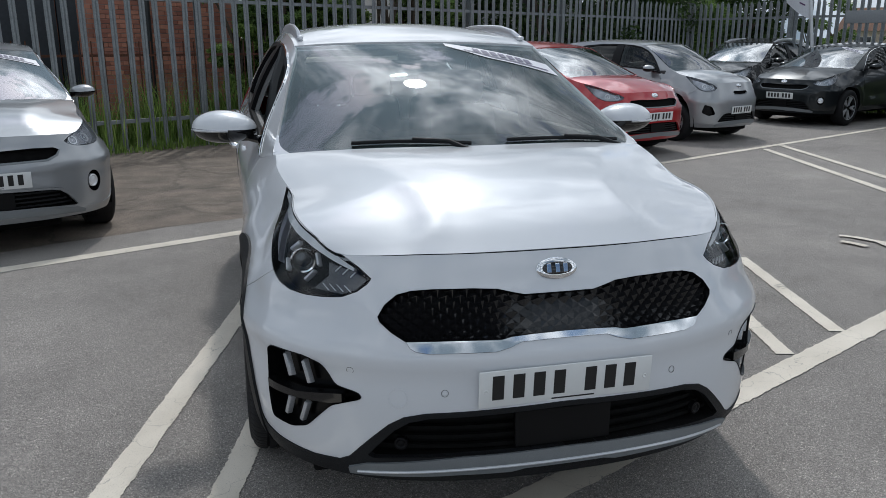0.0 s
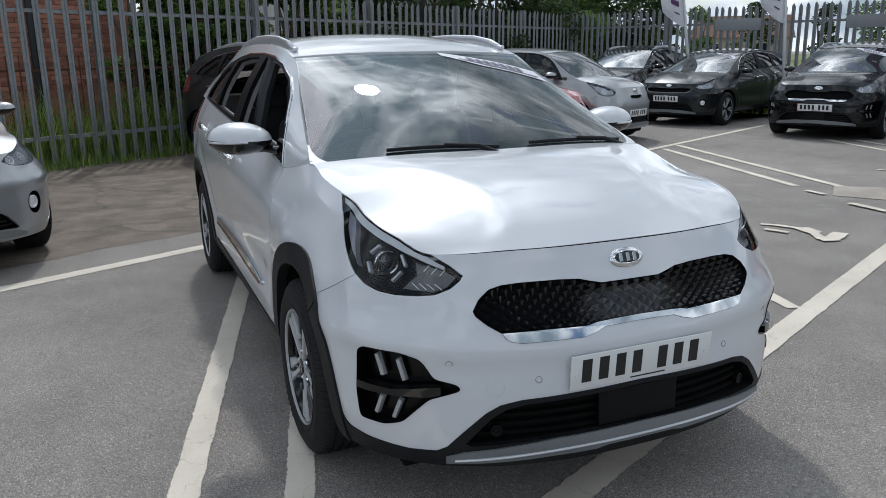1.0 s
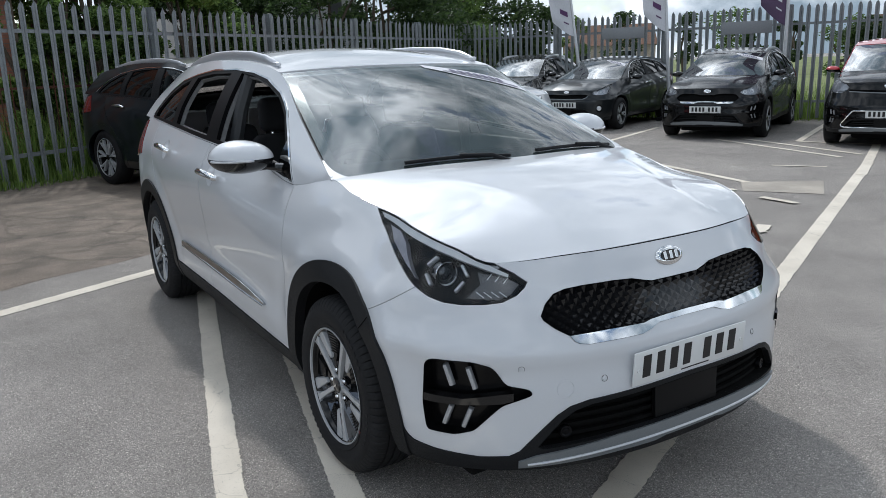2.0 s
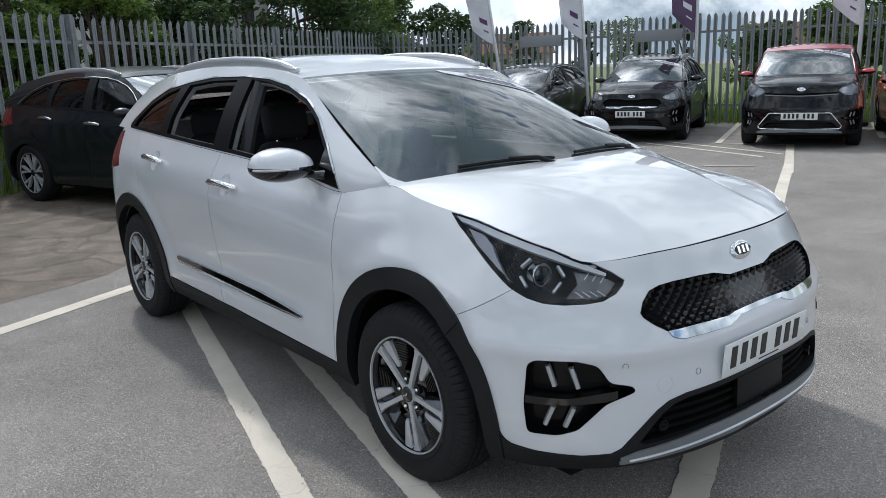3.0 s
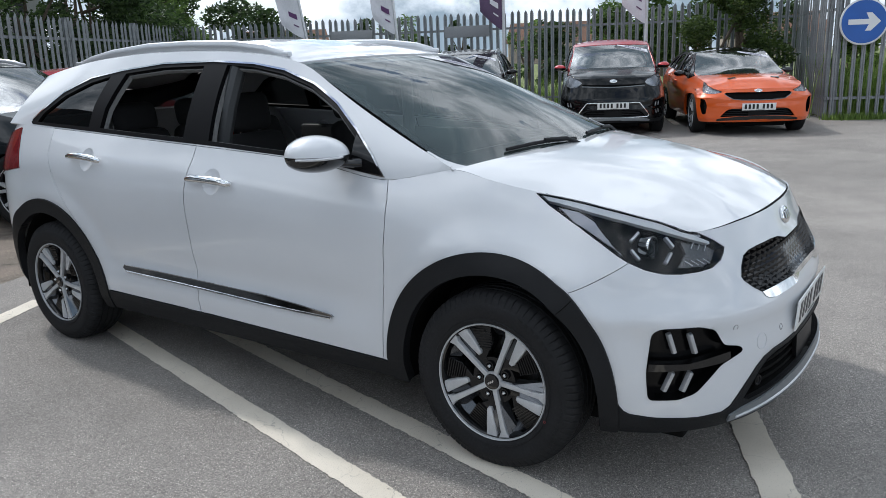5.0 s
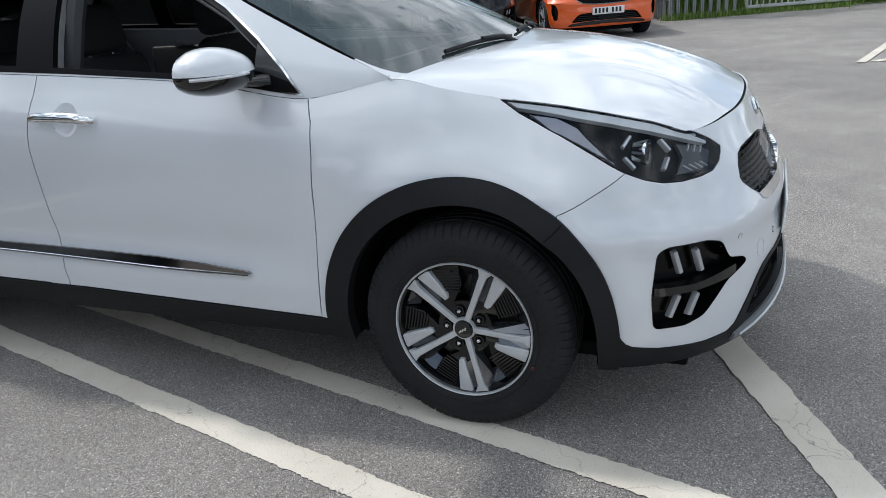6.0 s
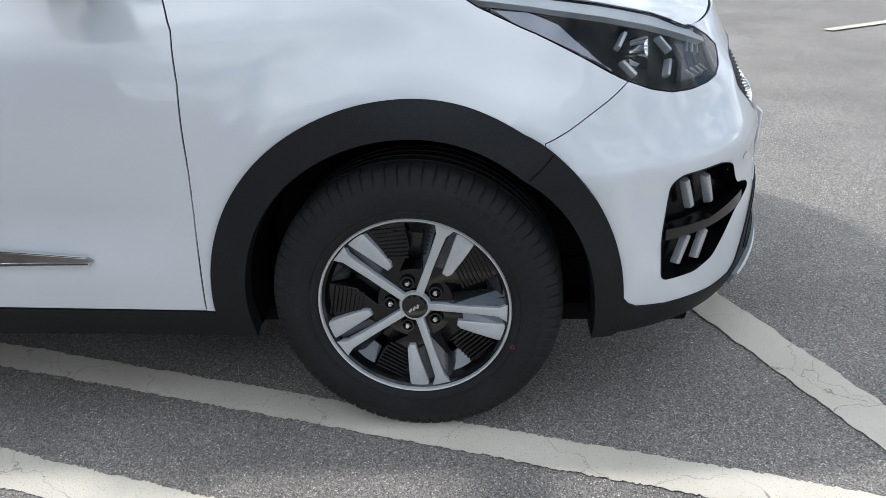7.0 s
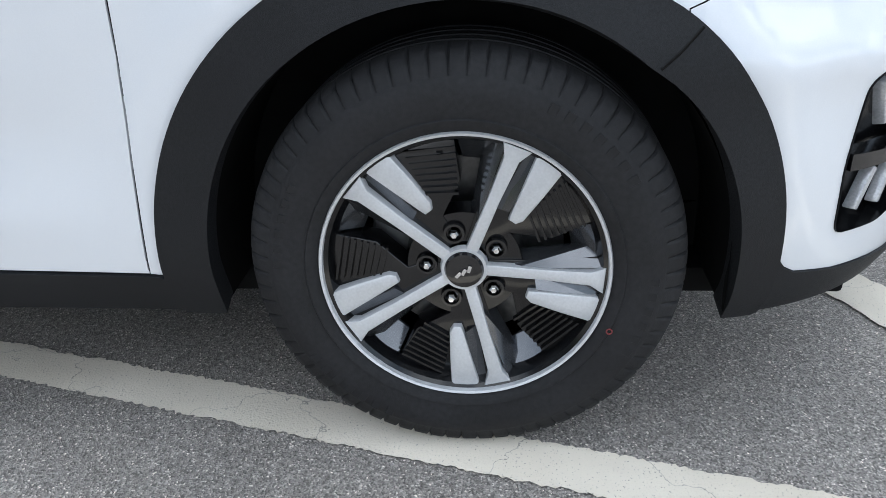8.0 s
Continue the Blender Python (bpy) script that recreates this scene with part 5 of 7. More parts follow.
        # A-pillar foot trim in front of the door glass
        if hero:
            tri = [(0.50, 1.004), (0.655, 1.030), (0.66, 1.150), (0.56, 1.072)]
            bm = grid(0.45, 0.7, 0.98, 1.18, 8, 6)
            t2 = take(bm, tri)
            bm.free()
            place(t2, 0.004, 0.0, 0.01, "mirror_sail", GLOSSBLACK, fr_)
            t2.free()
    for b in (dpanel, pil, w1, w2, w3, tr):
        b.free()
    # under the body
    bm = bmesh.new()
    p0, p1 = Vector(W((0.70, -0.62, 0.21))), Vector(W((0.70, 3.2, 0.21)))
    box(bm, (0, (p0.y + p1.y) / 2, 0.215), (2 * p0.x, p1.y - p0.y, 0.05), 0.01)
    box(bm, (0, p0.y * 0.5 + 0.25, 0.42), (p0.x * 1.28, p0.y * -1 + 0.6, 0.55), 0.03)
    part("underbody", bm, UNDER, car, "dark underside")
    for y in (0.0, wb):
        for sx in (-1, 1):
            bm = bmesh.new()
            rr = 0.387 * (wr / 0.326)
            lathe_pts = [(sx * (track + 0.062), rr), (sx * (track - 0.16), rr)]
            n_ = 28
            cols = []
            for i in range(-1, n_ + 2):
                t = radians(180 * min(n_, max(0, i)) / n_)
                drop = -0.09 if i in (-1, n_ + 1) else 0.0
                cols.append([bm.verts.new((x, y + q * math.cos(t), wr + q * math.sin(t) + drop)) for x, q in lathe_pts + [(sx * (track - 0.16), 0.0)]])
            for A, B in zip(cols, cols[1:]):
                for j in range(2):
                    if j == 1:
                        bm.faces.new((A[1], B[1], B[2]))
                    else:
                        bm.faces.new((A[0], B[0], B[1], A[1]))
            part("wheel_liner", bm, UNDER, car)
            make_wheel(car, (sx * track, y, wr - 0.004), 0 if sx < 0 else 180, wr, rim, detail=wheel_detail, spokes=spokes, silver=wheel_silver)
    # badge and plate
    bm = bmesh.new()
    bmesh.ops.create_uvsphere(bm, u_segments=32, v_segments=10, radius=1.0)
    for v in bm.verts:
        v.co = Vector((v.co.x * 0.062, v.co.y * 0.032, v.co.z * 0.009))
    bd = part("badge", bm, CHROME, car, "oval chrome badge with a dark centre")
    bd.matrix_basis = frame_at(S, 1e-4, 0.818, 0.002)
    if hero:
        bm = bmesh.new()
        bmesh.ops.create_uvsphere(bm, u_segments=32, v_segments=10, radius=1.0)
        for v in bm.verts:
            v.co = Vector((v.co.x * 0.055, v.co.y * 0.026, v.co.z * 0.0095 + 0.0008))
        part("badge_field", bm, GLOSSBLACK, bd)
        bm = bmesh.new()
        for x, rr in ((-0.026, 0), (0.0, 0), (0.024, 0)):
            box(bm, (x, 0, 0.0092), (0.013, 0.026, 0.003), 0.001, 1, m=pose(0, 0, 0, 0, 0, rr))
        part("badge_bar", bm, CHROME, bd)
    pw = Vector(S(ax(0.20, plate_z), plate_z))
    pc = Vector(S(1e-4, plate_z))
    make_plate(car, (0, min(pw.y, pc.y) - 0.006, W((0, 0, plate_z))[2]), 4)
    if seats:
        make_cabin(car, W, hero)
    if sticker:
        make_sticker(car, G, sticker)
    # wipers
    for u0, u1, v0 in ((-0.02, -0.62, 0.035), (0.86, 0.18, 0.03)) if hero else ():
        bm = bmesh.new()
        pts = [Vector(G(u0 + (u1 - u0) * i / 10, v0 + 0.012 * math.sin(math.pi * i / 10) + 0.02 * i / 10)) + Vector((0, -0.006, 0.008)) for i in range(11)]
        tube(bm, pts, 0.006, 6, flat=1.3)
        o = part("wiper", bm, PLASTIC, car, "black windscreen wiper")
        bm = bmesh.new()
        tube(bm, [Vector(G(u0 * 1.0, 0.0)) + Vector((0, -0.01, -0.004)), Vector(G(u0 + (u1 - u0) * 0.2, v0 + 0.004)) + Vector((0, -0.012, 0.016)), Vector(G(u0 + (u1 - u0) * 0.5, v0 + 0.020)) + Vector((0, -0.008, 0.018))], [0.012, 0.009, 0.006], 8)
        part("wiper_arm", bm, PLASTIC, o)
    # cowl between bonnet and screen
    bm = bmesh.new()
    cols = []
    for i in range(25):
        u = -0.93 + 1.86 * i / 24
        a, b = Vector(H(u, 0.99)) - Vector((0, 0, 0.02)), Vector(G(u, 0.03)) - Vector((0, 0, 0.004))
        cols.append([bm.verts.new(a), bm.verts.new(a.lerp(b, 0.5) - Vector((0, 0, 0.015))), bm.verts.new(b)])
    for A, B in zip(cols, cols[1:]):
        for j in range(2):
            bm.faces.new((A[j], B[j], B[j + 1], A[j + 1]))
    part("scuttle", bm, PLASTIC, car, "black plastic scuttle panel")
    car.matrix_basis = pose(at[0], at[1], at[2], 0, 0, heading)
    return car


def make_sticker(car, G, side):
    """A slanting white dealer strip on the windscreen's upper corner, its print as plain bars."""
    def F(p, q):
        u0, v0, u1, v1 = 0.16, 0.985, 0.92, 0.77
        return G(side * (u0 + (u1 - u0) * p), v0 + (v1 - v0) * p - 0.125 * q * (0.35 + 0.65 * min(1, p * 3)))
    bm = grid(0, 1, 0, 1, 14, 3)
    if side < 0:
        for v in bm.verts:
            v.co.y = 1 - v.co.y
    b = shape(bm, F, 0.003 if side < 0 else -0.003)
    st = part("screen_sticker", b, mat("white_sticker", (0.70, 0.70, 0.74), 0.5, grain=0.04, stain=0.05), car, "slanting white strip with plain grey bars")
    for p0, p1, q0, q1, m in ((0.26, 0.82, 0.22, 0.62, "ink"), (0.16, 0.92, 0.74, 0.86, "fine")):
        n = 7 if m == "ink" else 1
        for i in range(n):
            w = (p1 - p0) / n
            bm = grid(p0 + w * i, p0 + w * (i + 0.72 if n > 1 else 1), q0, q1, 3, 1)
            part("print_bar", shape(bm, F, 0.006 if side < 0 else -0.006), mat("grey_violet_print", (0.14, 0.13, 0.20), 0.5, grain=0.05, stain=0.05), st)


def make_cabin(car, W, hero):
    """Seats, dashboard and steering wheel; the driver sits on the car's right."""
    def P(x, y, z):
        return Vector(W((x, y, z)))
    seats = [(-0.38, 1.30), (0.38, 1.30)] + [(-0.42, 2.15), (0.0, 2.17), (0.42, 2.15)]
    for i, (x, y) in enumerate(seats):
        rear = i > 1
        c = P(x, y, 0.62)
        bm = bmesh.new()
        box(bm, c + Vector((0, -0.02, -0.12)), (0.44 if not rear else 0.42, 0.50, 0.17), 0.05, 3)
        st = part("seat", bm, SEAT, car, "black seat")
        bm = bmesh.new()
        box(bm, c + Vector((0, 0.26, 0.20)), (0.44 if not rear else 0.42, 0.14, 0.58), 0.055, 3, pose(0, 0, 0, -14), taper=(0.82, 0.8))
        part("backrest", bm, SEAT, st)
        bm = bmesh.new()
        box(bm, c + Vector((0, 0.35, 0.58 if not rear else 0.545)), (0.25, 0.10, 0.185 if not rear else 0.16), 0.045, 3, pose(0, 0, 0, -10))
        part("headrest", bm, SEAT, st)
        for dx in (-0.06, 0.06):
            bm = bmesh.new()
            tube(bm, [c + Vector((dx, 0.335, 0.40)), c + Vector((dx, 0.345, 0.52))], 0.006, 8)
            part("headrest_post", bm, CHROME, st)
    bm = bmesh.new()
    prof = [(0.10, 0.86), (0.12, 1.025), (0.42, 1.035), (0.58, 1.01), (0.66, 0.95), (0.66, 0.82), (0.56, 0.75), (0.1, 0.75)]
    A = [bm.verts.new(P(-0.70, y, z)) for y, z in prof]
    B = [bm.verts.new(P(0.70, y, z)) for y, z in prof]
    n = len(prof)
    bm.faces.new(A)
    bm.faces.new(list(reversed(B)))
    for i in range(n):
        bm.faces.new((A[i], B[i], B[(i + 1) % n], A[(i + 1) % n]))
    bmesh.ops.recalc_face_normals(bm, faces=bm.faces[:])
    bmesh.ops.bevel(bm, geom=bm.edges[:], offset=0.02, segments=2, affect="EDGES")
    part("dashboard", bm, DASH, car, "dark soft-touch dashboard")
    bm = bmesh.new()
    lathe(bm, [(0.017 * math.cos(t), 0.185 + 0.017 * math.sin(t)) for t in [2 * math.pi * k / 10 for k in range(10)]], 36, axis="z", closed=True)
    box(bm, (0, 0, -0.01), (0.36, 0.05, 0.02), 0.008)
    box(bm, (0, -0.05, -0.01), (0.12, 0.14, 0.04), 0.015)
    o = part("steering_wheel", bm, SEAT, car, "black steering wheel")
    o.matrix_basis = Matrix.Translation(P(-0.38, 0.80, 0.93)) @ pose(0, 0, 0, -62)
    bm = bmesh.new()
    box(bm, P(0, 1.55, 0.30), (1.44, P(0, 2.6, 0).y - P(0, 0.5, 0).y, 0.16), 0.02)
    part("cabin_floor", bm, UNDER, car)
    bm = bmesh.new()
    box(bm, P(0, 0.98, 1.365), (0.24, 0.03, 0.065), 0.014, 3)
    part("rear_view_mirror", bm, GLOSSBLACK, car)
    bm = bmesh.new()
    box(bm, P(0, 2.75, 0.70), (1.3, 0.8, 0.36), 0.03)
    part("boot_trim", bm, SEAT, car)
    for sx in (-1, 1):
        bm = bmesh.new()
        box(bm, P(sx * 0.755, 1.45, 0.72), (0.05, P(0, 2.45, 0).y - P(0, 0.55, 0).y, 0.62), 0.02)
        part("door_lining", bm, DASH, car)
        bm = bmesh.new()
        tube(bm, [P(sx * 0.735, 1.50, 0.9), P(sx * 0.66, 1.45, 1.25), P(sx * 0.60, 1.43, 1.42)], 0.035, 8)
        part("pillar_lining", bm, DASH, car)


# ---- ground ----
def asphalt(name="asphalt", tone=(1, 1, 1), cracks=False):
    m = bpy.data.materials.new(name)
    m.use_nodes = True
    nt = m.node_tree
    N, L = nt.nodes.new, nt.links.new
    b = nt.nodes["Principled BSDF"]
    co = N("ShaderNodeTexCoord")
    tex = []
    for s, d, r in ((0.35, 5, 0.6), (2.2, 6, 0.6), (95, 6, 0.9)):
        t = N("ShaderNodeTexNoise")
        t.inputs["Scale"].default_value, t.inputs["Detail"].default_value, t.inputs["Roughness"].default_value = s, d, r
        L(co.outputs["Object"], t.inputs["Vector"])
        tex.append(t)
    v = N("ShaderNodeTexVoronoi")
    v.inputs["Scale"].default_value = 340
    L(co.outputs["Object"], v.inputs["Vector"])
    base = N("ShaderNodeValToRGB")
    base.color_ramp.elements[0].position, base.color_ramp.elements[1].position = 0.30, 0.72
    base.color_ramp.elements[0].color, base.color_ramp.elements[1].color = (0.222, 0.204, 0.186, 1), (0.330, 0.302, 0.275, 1)
    for el in base.color_ramp.elements:
        el.color = [c * k for c, k in zip(el.color[:3], tone)] + [1]
    L(tex[0].outputs["Fac"], base.inputs["Fac"])
    mid = N("ShaderNodeMapRange")
    mid.inputs["From Min"].default_value, mid.inputs["From Max"].default_value = 0.3, 0.7
    mid.inputs["To Min"].default_value, mid.inputs["To Max"].default_value = 0.86, 1.14
    L(tex[1].outputs["Fac"], mid.inputs["Value"])
    stone = N("ShaderNodeMapRange")
    stone.inputs["From Min"].default_value, stone.inputs["From Max"].default_value = 0.0, 1.0
    stone.inputs["To Min"].default_value, stone.inputs["To Max"].default_value = 0.45, 1.55
    sep = N("ShaderNodeSeparateColor")
    L(v.outputs["Color"], sep.inputs["Color"])
    L(sep.outputs["Red"], stone.inputs["Value"])
    fine = N("ShaderNodeMapRange")
    fine.inputs["From Min"].default_value, fine.inputs["From Max"].default_value = 0.32, 0.68
    fine.inputs["To Min"].default_value, fine.inputs["To Max"].default_value = 0.60, 1.40
    L(tex[2].outputs["Fac"], fine.inputs["Value"])
    m1, m2 = N("ShaderNodeMath"), N("ShaderNodeMath")
    m1.operation = m2.operation = "MULTIPLY"
    L(mid.outputs["Result"], m1.inputs[0])
    L(stone.outputs["Result"], m1.inputs[1])
    # single pale stones among the dark ones
    fleck, lift = N("ShaderNodeMapRange"), N("ShaderNodeMath")
    fleck.inputs["From Min"].default_value, fleck.inputs["From Max"].default_value = 0.86, 0.97
    fleck.inputs["To Min"].default_value, fleck.inputs["To Max"].default_value = 0.93, 2.1
    lift.operation = "MULTIPLY"
    L(sep.outputs["Green"], fleck.inputs["Value"])
    L(m1.outputs[0], lift.inputs[0])
    L(fleck.outputs["Result"], lift.inputs[1])
    m1 = lift
    if cracks:
        # wandering cracks and dark damp patches
        warp_, bent, vc, line, damp, wet = N("ShaderNodeTexNoise"), N("ShaderNodeVectorMath"), N("ShaderNodeTexVoronoi"), N("ShaderNodeMapRange"), N("ShaderNodeMath"), N("ShaderNodeMapRange")
        warp_.inputs["Scale"].default_value, warp_.inputs["Detail"].default_value = 3.0, 6
        bent.operation, damp.operation = "MULTIPLY_ADD", "MULTIPLY"
        bent.inputs[1].default_value = (0.5, 0.5, 0.0)
        vc.feature = "DISTANCE_TO_EDGE"
        vc.inputs["Scale"].default_value = 0.8
        line.inputs["From Min"].default_value, line.inputs["From Max"].default_value = 0.0, 0.022
        line.inputs["To Min"].default_value, line.inputs["To Max"].default_value = 0.62, 1.0
        wet.inputs["From Min"].default_value, wet.inputs["From Max"].default_value = 0.38, 0.60
        wet.inputs["To Min"].default_value, wet.inputs["To Max"].default_value = 0.72, 1.10
        L(co.outputs["Object"], warp_.inputs["Vector"])
        L(warp_.outputs["Color"], bent.inputs[0])
        L(co.outputs["Object"], bent.inputs[2])
        L(bent.outputs["Vector"], vc.inputs["Vector"])
        L(vc.outputs["Distance"], line.inputs["Value"])
        L(warp_.outputs["Fac"], wet.inputs["Value"])
        L(line.outputs["Result"], damp.inputs[0])
        L(wet.outputs["Result"], damp.inputs[1])
        dull = N("ShaderNodeMath")
        dull.operation = "MULTIPLY"
        L(lift.outputs[0], dull.inputs[0])
        L(damp.outputs[0], dull.inputs[1])
        m1 = dull
    L(m1.outputs[0], m2.inputs[0])
    L(fine.outputs["Result"], m2.inputs[1])
    sc = N("ShaderNodeVectorMath")
    sc.operation = "SCALE"
    L(base.outputs["Color"], sc.inputs[0])
    L(m2.outputs[0], sc.inputs["Scale"])
    L(sc.outputs["Vector"], b.inputs["Base Color"])
    b.inputs["Roughness"].default_value = 0.82
    bp = N("ShaderNodeBump")
    bp.inputs["Strength"].default_value, bp.inputs["Distance"].default_value = 0.75, 0.004
    L(v.outputs["Distance"], bp.inputs["Height"])
    L(bp.outputs["Normal"], b.inputs["Normal"])
    return m


ASPHALT = asphalt()
OLDTARMAC = asphalt("old_brown_asphalt", (0.74, 0.655, 0.57), True)


def line_paint():
    m = bpy.data.materials.new("worn_road_paint")
    m.use_nodes = True
    nt = m.node_tree
    N, L = nt.nodes.new, nt.links.new
    b = nt.nodes["Principled BSDF"]
    co = N("ShaderNodeTexCoord")
    a, c = N("ShaderNodeTexNoise"), N("ShaderNodeTexNoise")
    a.inputs["Scale"].default_value, a.inputs["Detail"].default_value = 2.5, 6
    c.inputs["Scale"].default_value, c.inputs["Detail"].default_value = 240, 6
    crack = N("ShaderNodeTexVoronoi")
    crack.feature = "DISTANCE_TO_EDGE"
    crack.inputs["Scale"].default_value = 3.1
    for t in (a, c):
        L(co.outputs["Object"], t.inputs["Vector"])
    wob, wadd = N("ShaderNodeTexNoise"), N("ShaderNodeVectorMath")
    wob.inputs["Scale"].default_value, wob.inputs["Detail"].default_value = 9.0, 5
    wadd.operation = "MULTIPLY_ADD"
    wadd.inputs[1].default_value = (0.22, 0.22, 0.0)
    L(co.outputs["Object"], wob.inputs["Vector"])
    L(wob.outputs["Color"], wadd.inputs[0])
    L(co.outputs["Object"], wadd.inputs[2])
    L(wadd.outputs["Vector"], crack.inputs["Vector"])
    r = N("ShaderNodeValToRGB")
    r.color_ramp.elements[0].position, r.color_ramp.elements[1].position = 0.25, 0.7
    r.color_ramp.elements[0].color, r.color_ramp.elements[1].color = (0.58, 0.52, 0.43, 1), (0.80, 0.73, 0.62, 1)
    L(a.outputs["Fac"], r.inputs["Fac"])
    w = N("ShaderNodeMapRange")
    w.inputs["From Min"].default_value, w.inputs["From Max"].default_value = 0.62, 0.70
    L(c.outputs["Fac"], w.inputs["Value"])
    k = N("ShaderNodeMapRange")
    k.inputs["From Min"].default_value, k.inputs["From Max"].default_value = 0.004, 0.0
    L(crack.outputs["Distance"], k.inputs["Value"])
    mx = N("ShaderNodeMath")
    mx.operation = "MAXIMUM"
    L(w.outputs["Result"], mx.inputs[0])
    L(k.outputs["Result"], mx.inputs[1])
    mm = N("ShaderNodeMath")
    mm.operation = "MULTIPLY"
    mm.inputs[1].default_value = 0.7
    L(mx.outputs[0], mm.inputs[0])
    mix = N("ShaderNodeMix")
    mix.data_type = "RGBA"
    mix.inputs["B"].default_value = (0.09, 0.088, 0.085, 1)
    L(mm.outputs[0], mix.inputs["Factor"])
    L(r.outputs["Color"], mix.inputs["A"])
    L(mix.outputs["Result"], b.inputs["Base Color"])
    b.inputs["Roughness"].default_value = 0.7
    bp = N("ShaderNodeBump")
    bp.inputs["Strength"].default_value, bp.inputs["Distance"].default_value = 0.5, 0.003
    L(c.outputs["Fac"], bp.inputs["Height"])
    L(bp.outputs["Normal"], b.inputs["Normal"])
    return m


LINEPAINT = line_paint()
bm = grid(-260, 300, -260, 300, 8, 8)
tagged(link("ground", bm, ASPHALT, smooth=0), "grey worn asphalt car park surface", "ground", kind="structure")


# older brown tarmac towards the back fence
bm = bmesh.new()
rng_ = random.Random(8)
edge_ = [(-9.5 + 0.25 * i, 2.05 + 0.466 * (0.25 * i - 4.5) + rng_.uniform(-0.05, 0.05)) for i in range(40)]
edge_ = [(x, max(y, -0.5)) for x, y in edge_]
bm.faces.new([bm.verts.new((x, y, 0.0016)) for x, y in edge_ + [(3.2, 11.6), (-9.0, 4.75)]])
tagged(link("old_tarmac", bm, OLDTARMAC, smooth=0), "older brown cracked tarmac towards the fence", "ground", kind="structure")
LINES = []


def road_line(a, b, w, label="worn white painted bay line", rag=0.006):
    """A painted line from a to b, with ragged edges."""
    a, b = Vector(a), Vector(b)
    d = (b - a)
    n = max(4, int(d.length / 0.007 if d.length < 11 and a.y < 2 else d.length / 0.02))
    jit = random.Random(len(LINES) + 31)
    t = d.normalized()
    s = Vector((-t.y, t.x))
    bm = bmesh.new()
    L_, R_, z = [], [], 0.003 + 0.0004 * len(LINES)
    LINES.append(w)
    for i in range(n + 1):
        p = a + d * i / n
        q = p * 9
        k1 = noise.noise((q.x * 3, q.y * 3, 0.3)) * rag * 0.5 + noise.noise((q.x, q.y, 5)) * rag * 0.7 + jit.uniform(-0.0035, 0.0035)
        k2 = noise.noise((q.x * 3, q.y * 3, 8.3)) * rag * 0.5 + noise.noise((q.x, q.y, 9)) * rag * 0.7 + jit.uniform(-0.0035, 0.0035)
        L_.append(bm.verts.new((*(p + s * (w / 2 + k1)), z)))
        R_.append(bm.verts.new((*(p - s * (w / 2 + k2)), z)))
    for i in range(n):
        bm.faces.new((R_[i], R_[i + 1], L_[i + 1], L_[i]))
    return tagged(link("bay_line", bm, LINEPAINT, smooth=0), label, "road marking", "painted bay lines")


# bay lines round the white car
for a, b, w in (((-4.6, 1.70), (-0.55, 3.55), 0.125), ((-1.72, -1.75), (-0.60, 2.78), 0.105), ((-1.16, -1.10), (0.0, 3.55), 0.10), ((-1.9, -1.53), (8.2, 3.21), 0.125),
                ((2.06, 0.42), (2.44, 1.80), 0.085), ((1.60, 0.22), (1.80, 0.98), 0.085), ((4.1, 5.86), (10.4, 8.86), 0.10), ((6.20, 6.72), (5.33, 3.45), 0.10), ((6.68, 7.0), (5.72, 3.2), 0.10),
                ((9.25, 6.5), (8.45, 3.75), 0.09), ((9.6, 6.2), (8.9, 3.7), 0.09), ((7.1, 3.86), (7.45, 3.32), 0.06), ((10.15, 4.2), (7.1, 2.67), 0.12), ((9.8, 5.3), (14.0, 7.3), 0.11), ((9.8, 5.3), (10.15, 4.15), 0.08), ((15.1, 4.95), (11.8, 3.42), 0.12),
                ((6.85, -1.72), (8.6, -2.2), 0.10), ((6.9, -1.85), (8.2, -3.2), 0.10), ((8.0, -2.1), (7.0, -4.0), 0.10), ((4.05, -2.50), (4.33, -3.1), 0.10)):
    road_line(a, b, w)
# remains of a painted bay number
for a, b, w in (((3.55, 2.16), (3.63, 2.06), 0.05), ((3.62, 2.08), (3.72, 1.87), 0.06), ((3.73, 1.90), (3.69, 1.72), 0.13), ((3.70, 1.76), (3.55, 1.54), 0.08), ((3.52, 1.52), (3.66, 1.47), 0.07), ((3.60, 1.50), (3.86, 1.63), 0.12), ((3.43, 2.00), (3.50, 1.82), 0.055), ((5.18, 3.17), (5.15, 2.92), 0.07), ((4.98, 2.48), (4.94, 2.05), 0.09)):
    road_line(a, b, w, "worn remains of a painted bay number", 0.014)


# ---- palisade fences ----
GALV = mat("galvanised_steel", (0.245, 0.262, 0.27), 0.6, metal=0.2, grain=0.12, scale=40, stain=0.22, stain_scale=3)
PALE_H = 2.40


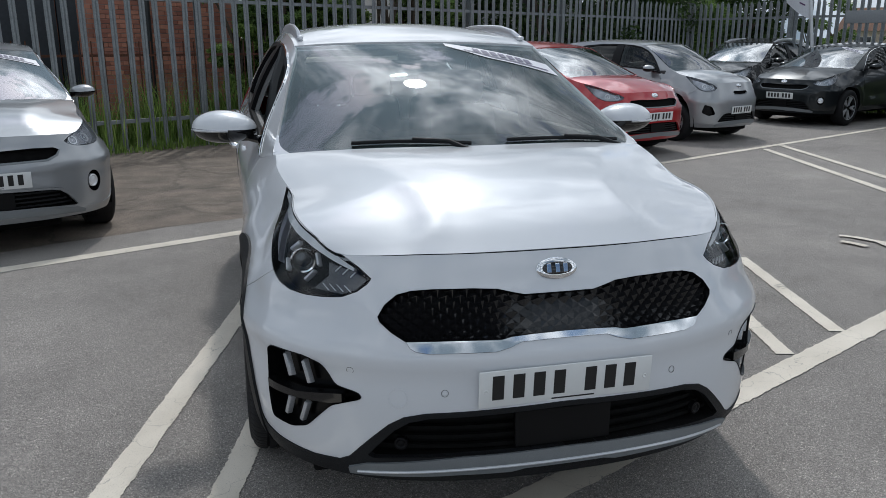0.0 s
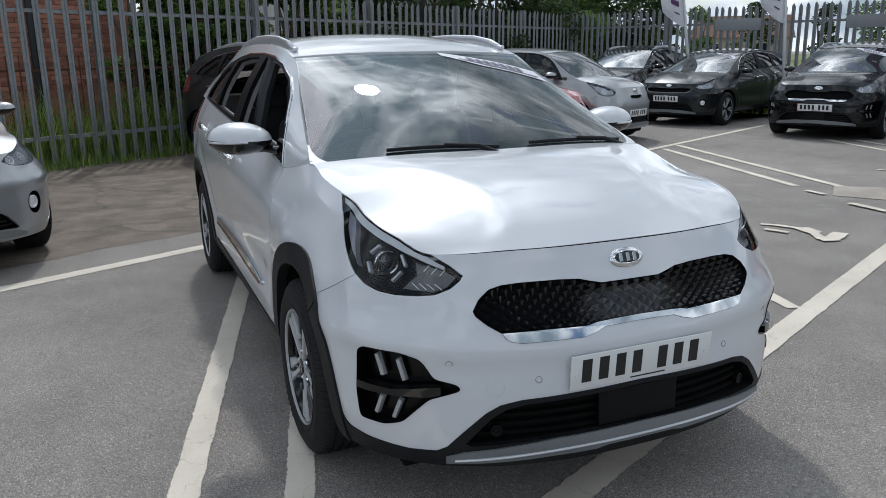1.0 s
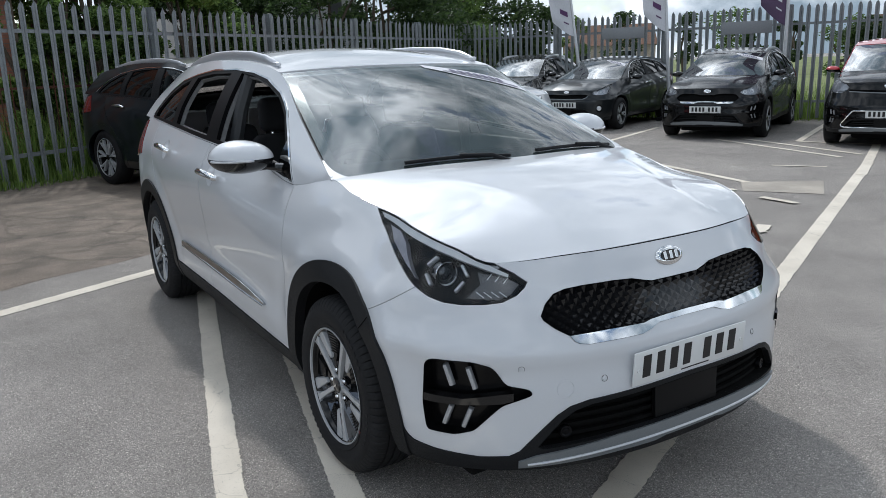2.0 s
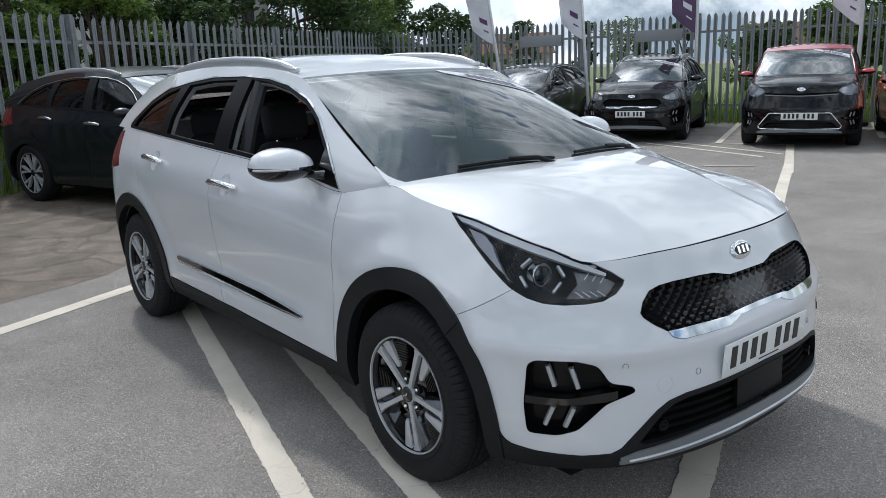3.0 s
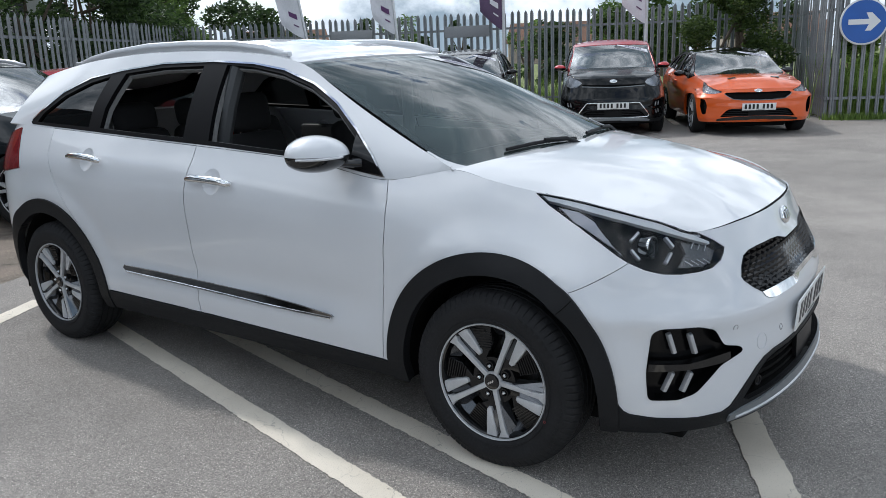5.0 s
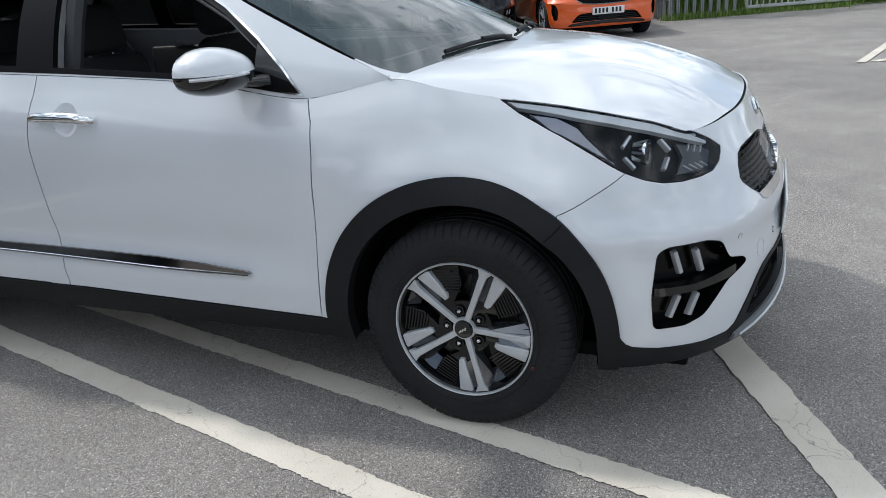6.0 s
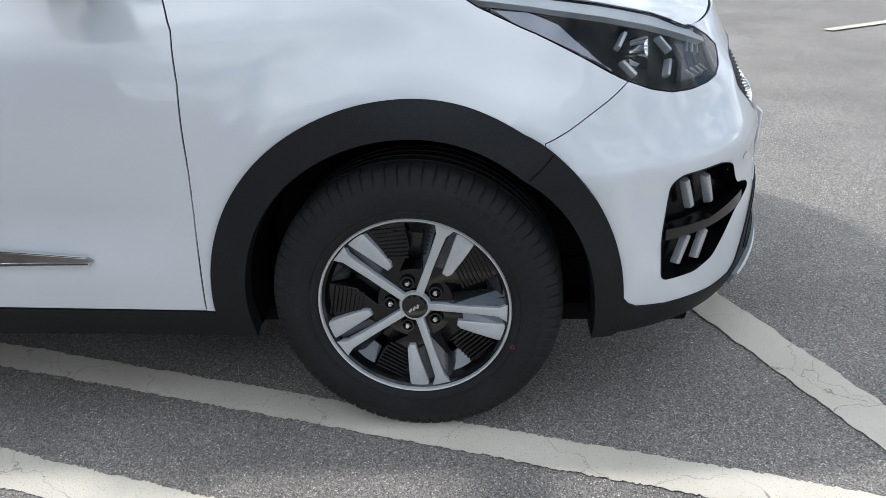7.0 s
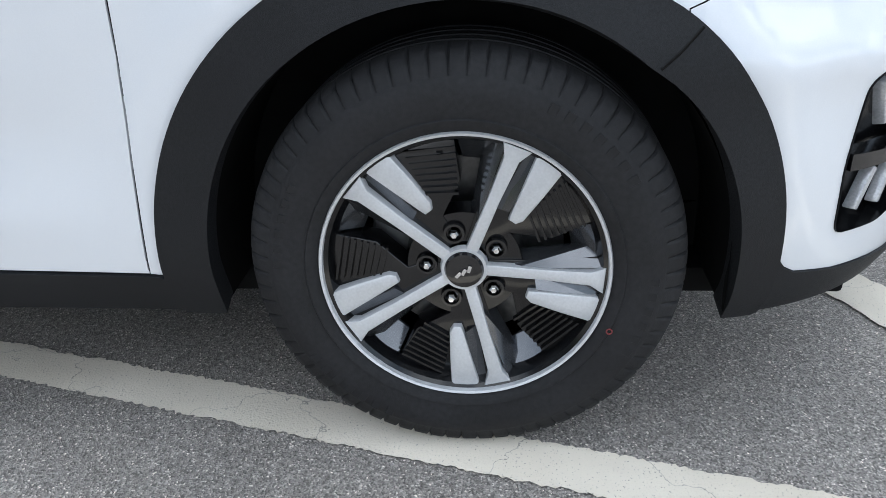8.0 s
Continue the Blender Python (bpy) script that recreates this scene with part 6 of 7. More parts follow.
def pale_mesh(w=0.07, h=PALE_H):
    """A W-section pale with a three-pointed head."""
    me = bpy.data.meshes.new("pale")
    xs, ds = (-0.5, -0.36, -0.14, 0.0, 0.14, 0.36, 0.5), (0.0, 0.016, 0.016, 0.004, 0.016, 0.016, 0.0)
    hs = (-0.10, -0.05, -0.035, 0.0, -0.035, -0.05, -0.10)
    V, F = [], []
    for t in (0, 0.003):
        V += [(x * w, d + t, 0.04) for x, d in zip(xs, ds)] + [(x * w * (1 + abs(q) * 2), d + t, h + q) for x, d, q in zip(xs, ds, hs)]
    n = len(xs)
    for o in (0, 2 * n):
        for i in range(n - 1):
            q = (o + i, o + i + 1, o + n + i + 1, o + n + i)
            F.append(q if o == 0 else tuple(reversed(q)))
    for i in range(n - 1):
        F.append((n + i, n + i + 1, 3 * n + i + 1, 3 * n + i))
    F += [(0, n, 3 * n, 2 * n), (n - 1, 3 * n - 1, 4 * n - 1, 2 * n - 1)]
    me.from_pydata(V, [], F)
    me.materials.append(GALV)
    return me


PALE = pale_mesh()


def fence(name, a, b, label, posts=2.75, step=0.158, first=0.0, pales=None):
    """A steel palisade fence from a to b; its pales stand on the side towards the car park."""
    a, b = Vector(a), Vector(b)
    d = b - a
    t = d.normalized()
    ang = math.degrees(math.atan2(t.y, t.x))
    root = tagged(new(name), label, "fence", kind="structure")
    root.matrix_basis = pose(a.x, a.y, 0, 0, 0, ang)
    n = int(d.length / step)
    for i in range(n):
        if pales and not pales(i * step):
            continue
        o = new("pale", PALE)
        o.parent = root
        r = random.Random(i * 7 + len(name))
        o.matrix_basis = pose((i + 0.5) * step, -0.035, r.uniform(-0.015, 0.015), r.uniform(-0.4, 0.4), r.uniform(-0.5, 0.5), 180 + r.uniform(-3, 3))
    for z in (0.42, 2.02):
        bm = bmesh.new()
        box(bm, (d.length / 2, 0.0, z), (d.length, 0.05, 0.006))
        box(bm, (d.length / 2, -0.022, z - 0.022), (d.length, 0.006, 0.05))
        part("fence_rail", bm, GALV, root)
    k = first
    while k <= d.length + 0.01:
        bm = bmesh.new()
        box(bm, (k, 0.06, 1.2), (0.06, 0.012, 2.4))
        box(bm, (k, 0.115, 1.2), (0.012, 0.11, 2.4))
        box(bm, (k, 0.17, 1.2), (0.06, 0.012, 2.4))
        part("fence_post", bm, GALV, root)
        k += posts
    return root


fence("fence_back", (-9.0, 4.86), (10.2, 15.7), "galvanised steel palisade fence before shrubs and brick", first=0.55, step=0.196)
fence("fence_side", (10.2, 15.7), (15.96, 2.15), "galvanised steel palisade fence before a playing field", first=0.0)
fence("fence_return", (15.96, 2.15), (13.35, 1.1), "short return of steel palisade fence")
fence("fence_gate", (13.35, 1.1), (14.0, -0.27), "steel palisade fence panel beside the gate", posts=2.3)

# ---- the white car ----
make_car("estate_car", "pearl-white crossover car parked over worn bay lines, windows down", (0, 0, 0), 0, WHITE, hero=True, du=0.028, open_windows=True, wheel_detail=2, sticker=1)

# ---- the other cars ----
SILVERCAR = paint("silver_metallic_paint", (0.36, 0.37, 0.38), 0.5, 0.3)
DARKBLUE = paint("dark_slate_paint", (0.006, 0.009, 0.012), 0.0, 0.3)
REDCAR = paint("red_paint", (0.42, 0.012, 0.016), 0.2, 0.3)
GREYCAR = paint("dark_grey_metallic_paint", (0.016, 0.019, 0.021), 0.3, 0.3)
BLACKCAR = paint("black_paint", (0.0025, 0.0025, 0.003), 0.0, 0.25)
ORANGE = paint("orange_paint", (0.72, 0.105, 0.008), 0.15, 0.3)
DARKRED = paint("red_roof_paint", (0.50, 0.012, 0.02), 0.1, 0.3)
ZS = [(0.18, 0.18), (0.33, 0.33), (0.6, 0.6)]
HATCH = Warp([(-0.9, -0.86), (0, 0), (0.22, 0.25), (1.07, 1.12), (2.7, 2.65), (3.5, 3.42)], ZS + [(0.86, 0.80), (1.04, 0.985), (1.45, 1.38), (1.53, 1.44)], 0.98)
SUV = Warp([(-0.9, -0.94), (0, 0), (0.22, 0.28), (1.07, 1.10), (2.7, 2.78), (3.5, 3.86)], ZS + [(0.86, 0.88), (1.04, 1.055), (1.45, 1.49), (1.53, 1.58)], 1.04, 0.05)
CITY = Warp([(-0.9, -0.68), (0, 0), (0.22, 0.14), (1.07, 0.80), (2.7, 2.385), (3.5, 2.95)], ZS + [(0.86, 0.86), (1.04, 1.02), (1.45, 1.42), (1.53, 1.48)], 0.885)
SUPERMINI = Warp([(-0.9, -0.84), (0, 0), (0.22, 0.20), (1.07, 1.0), (2.7, 2.58), (3.5, 3.25)], ZS + [(0.86, 0.82), (1.04, 0.99), (1.45, 1.38), (1.53, 1.45)], 0.955)
BOXY = Warp([(-0.9, -0.86), (0, 0), (0.22, 0.18), (1.07, 0.86), (2.7, 2.60), (3.5, 3.36)], ZS + [(0.86, 0.96), (1.04, 1.10), (1.45, 1.53), (1.53, 1.61)], 1.0, 0.12)
COUPE = Warp([(-0.9, -0.87), (0, 0), (0.22, 0.52), (1.07, 1.38), (2.7, 2.905), (3.5, 3.96)], ZS + [(0.86, 0.74), (1.04, 0.93), (1.45, 1.33), (1.53, 1.39)], 1.035)
make_car("hatchback_car", "silver hatchback with a number plate and a screen sticker", (-2.80, 3.80, 0), 19.0, SILVERCAR, HATCH, du=0.045, wb=2.65, wr=0.315, clad=False, rails=False, sticker=1, grille="wide", fog="round")
make_car("suv_car", "dark slate SUV backed up to the palisade fence", (1.485, 6.17, 0), 17.5, DARKBLUE, SUV, du=0.06, wb=2.78, wr=0.36, rim=0.25, track=0.81, spokes=7, rails=True, clad=False, grille="wide", fog="round")
make_car("hatchback_car", "red hatchback in the row by the back fence", (4.05, 7.15, 0), 22, REDCAR, SUPERMINI, du=0.06, wb=2.58, wr=0.31, track=0.74, clad=False, rails=False, chrome_line=False, grille="wide", fog="round")
make_car("city_car", "small silver city car with round fog lamps", (6.15, 8.25, 0), 24, SILVERCAR, CITY, du=0.06, wb=2.385, wr=0.29, rim=0.19, track=0.69, clad=False, rails=False, chrome_line=False, grille="small", fog="drops", plate_z=0.47)
make_car("hatchback_car", "dark grey metallic hatchback facing the bays", (9.35, 10.0, 0), -68, GREYCAR, HATCH, du=0.06, wb=2.65, wr=0.32, clad=False, rails=False, sticker=1, grille="wide", fog="round")
make_car("suv_car", "black compact SUV in the fence corner", (9.3, 12.6, 0), -60, BLACKCAR, None, du=0.08, rails=True)
make_car("estate_car", "black crossover car with silver roof rails", (9.80, 6.95, 0), -64, BLACKCAR, None, du=0.05, sticker=1)
make_car("boxy_car", "black boxy car with a red roof and mirrors", (10.35, 4.15, 0), -66, BLACKCAR, BOXY, roof=DARKRED, mirror_paint=DARKRED, du=0.05, wb=2.60, clad=True, rails=False, chrome_line=False, sticker=1, grille="bar")
make_car("coupe_car", "bright orange low sports saloon", (11.0, 2.0, 0), -63, ORANGE, COUPE, roof=GLOSSBLACK, mirror_paint=GLOSSBLACK, fog="vents", plate_z=0.455, du=0.04, wb=2.905, wr=0.335, rim=0.24, track=0.80, clad=False, rails=False, chrome_line=False, sticker=1, grille="sport")


# ---- behind the fences ----
def leaf_material(name, dark, light):
    m = bpy.data.materials.new(name)
    m.use_nodes = True
    nt = m.node_tree
    N, L = nt.nodes.new, nt.links.new
    b = nt.nodes["Principled BSDF"]
    g, r = N("ShaderNodeNewGeometry"), N("ShaderNodeValToRGB")
    r.color_ramp.elements[0].color, r.color_ramp.elements[1].color = (*dark, 1), (*light, 1)
    L(g.outputs["Random Per Island"], r.inputs["Fac"])
    L(r.outputs["Color"], b.inputs["Base Color"])
    b.inputs["Roughness"].default_value = 0.55
    tr, add = N("ShaderNodeBsdfTranslucent"), N("ShaderNodeMixShader")
    L(r.outputs["Color"], tr.inputs["Color"])
    add.inputs["Fac"].default_value = 0.5
    L(b.outputs[0], add.inputs[1])
    L(tr.outputs[0], add.inputs[2])
    L(add.outputs[0], nt.nodes["Material Output"].inputs["Surface"])
    return m


LEAF = leaf_material("leaf_green", (0.055, 0.105, 0.026), (0.19, 0.29, 0.075))
LEAFDARK = leaf_material("leaf_dark_green", (0.018, 0.040, 0.012), (0.08, 0.13, 0.04))
LEAFLIGHT = leaf_material("leaf_light_green", (0.11, 0.20, 0.04), (0.31, 0.42, 0.11))
CONIFER = leaf_material("conifer_green", (0.03, 0.06, 0.014), (0.11, 0.16, 0.04))
BLADE = leaf_material("grass_blade", (0.11, 0.20, 0.035), (0.33, 0.44, 0.12))
BARK = mat("bark", (0.09, 0.07, 0.05), 0.9, grain=0.3, scale=25, stain=0.3, bump=0.8, bump_scale=40)


def leaves(clumps, n, size, seed):
    """Many small folded leaves strewn in clumps of (x, y, z, rx, ry, rz)."""
    rng = np.random.default_rng(seed)
    vol = np.array([c[3] * c[4] * c[5] for c in clumps]) ** 0.7
    pick = rng.choice(len(clumps), n, p=vol / vol.sum())
    C = np.array(clumps)[pick]
    d = rng.normal(size=(n, 3))
    d /= np.linalg.norm(d, axis=1)[:, None]
    rad = rng.uniform(0.45, 1.0, n) ** 0.6 * (1 + 0.18 * np.sin(7 * d[:, 0] + C[:, 0] * 3) * np.cos(6 * d[:, 2] + C[:, 1]))
    P = C[:, :3] + d * C[:, 3:] * rad[:, None]
    u = rng.normal(size=(n, 3)) * np.array([1, 1, 0.5])
    u /= np.linalg.norm(u, axis=1)[:, None]
    v = np.cross(u, rng.normal(size=(n, 3)))
    v /= np.linalg.norm(v, axis=1)[:, None]
    s = (size * rng.uniform(0.6, 1.3, n))[:, None]
    w = np.cross(u, v)
    V = np.stack([P - u * s, P + v * s * 0.42 + w * s * 0.12, P + u * s, P - v * s * 0.42 + w * s * 0.12], 1).reshape(-1, 3)
    V[:, 2] = np.maximum(V[:, 2], 0.01)
    F = np.arange(4 * n).reshape(n, 4)
    me = bpy.data.meshes.new("leaves")
    me.from_pydata(V.tolist(), [], F.tolist())
    return me


def make_tree(name, x, y, h, r, material, label, n=5000, leaf=0.07, seed=1, trunk=0.12, low=0.25, category="tree", dense=1):
    """A tapered trunk with limbs and a ragged crown of separate leaves."""
    rng = random.Random(seed)
    root = tagged(new(name), label, category)
    root.location = (x, y, 0)
    bm = bmesh.new()
    lean = Vector((rng.uniform(-0.1, 0.1), rng.uniform(-0.1, 0.1), 0))
    pts = [Vector((0, 0, 0)) + lean * (k / 5) * h + Vector((0, 0, h * 0.75 * k / 5)) for k in range(6)]
    tube(bm, pts, [trunk * (1 - 0.15 * k) for k in range(6)], 8)
    part("trunk", bm, BARK, root)
    clumps = []
    for i in range(max(7, int(h * r * 2.2)) * dense):
        a, q = rng.uniform(0, 2 * math.pi), rng.uniform(0.15, 0.95) * r
        z = h * rng.uniform(low, 0.98)
        k = 1 - 0.55 * max(0, (z / h - 0.6) / 0.4)
        c = (q * k * math.cos(a), q * k * math.sin(a), z)
        s = rng.uniform(0.22, 0.42) * min(r, h * 0.5)
        clumps.append((*c, s * rng.uniform(0.8, 1.3), s * rng.uniform(0.8, 1.3), s * rng.uniform(0.6, 1.0)))
        if i < 7:
            bm = bmesh.new()
            b = pts[min(4, 1 + i // 2)]
            tube(bm, [b, b.lerp(Vector(c), 0.5) + Vector((0, 0, 0.1)), Vector(c)], [trunk * 0.45, trunk * 0.28, trunk * 0.08], 6)
            part("limb", bm, BARK, root)
    me = leaves(clumps, n, leaf, seed)
    me.materials.append(material)
    o = new("crown", me)
    o.parent = root
    return root


FA, FD = Vector((-9.0, 4.86)), Vector((0.8708, 0.4917))
FN = Vector((-FD.y, FD.x))
SA, SD = Vector((10.2, 15.7)), (Vector((15.96, 2.15)) - Vector((10.2, 15.7))).normalized()
SN = Vector((-SD.y, SD.x))


def behind(s, d, side=False):
    p = (SA + SD * s + SN * d) if side else (FA + FD * s + FN * d)
    return p.x, p.y


# ragged shrubs and trees behind the back fence
for i, (s, d, h, r, mt, n, lf) in enumerate((
        (11.0, 1.0, 2.1, 0.8, LEAF, 5000, 0.05), (10.5, 1.2, 2.6, 0.7, LEAF, 5500, 0.055), (10.8, 1.9, 2.2, 0.7, LEAFLIGHT, 4500, 0.05), (11.6, 1.2, 2.9, 1.0, LEAF, 7000, 0.055),
        (12.6, 0.8, 3.3, 1.1, LEAFLIGHT, 9000, 0.055), (13.4, 0.6, 3.0, 0.9, LEAF, 7000, 0.055), (15.0, 3.0, 3.4, 1.3, LEAFDARK, 6000, 0.07), (16.6, 2.2, 3.6, 1.4, LEAFDARK, 8000, 0.07),
        (18.2, 1.6, 4.2, 1.5, LEAFDARK, 10000, 0.07), (19.8, 1.6, 4.4, 1.6, LEAFDARK, 10000, 0.07), (21.4, 1.8, 4.6, 1.7, LEAFDARK, 10000, 0.075), (23.0, 2.0, 4.6, 1.6, LEAFDARK, 9000, 0.075), (24.6, 1.2, 3.6, 1.3, LEAF, 6500, 0.07),
        (5.2, 2.0, 2.3, 0.8, LEAF, 4000, 0.05), (10.9, 0.7, 1.5, 0.6, LEAFLIGHT, 3500, 0.05), (12.6, 3.6, 4.2, 1.3, LEAF, 7000, 0.07), (11.8, 3.8, 4.4, 1.4, LEAF, 8000, 0.07), (13.2, 3.0, 4.4, 1.3, LEAF, 8000, 0.07), (10.1, 1.4, 2.9, 0.65, LEAFLIGHT, 6000, 0.05), (11.6, 2.4, 4.2, 1.1, LEAF, 9000, 0.06), (12.1, 1.9, 3.9, 1.1, LEAFLIGHT, 9000, 0.06), (13.9, 4.4, 4.2, 1.3, LEAF, 6000, 0.07), (14.4, 2.0, 3.2, 1.1, LEAF, 7000, 0.06), (24.4, 3.4, 5.0, 1.7, LEAFDARK, 9000, 0.08), (26.4, 3.2, 4.9, 1.7, LEAF, 9000, 0.08), (28.6, 3.8, 5.0, 1.8, LEAFDARK, 9000, 0.085), (31.0, 4.2, 4.7, 1.7, LEAF, 8000, 0.085))):
    x, y = behind(s, d)
    tall = h > 2.8
    make_tree("tree" if tall else "shrub", x, y, h, r, mt, "leafy tree crowding over the steel fence" if tall else "ragged green shrub behind the steel fence", n, lf, 11 + i, 0.10 if tall else 0.04, 0.12, "tree" if tall else "shrub")


def grass_strip(name, label, points, n, h, seed, spread):
    """Blades of tall grass and weeds along a run of points."""
    rng = np.random.default_rng(seed)
    P = np.array(points, float)
    k = rng.uniform(0, len(P) - 1, n)
    i = k.astype(int)
    f = (k - i)[:, None]
    base = P[i] * (1 - f) + P[np.minimum(i + 1, len(P) - 1)] * f + rng.normal(size=(n, 2)) * spread
    hh = h * rng.uniform(0.35, 1.15, n) * (0.6 + 0.6 * np.abs(np.sin(base[:, 0] * 2.1 + base[:, 1] * 1.3)))
    a = rng.uniform(0, 6.283, n)
    w = rng.uniform(0.004, 0.011, n)
    bend = rng.normal(size=(n, 2)) * (hh * 0.22)[:, None]
    dx = np.stack([np.cos(a), np.sin(a)], 1) * w[:, None]
    z = np.zeros(n)
    V = np.stack([np.column_stack([base - dx, z]), np.column_stack([base + dx, z]), np.column_stack([base + dx * 0.8 + bend * 0.35, hh * 0.6]), np.column_stack([base - dx * 0.8 + bend * 0.35, hh * 0.6]), np.column_stack([base + bend, hh])], 1).reshape(-1, 3)
    F = []
    for j in range(n):
        o = 5 * j
        F += [(o, o + 1, o + 2, o + 3), (o + 3, o + 2, o + 4)]
    me = bpy.data.meshes.new(name)
    me.from_pydata(V.tolist(), [], F)
    me.materials.append(BLADE)
    return tagged(new(name, me), label, "grass", kind="stuff")


grass_strip("weeds", "tall weeds and grass behind the back fence", [behind(s, 0.5) for s in range(2, 26)], 12000, 0.85, 3, 0.28)
grass_strip("verge_grass", "rough grass at the foot of the back fence", [behind(s, -0.12) for s in range(2, 26)], 5000, 0.16, 4, 0.10)
grass_strip("field_weeds", "tall grass behind the side fence", [behind(s, 0.5, True) for s in range(0, 16)], 9000, 0.7, 5, 0.35)
grass_strip("gate_grass", "tall green grass behind the gate", [(14.5, 1.0), (15.0, 0.0), (15.7, -1.4), (16.4, -3.0)], 9000, 1.05, 6, 0.35)
grass_strip("gate_verge", "grass verge along the gate fence", [(13.3, 1.05), (13.7, 0.2), (14.0, -0.4), (14.7, -2.2)], 2500, 0.13, 7, 0.07)


def brick_material():
    m = bpy.data.materials.new("red_brick")
    m.use_nodes = True
    nt = m.node_tree
    N, L = nt.nodes.new, nt.links.new
    b = nt.nodes["Principled BSDF"]
    co, br = N("ShaderNodeTexCoord"), N("ShaderNodeTexBrick")
    br.inputs["Color1"].default_value, br.inputs["Color2"].default_value = (0.46, 0.20, 0.13, 1), (0.34, 0.145, 0.10, 1)
    br.inputs["Mortar"].default_value = (0.26, 0.22, 0.19, 1)
    br.inputs["Scale"].default_value = 1.0
    br.inputs["Brick Width"].default_value, br.inputs["Row Height"].default_value = 0.225, 0.075
    br.inputs["Mortar Size"].default_value = 0.005
    sw, cb = N("ShaderNodeSeparateXYZ"), N("ShaderNodeCombineXYZ")
    L(co.outputs["Object"], sw.inputs[0])
    L(sw.outputs["X"], cb.inputs["X"])
    L(sw.outputs["Z"], cb.inputs["Y"])
    L(cb.outputs[0], br.inputs["Vector"])
    n = N("ShaderNodeTexNoise")
    n.inputs["Scale"].default_value, n.inputs["Detail"].default_value = 1.4, 6
    L(co.outputs["Object"], n.inputs["Vector"])
    r = N("ShaderNodeMapRange")
    r.inputs["From Min"].default_value, r.inputs["From Max"].default_value = 0.3, 0.7
    r.inputs["To Min"].default_value, r.inputs["To Max"].default_value = 0.65, 1.25
    L(n.outputs["Fac"], r.inputs["Value"])
    v = N("ShaderNodeVectorMath")
    v.operation = "SCALE"
    L(br.outputs["Color"], v.inputs[0])
    L(r.outputs["Result"], v.inputs["Scale"])
    L(v.outputs["Vector"], b.inputs["Base Color"])
    bp = N("ShaderNodeBump")
    bp.inputs["Strength"].default_value, bp.inputs["Distance"].default_value = 0.6, 0.008
    bp.invert = True
    L(br.outputs["Fac"], bp.inputs["Height"])
    L(bp.outputs["Normal"], b.inputs["Normal"])
    b.inputs["Roughness"].default_value = 0.9
    return m


BRICK = brick_material()
RENDER_WALL = mat("pale_render_wall", (0.42, 0.42, 0.40), 0.85, grain=0.08, scale=30, stain=0.2, stain_scale=0.8, bump=0.3, bump_scale=60)
DARKPANE = mat("dark_window_pane", (0.02, 0.024, 0.028), 0.08, coat=0.5, stain=0.2, stain_scale=2)
FRAMEWHITE = mat("white_window_frame", (0.62, 0.62, 0.60), 0.5, grain=0.05, stain=0.1)
SLATE = mat("brown_roof_tiles", (0.16, 0.085, 0.055), 0.85, grain=0.25, scale=9, stain=0.25, bump=0.6, bump_scale=14)
STEELDARK = mat("dark_painted_steel", (0.02, 0.021, 0.022), 0.45, grain=0.15, stain=0.2)


def building(name, at, turn, size, wall, label, windows=(), doors=(), roof=None):
    """A block with its front at local y = 0; windows: (x, z, w, h)."""
    w, d, h = size
    root = tagged(new(name), label, "building")
    root.matrix_basis = pose(at[0], at[1], 0, 0, 0, turn)
    bm = bmesh.new()
    box(bm, (w / 2, d / 2, h / 2), (w, d, h))
    part("wall", bm, wall, root, smooth=0)
    for x, z, ww, hh in windows:
        bm = bmesh.new()
        box(bm, (x, -0.01, z), (ww, 0.05, hh), 0.01)
        fr = part("window", bm, FRAMEWHITE, root)
        bm = bmesh.new()
        box(bm, (x, -0.03, z), (ww - 0.12, 0.03, hh - 0.12))
        part("pane", bm, DARKPANE, fr)
        bm = bmesh.new()
        box(bm, (x, -0.05, z - hh / 2 - 0.03), (ww + 0.1, 0.12, 0.05), 0.008)
        part("sill", bm, FRAMEWHITE, fr)
    for x, z, ww, hh in doors:
        bm = bmesh.new()
        box(bm, (x, -0.02, z), (ww, 0.06, hh), 0.01)
        part("door", bm, STEELDARK, root)
    if roof:
        bm = bmesh.new()
        e = 0.35
        V = [bm.verts.new(p) for p in ((-e, -e, h), (w + e, -e, h), (w + e, d + e, h), (-e, d + e, h), (e, d / 2, h + roof), (w - e, d / 2, h + roof))]
        for q in ((0, 1, 5, 4), (1, 2, 5), (2, 3, 4, 5), (3, 0, 4), (3, 2, 1, 0)):
            bm.faces.new([V[k] for k in q])
        part("roof", bm, SLATE, root, smooth=0)
    return root


bw = building("brick_building", (-12.6, 6.05), 29.5, (13.55, 6.0, 4.6), BRICK, "old red-brick building close behind the fence")
CLADDING = mat("dark_slate_cladding", (0.022, 0.026, 0.032), 0.55, grain=0.15, scale=20, stain=0.25, stain_scale=1.5)
for i in range(33):
    bm = bmesh.new()
    box(bm, (0.24 + 0.32 * i, -0.03, 2.3), (0.30, 0.06, 4.56), 0.012)
    part("cladding_board", bm, CLADDING, bw, "dark slate-blue upright board")
bm = bmesh.new()
tube(bm, [(11.75, -0.10, 0.0), (11.75, -0.10, 4.6)], 0.06, 10)
part("drainpipe", bm, STEELDARK, bw, "black drainpipe")
building("rendered_building", (4.6, 18.2), 24, (5.2, 5.0, 6.0), RENDER_WALL, "pale rendered building among trees", windows=((1.4, 3.6, 1.0, 1.6),), doors=((2.9, 2.4, 0.8, 4.4), (4.2, 2.4, 0.5, 4.4)))

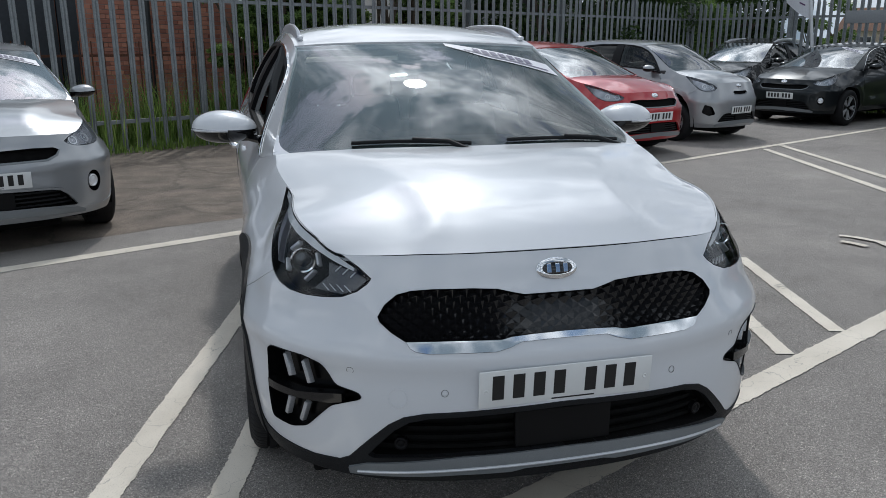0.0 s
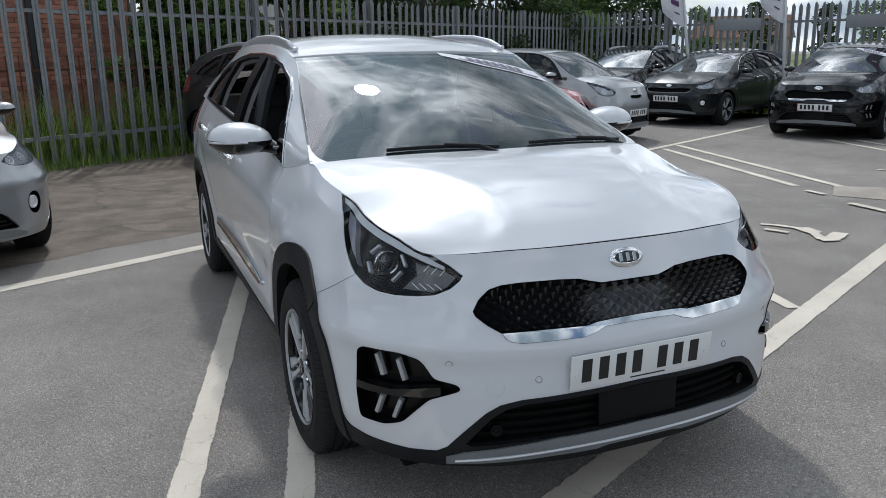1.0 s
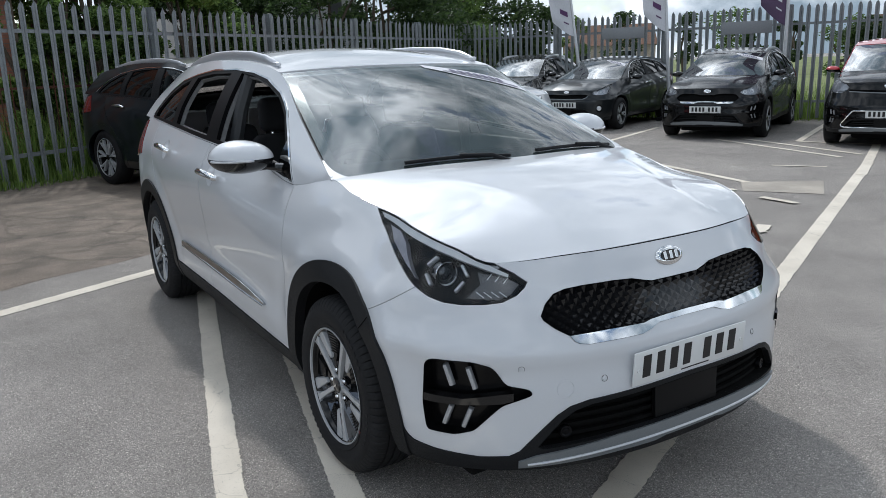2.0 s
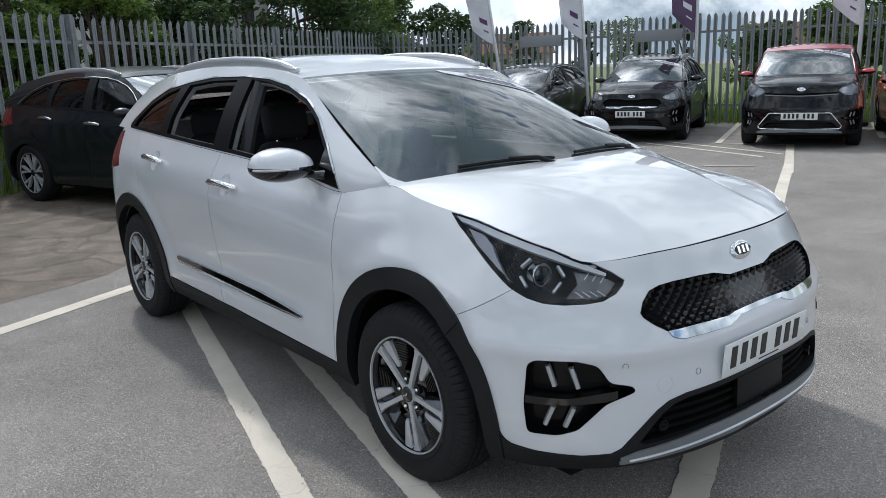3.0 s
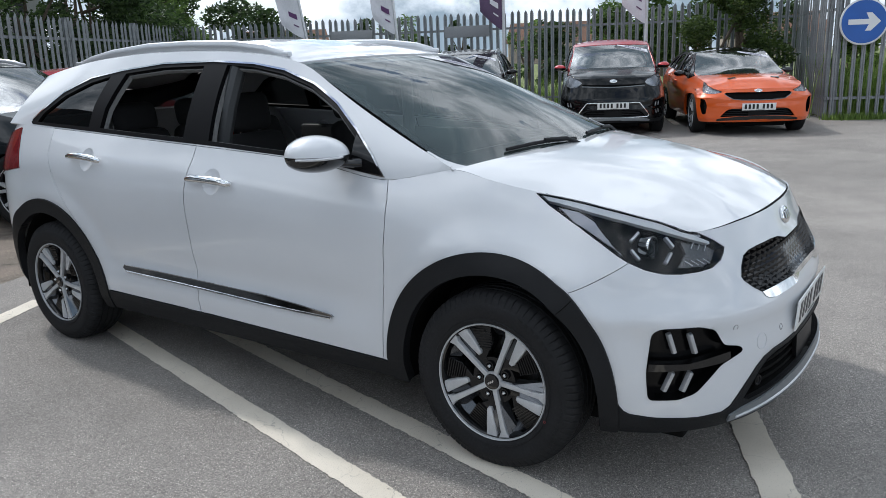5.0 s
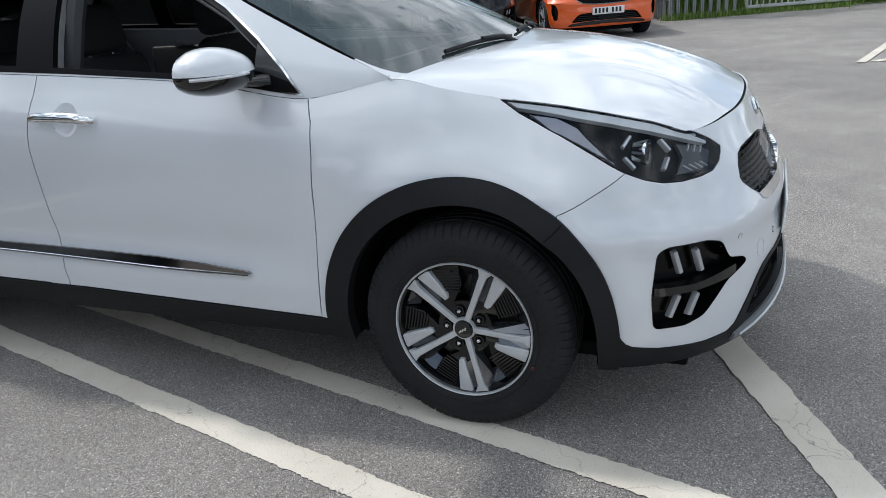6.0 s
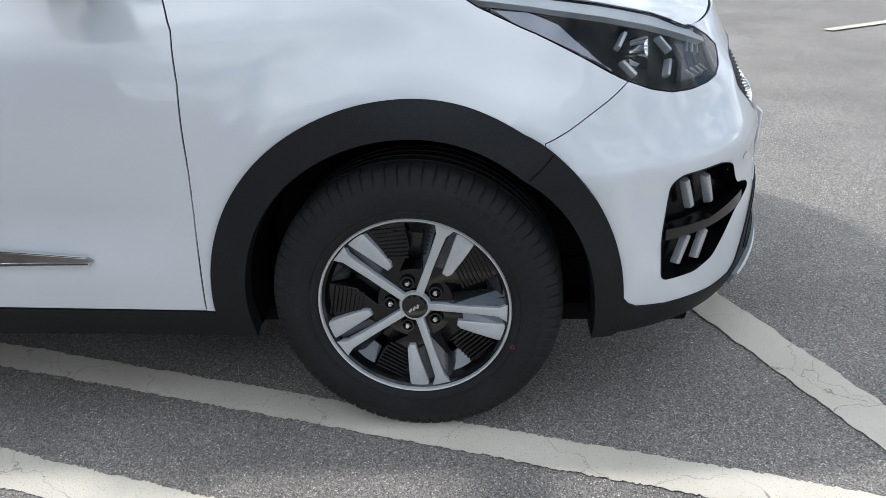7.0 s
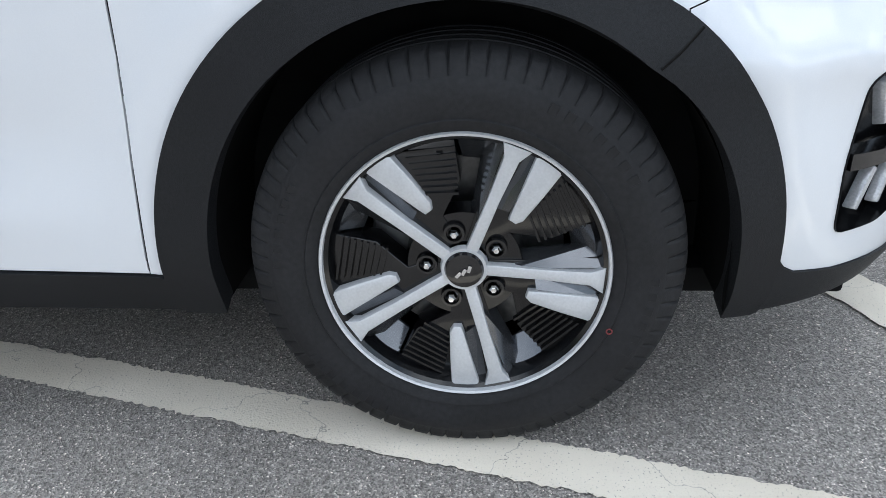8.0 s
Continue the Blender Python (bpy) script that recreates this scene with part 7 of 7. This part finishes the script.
# rusty railings behind the weeds
RUST = mat("rusty_iron", (0.11, 0.045, 0.025), 0.85, grain=0.3, scale=60, stain=0.3, stain_scale=4)
rail = tagged(new("iron_railing"), "low rusty iron railing among the weeds", "railing")
ox, oy = behind(4.0, 0.9)
rail.matrix_basis = pose(ox, oy, 0, 0, 0, math.degrees(math.atan2(FD.y, FD.x)))
for i in range(46):
    bm = bmesh.new()
    tube(bm, [(i * 0.17, 0, 0), (i * 0.17, 0, 1.45)], 0.009, 6)
    part("bar", bm, RUST, rail)
for z in (0.3, 1.25):
    bm = bmesh.new()
    box(bm, (3.9, 0, z), (7.9, 0.012, 0.035))
    part("cross_rail", bm, RUST, rail)
bm = bmesh.new()
x, y = behind(11.4, 1.0)
box(bm, (0, 0, 1.05), (0.62, 0.05, 0.36), 0.01)
o = tagged(link("board", bm, FRAMEWHITE), "white board among shrubs behind the fence", "board")
o.matrix_basis = pose(x, y, 0, 0, 0, 29.5)
bm = bmesh.new()
tube(bm, [(-0.2, 0, -1.05), (-0.2, 0, 0)], 0.02, 6)
p_ = part("board_post", bm, RUST, o)
p_.location = (0, 0, 1.05)

# playing field with houses and far trees
FIELD = mat("field_grass", (0.16, 0.19, 0.06), 0.95, grain=0.25, scale=8, stain=0.25, stain_scale=0.25, bump=0.8, bump_scale=30)
bm = bmesh.new()
A, B = SA + SN * 0.25 - SD * 40, SA + SD * 14.6 + SN * 0.25
Q = [A, B, Vector((13.6, 1.05)), Vector((14.15, -0.2)), Vector((15.7, -3.7)), Vector((22, -12)), Vector((160, -20)), Vector((160, 160)), Vector((-10, 160))]
bm.faces.new([bm.verts.new((q.x, q.y, 0.006)) for q in Q])
tagged(link("field", bm, FIELD, smooth=0), "open grass field beyond the side fence", "ground", kind="structure")
BRICKHOUSE = mat("far_brick", (0.40, 0.33, 0.28), 0.9, grain=0.15, scale=6, stain=0.2)
for i, (x, y, t, w) in enumerate(((64, 74, -48, 11), (88, 50, -60, 12), (100, 26, -70, 12))):
    building("house", (x, y), t, (w, 8, 2.7), BRICKHOUSE, "distant brick bungalow with a tiled roof", windows=((2.5, 1.5, 1.8, 1.2), (w - 3, 1.5, 1.8, 1.2)), roof=2.6)
rng = random.Random(5)
for i in range(26):
    a = radians(26 + i * 2.8 + rng.uniform(-1, 1))
    d = rng.uniform(40, 90)
    if 0.45 < (i * 0.377) % 1 < 0.6:
        d = rng.uniform(26, 34)
    h = rng.uniform(2.6, 4.6) * (d / 60) ** 0.7
    make_tree("tree", -2 + d * math.sin(a), -2 + d * math.cos(a), h, h * rng.uniform(0.30, 0.45), (LEAFDARK, LEAF)[i % 3 == 0], "distant leafy tree across the field", 1500, 0.15 * d / 60, 100 + i, 0.15, 0.2)
# darker growth close behind the side fence
for i, (s, d, h, r, mt, n) in enumerate(((0.8, 1.6, 3.4, 1.4, LEAFDARK, 7000), (10.6, 2.4, 2.6, 1.3, LEAF, 7000), (12.2, 2.2, 2.9, 1.4, LEAF, 8000), (13.6, 2.6, 2.5, 1.2, LEAF, 6000), (9.2, 4.5, 2.0, 1.2, LEAFDARK, 4000))):
    x, y = behind(s, d, True)
    make_tree("shrub", x, y, h, r, mt, "dense green shrub behind the side fence", n, 0.07, 200 + i, 0.05, 0.1, "shrub")
make_tree("conifer", 14.75, 3.15, 3.6, 1.0, CONIFER, "dark conifer bush beside the return fence", 24000, 0.05, 300, 0.10, 0.06, "shrub", 6)
for x, y, h, r in ((15.6, 0.9, 1.9, 0.9), (15.7, -0.4, 1.7, 0.9), (16.3, -1.8, 2.0, 1.0), (17.4, -3.4, 2.2, 1.1)):
    make_tree("shrub", x, y, h, r, LEAFLIGHT, "light green shrub in the tall grass behind the gate", 6000, 0.06, int(400 + 10 * h), 0.04, 0.08, "shrub", 2)

# ---- signs, gate and flags ----
BOARD = mat("grey_sign_board", (0.30, 0.31, 0.32), 0.55, grain=0.05, stain=0.08)
for s, z in ((4.57, 1.97), (7.40, 1.965)):
    p = SA + SD * s - SN * 0.07
    bm = bmesh.new()
    box(bm, (0, 0, 0), (1.05, 0.012, 0.26), 0.004)
    o = tagged(link("notice_board", bm, BOARD), "plain grey sign board fixed to the fence", "sign", "boards on the side fence")
    o.matrix_basis = pose(p.x, p.y, z, 0, 0, math.degrees(math.atan2(SD.y, SD.x)))
FLAGWHITE = mat("white_flag_cloth", (0.72, 0.72, 0.75), 0.8, grain=0.05, stain=0.08, stain_scale=2)
FLAGPURPLE = mat("purple_flag_cloth", (0.11, 0.07, 0.13), 0.8, grain=0.06, stain=0.1, stain_scale=2)
FLAGINK = mat("purple_flag_print", (0.12, 0.05, 0.14), 0.8, grain=0.05, stain=0.05)
POLE = mat("grey_pole", (0.66, 0.67, 0.68), 0.45, metal=0.3, grain=0.06, stain=0.12)


def make_flag(x, y, cloth, ink, turn, label, z0=1.95, lean=0.0):
    """A feather flag on a pole with a dark foot."""
    root = tagged(new("feather_flag"), label, "flag", "feather flags along the fence")
    root.matrix_basis = pose(x, y, 0, 0, lean, turn)
    bm = bmesh.new()
    tube(bm, [(0, 0, 0.1), (0, 0, 1.6), (0, 0, 3.2), (0.02, 0, 3.9), (0.16, 0, 4.3), (0.4, 0, 4.5)], [0.042, 0.038, 0.028, 0.018, 0.012, 0.008], 8)
    part("pole", bm, POLE, root)
    bm = bmesh.new()
    box(bm, (0, 0, 0.06), (0.5, 0.5, 0.07), 0.02)
    box(bm, (0, 0, 0.2), (0.10, 0.10, 0.3), 0.02)
    part("foot", bm, PLASTIC, root, "black flag base")
    bm = grid(0, 1, 0, 1, 10, 40)

    def F(u, v):
        z = z0 + v * 2.8
        w = 0.60 - 0.10 * (1 - v) + (-0.25 * max(0, v - 0.8) / 0.2)
        return 0.02 + u * w, 0.05 * math.sin(u * 5 + v * 7) * u + 0.02 * math.sin(v * 23) * u, z + 0.42 * max(u, 0.0) ** 1.3 * (1 - v)
    part("cloth", shape(bm, F, 0.003, 0.0, 0.006), cloth, root)
    for k, (zz, ww, hh) in enumerate(((0.17, 0.36, 0.11), (0.50, 0.36, 0.11), (0.09, 0.22, 0.03), (0.8, 0.3, 0.1))):
        for sgn in (-1, 1):
            bm = grid(0.18, 0.18 + ww, zz - hh / 5, zz + hh / 5, 4, 2)
            o = part("print_bar", shape(bm, F, 0.008 * sgn), ink, root)
    return root


for s, d, cloth, ink, turn, lean in ((4.0, -0.85, FLAGWHITE, FLAGINK, 120, 8), (6.0, -0.7, FLAGWHITE, FLAGINK, 115, 4), (8.35, -0.75, FLAGPURPLE, FLAGWHITE, 118, 0), (11.45, -0.75, FLAGWHITE, FLAGINK, 118, 0)):
    x, y = behind(s, d, True)
    make_flag(x, y, cloth, ink, turn, "purple feather flag with pale print on a pole" if cloth is FLAGPURPLE else "white feather flag with dark print on a pole", lean=lean)
# gate
gate = tagged(new("gate"), "galvanised steel gate closed across the entrance", "gate")
gate.matrix_basis = pose(14.02, -0.31, 0, 0, 0, math.degrees(math.atan2(-0.92, 0.39)))
GATEPAINT = mat("pale_galvanised_gate", (0.42, 0.43, 0.43), 0.5, metal=0.3, grain=0.08, stain=0.15)
for c, s in (((0.03, 0, 1.15), (0.06, 0.06, 2.1)), ((3.9, 0, 1.15), (0.06, 0.06, 2.1)), ((1.96, 0, 0.13), (3.9, 0.05, 0.06)), ((1.96, 0, 1.5), (3.9, 0.05, 0.06)), ((1.96, 0, 2.15), (3.9, 0.05, 0.06))):
    bm = bmesh.new()
    box(bm, c, s, 0.006)
    part("gate_frame", bm, GATEPAINT, gate)
for i in range(32):
    bm = bmesh.new()
    box(bm, (0.12 + 0.12 * i, 0, 1.13), (0.022, 0.022, 2.0))
    part("gate_bar", bm, GATEPAINT, gate, smooth=0)
# round blue arrow sign
BLUE = mat("blue_sign", (0.012, 0.10, 0.42), 0.4, coat=0.3, stain=0.08, stain_scale=4)
SIGNWHITE = mat("white_sign_face", (0.75, 0.76, 0.76), 0.4, coat=0.3, stain=0.05)
sign = tagged(new("arrow_sign"), "round blue sign with a white arrow on the fence", "sign")
sign.matrix_basis = Matrix.Translation((13.56, 0.66, 1.76)) @ Matrix.Scale(1.33, 4) @ pose(0, 0, 0, 0, 0, math.degrees(math.atan2(-0.92, 0.39)))
bm = bmesh.new()
lathe(bm, [(0.0, 0.0), (0.0, 0.30), (0.012, 0.31), (0.02, 0.30), (0.02, 0.0)], 48, axis="z")
o = part("disc", bm, SIGNWHITE, sign, "white sign rim")
o.matrix_basis = pose(0, -0.10, 0, 90)
bm = bmesh.new()
lathe(bm, [(0.0, 0.0), (0.0, 0.285), (0.004, 0.285), (0.004, 0.0)], 48, axis="z")
o2 = part("face", bm, BLUE, sign)
o2.matrix_basis = pose(0, -0.121, 0, 90)
bm = bmesh.new()
prism(bm, [(-0.20, -0.035), (0.06, -0.035), (0.02, -0.12), (0.09, -0.12), (0.21, 0.0), (0.09, 0.12), (0.02, 0.12), (0.06, 0.035), (-0.20, 0.035)], -0.128, -0.124)
part("arrow", bm, SIGNWHITE, sign, "white arrow")
# pale concrete patch in the tarmac
CONCRETE = mat("worn_concrete", (0.38, 0.34, 0.29), 0.85, grain=0.15, scale=60, stain=0.25, stain_scale=2, bump=0.4, bump_scale=120)
bm = bmesh.new()
pp = [(5.67, 3.25), (6.4, 2.70), (5.62, 2.20), (5.20, 2.86)]
vs = [bm.verts.new((x, y, 0.005)) for x, y in pp]
bm.faces.new(vs)
tagged(link("concrete_patch", bm, CONCRETE, smooth=0), "pale concrete patch let into the asphalt", "paving")

# grit strewn on the asphalt
GRIT = mat("pale_grit", (0.34, 0.32, 0.29), 0.9, grain=0.3, scale=300, stain=0.2)
rng_ = np.random.default_rng(12)
n_ = 900
gp = np.column_stack([rng_.uniform(-3.4, 2.4, n_), rng_.uniform(-2.6, 3.0, n_)])
gp[:120] = np.array([-1.03, -0.08]) + rng_.normal(size=(120, 2)) * 0.035
gp[120:420] = np.array([[*behind(q, -0.35 - abs(w))] for q, w in zip(rng_.uniform(4, 13, 300), rng_.normal(size=300) * 0.5)])
gs = rng_.uniform(0.0012, 0.0035, n_)
gs[120:420] *= 2.6
V, F = [], []
for i in range(n_):
    o = len(V)
    for k in range(5):
        a_ = 2 * math.pi * k / 5 + i
        V.append((gp[i, 0] + gs[i] * math.cos(a_), gp[i, 1] + gs[i] * 0.8 * math.sin(a_), 0.0018))
    V.append((gp[i, 0], gp[i, 1], 0.0018 + gs[i] * 0.8))
    F += [(o + k, o + (k + 1) % 5, o + 5) for k in range(5)]
me = bpy.data.meshes.new("grit")
me.from_pydata(V, [], F)
me.materials.append(GRIT)
tagged(new("grit", me), "pale grit and small stones strewn on asphalt", "grit", kind="stuff")

# bricks of the wall that shows between the pales
BRICKPIECE = bpy.data.materials.new("brick_face")
BRICKPIECE.use_nodes = True
nt_ = BRICKPIECE.node_tree
oi_, rp_, nz_, sc_, mr_ = (nt_.nodes.new(k) for k in ("ShaderNodeObjectInfo", "ShaderNodeValToRGB", "ShaderNodeTexNoise", "ShaderNodeVectorMath", "ShaderNodeMapRange"))
rp_.color_ramp.elements[0].color, rp_.color_ramp.elements[1].color = (0.26, 0.105, 0.075, 1), (0.50, 0.225, 0.145, 1)
nz_.inputs["Scale"].default_value, nz_.inputs["Detail"].default_value = 60, 5
mr_.inputs["To Min"].default_value, mr_.inputs["To Max"].default_value = 0.7, 1.3
sc_.operation = "SCALE"
nt_.links.new(oi_.outputs["Random"], rp_.inputs["Fac"])
nt_.links.new(nz_.outputs["Fac"], mr_.inputs["Value"])
nt_.links.new(rp_.outputs["Color"], sc_.inputs[0])
nt_.links.new(mr_.outputs["Result"], sc_.inputs["Scale"])
nt_.links.new(sc_.outputs["Vector"], nt_.nodes["Principled BSDF"].inputs["Base Color"])
nt_.nodes["Principled BSDF"].inputs["Roughness"].default_value = 0.9
bm = bmesh.new()
box(bm, (0, 0, 0), (0.215, 0.016, 0.065), 0.003, 1)
BRICKMESH = bpy.data.meshes.new("brick")
bm.to_mesh(BRICKMESH)
bm.free()
BRICKMESH.materials.append(BRICKPIECE)
wall_ = [c for c in bw.children if c.name.startswith("wall")][0]
rng = random.Random(9)
for row in range(29):
    for col in range(10):
        x = 10.98 + 0.225 * col + (0.1125 if row % 2 else 0)
        o = new("brick", BRICKMESH)
        o.parent = wall_
        o.matrix_basis = pose(x, -0.004 + rng.uniform(-0.002, 0.002), 0.9375 + 0.075 * row, rng.uniform(-0.5, 0.5), rng.uniform(-0.4, 0.4), 0)
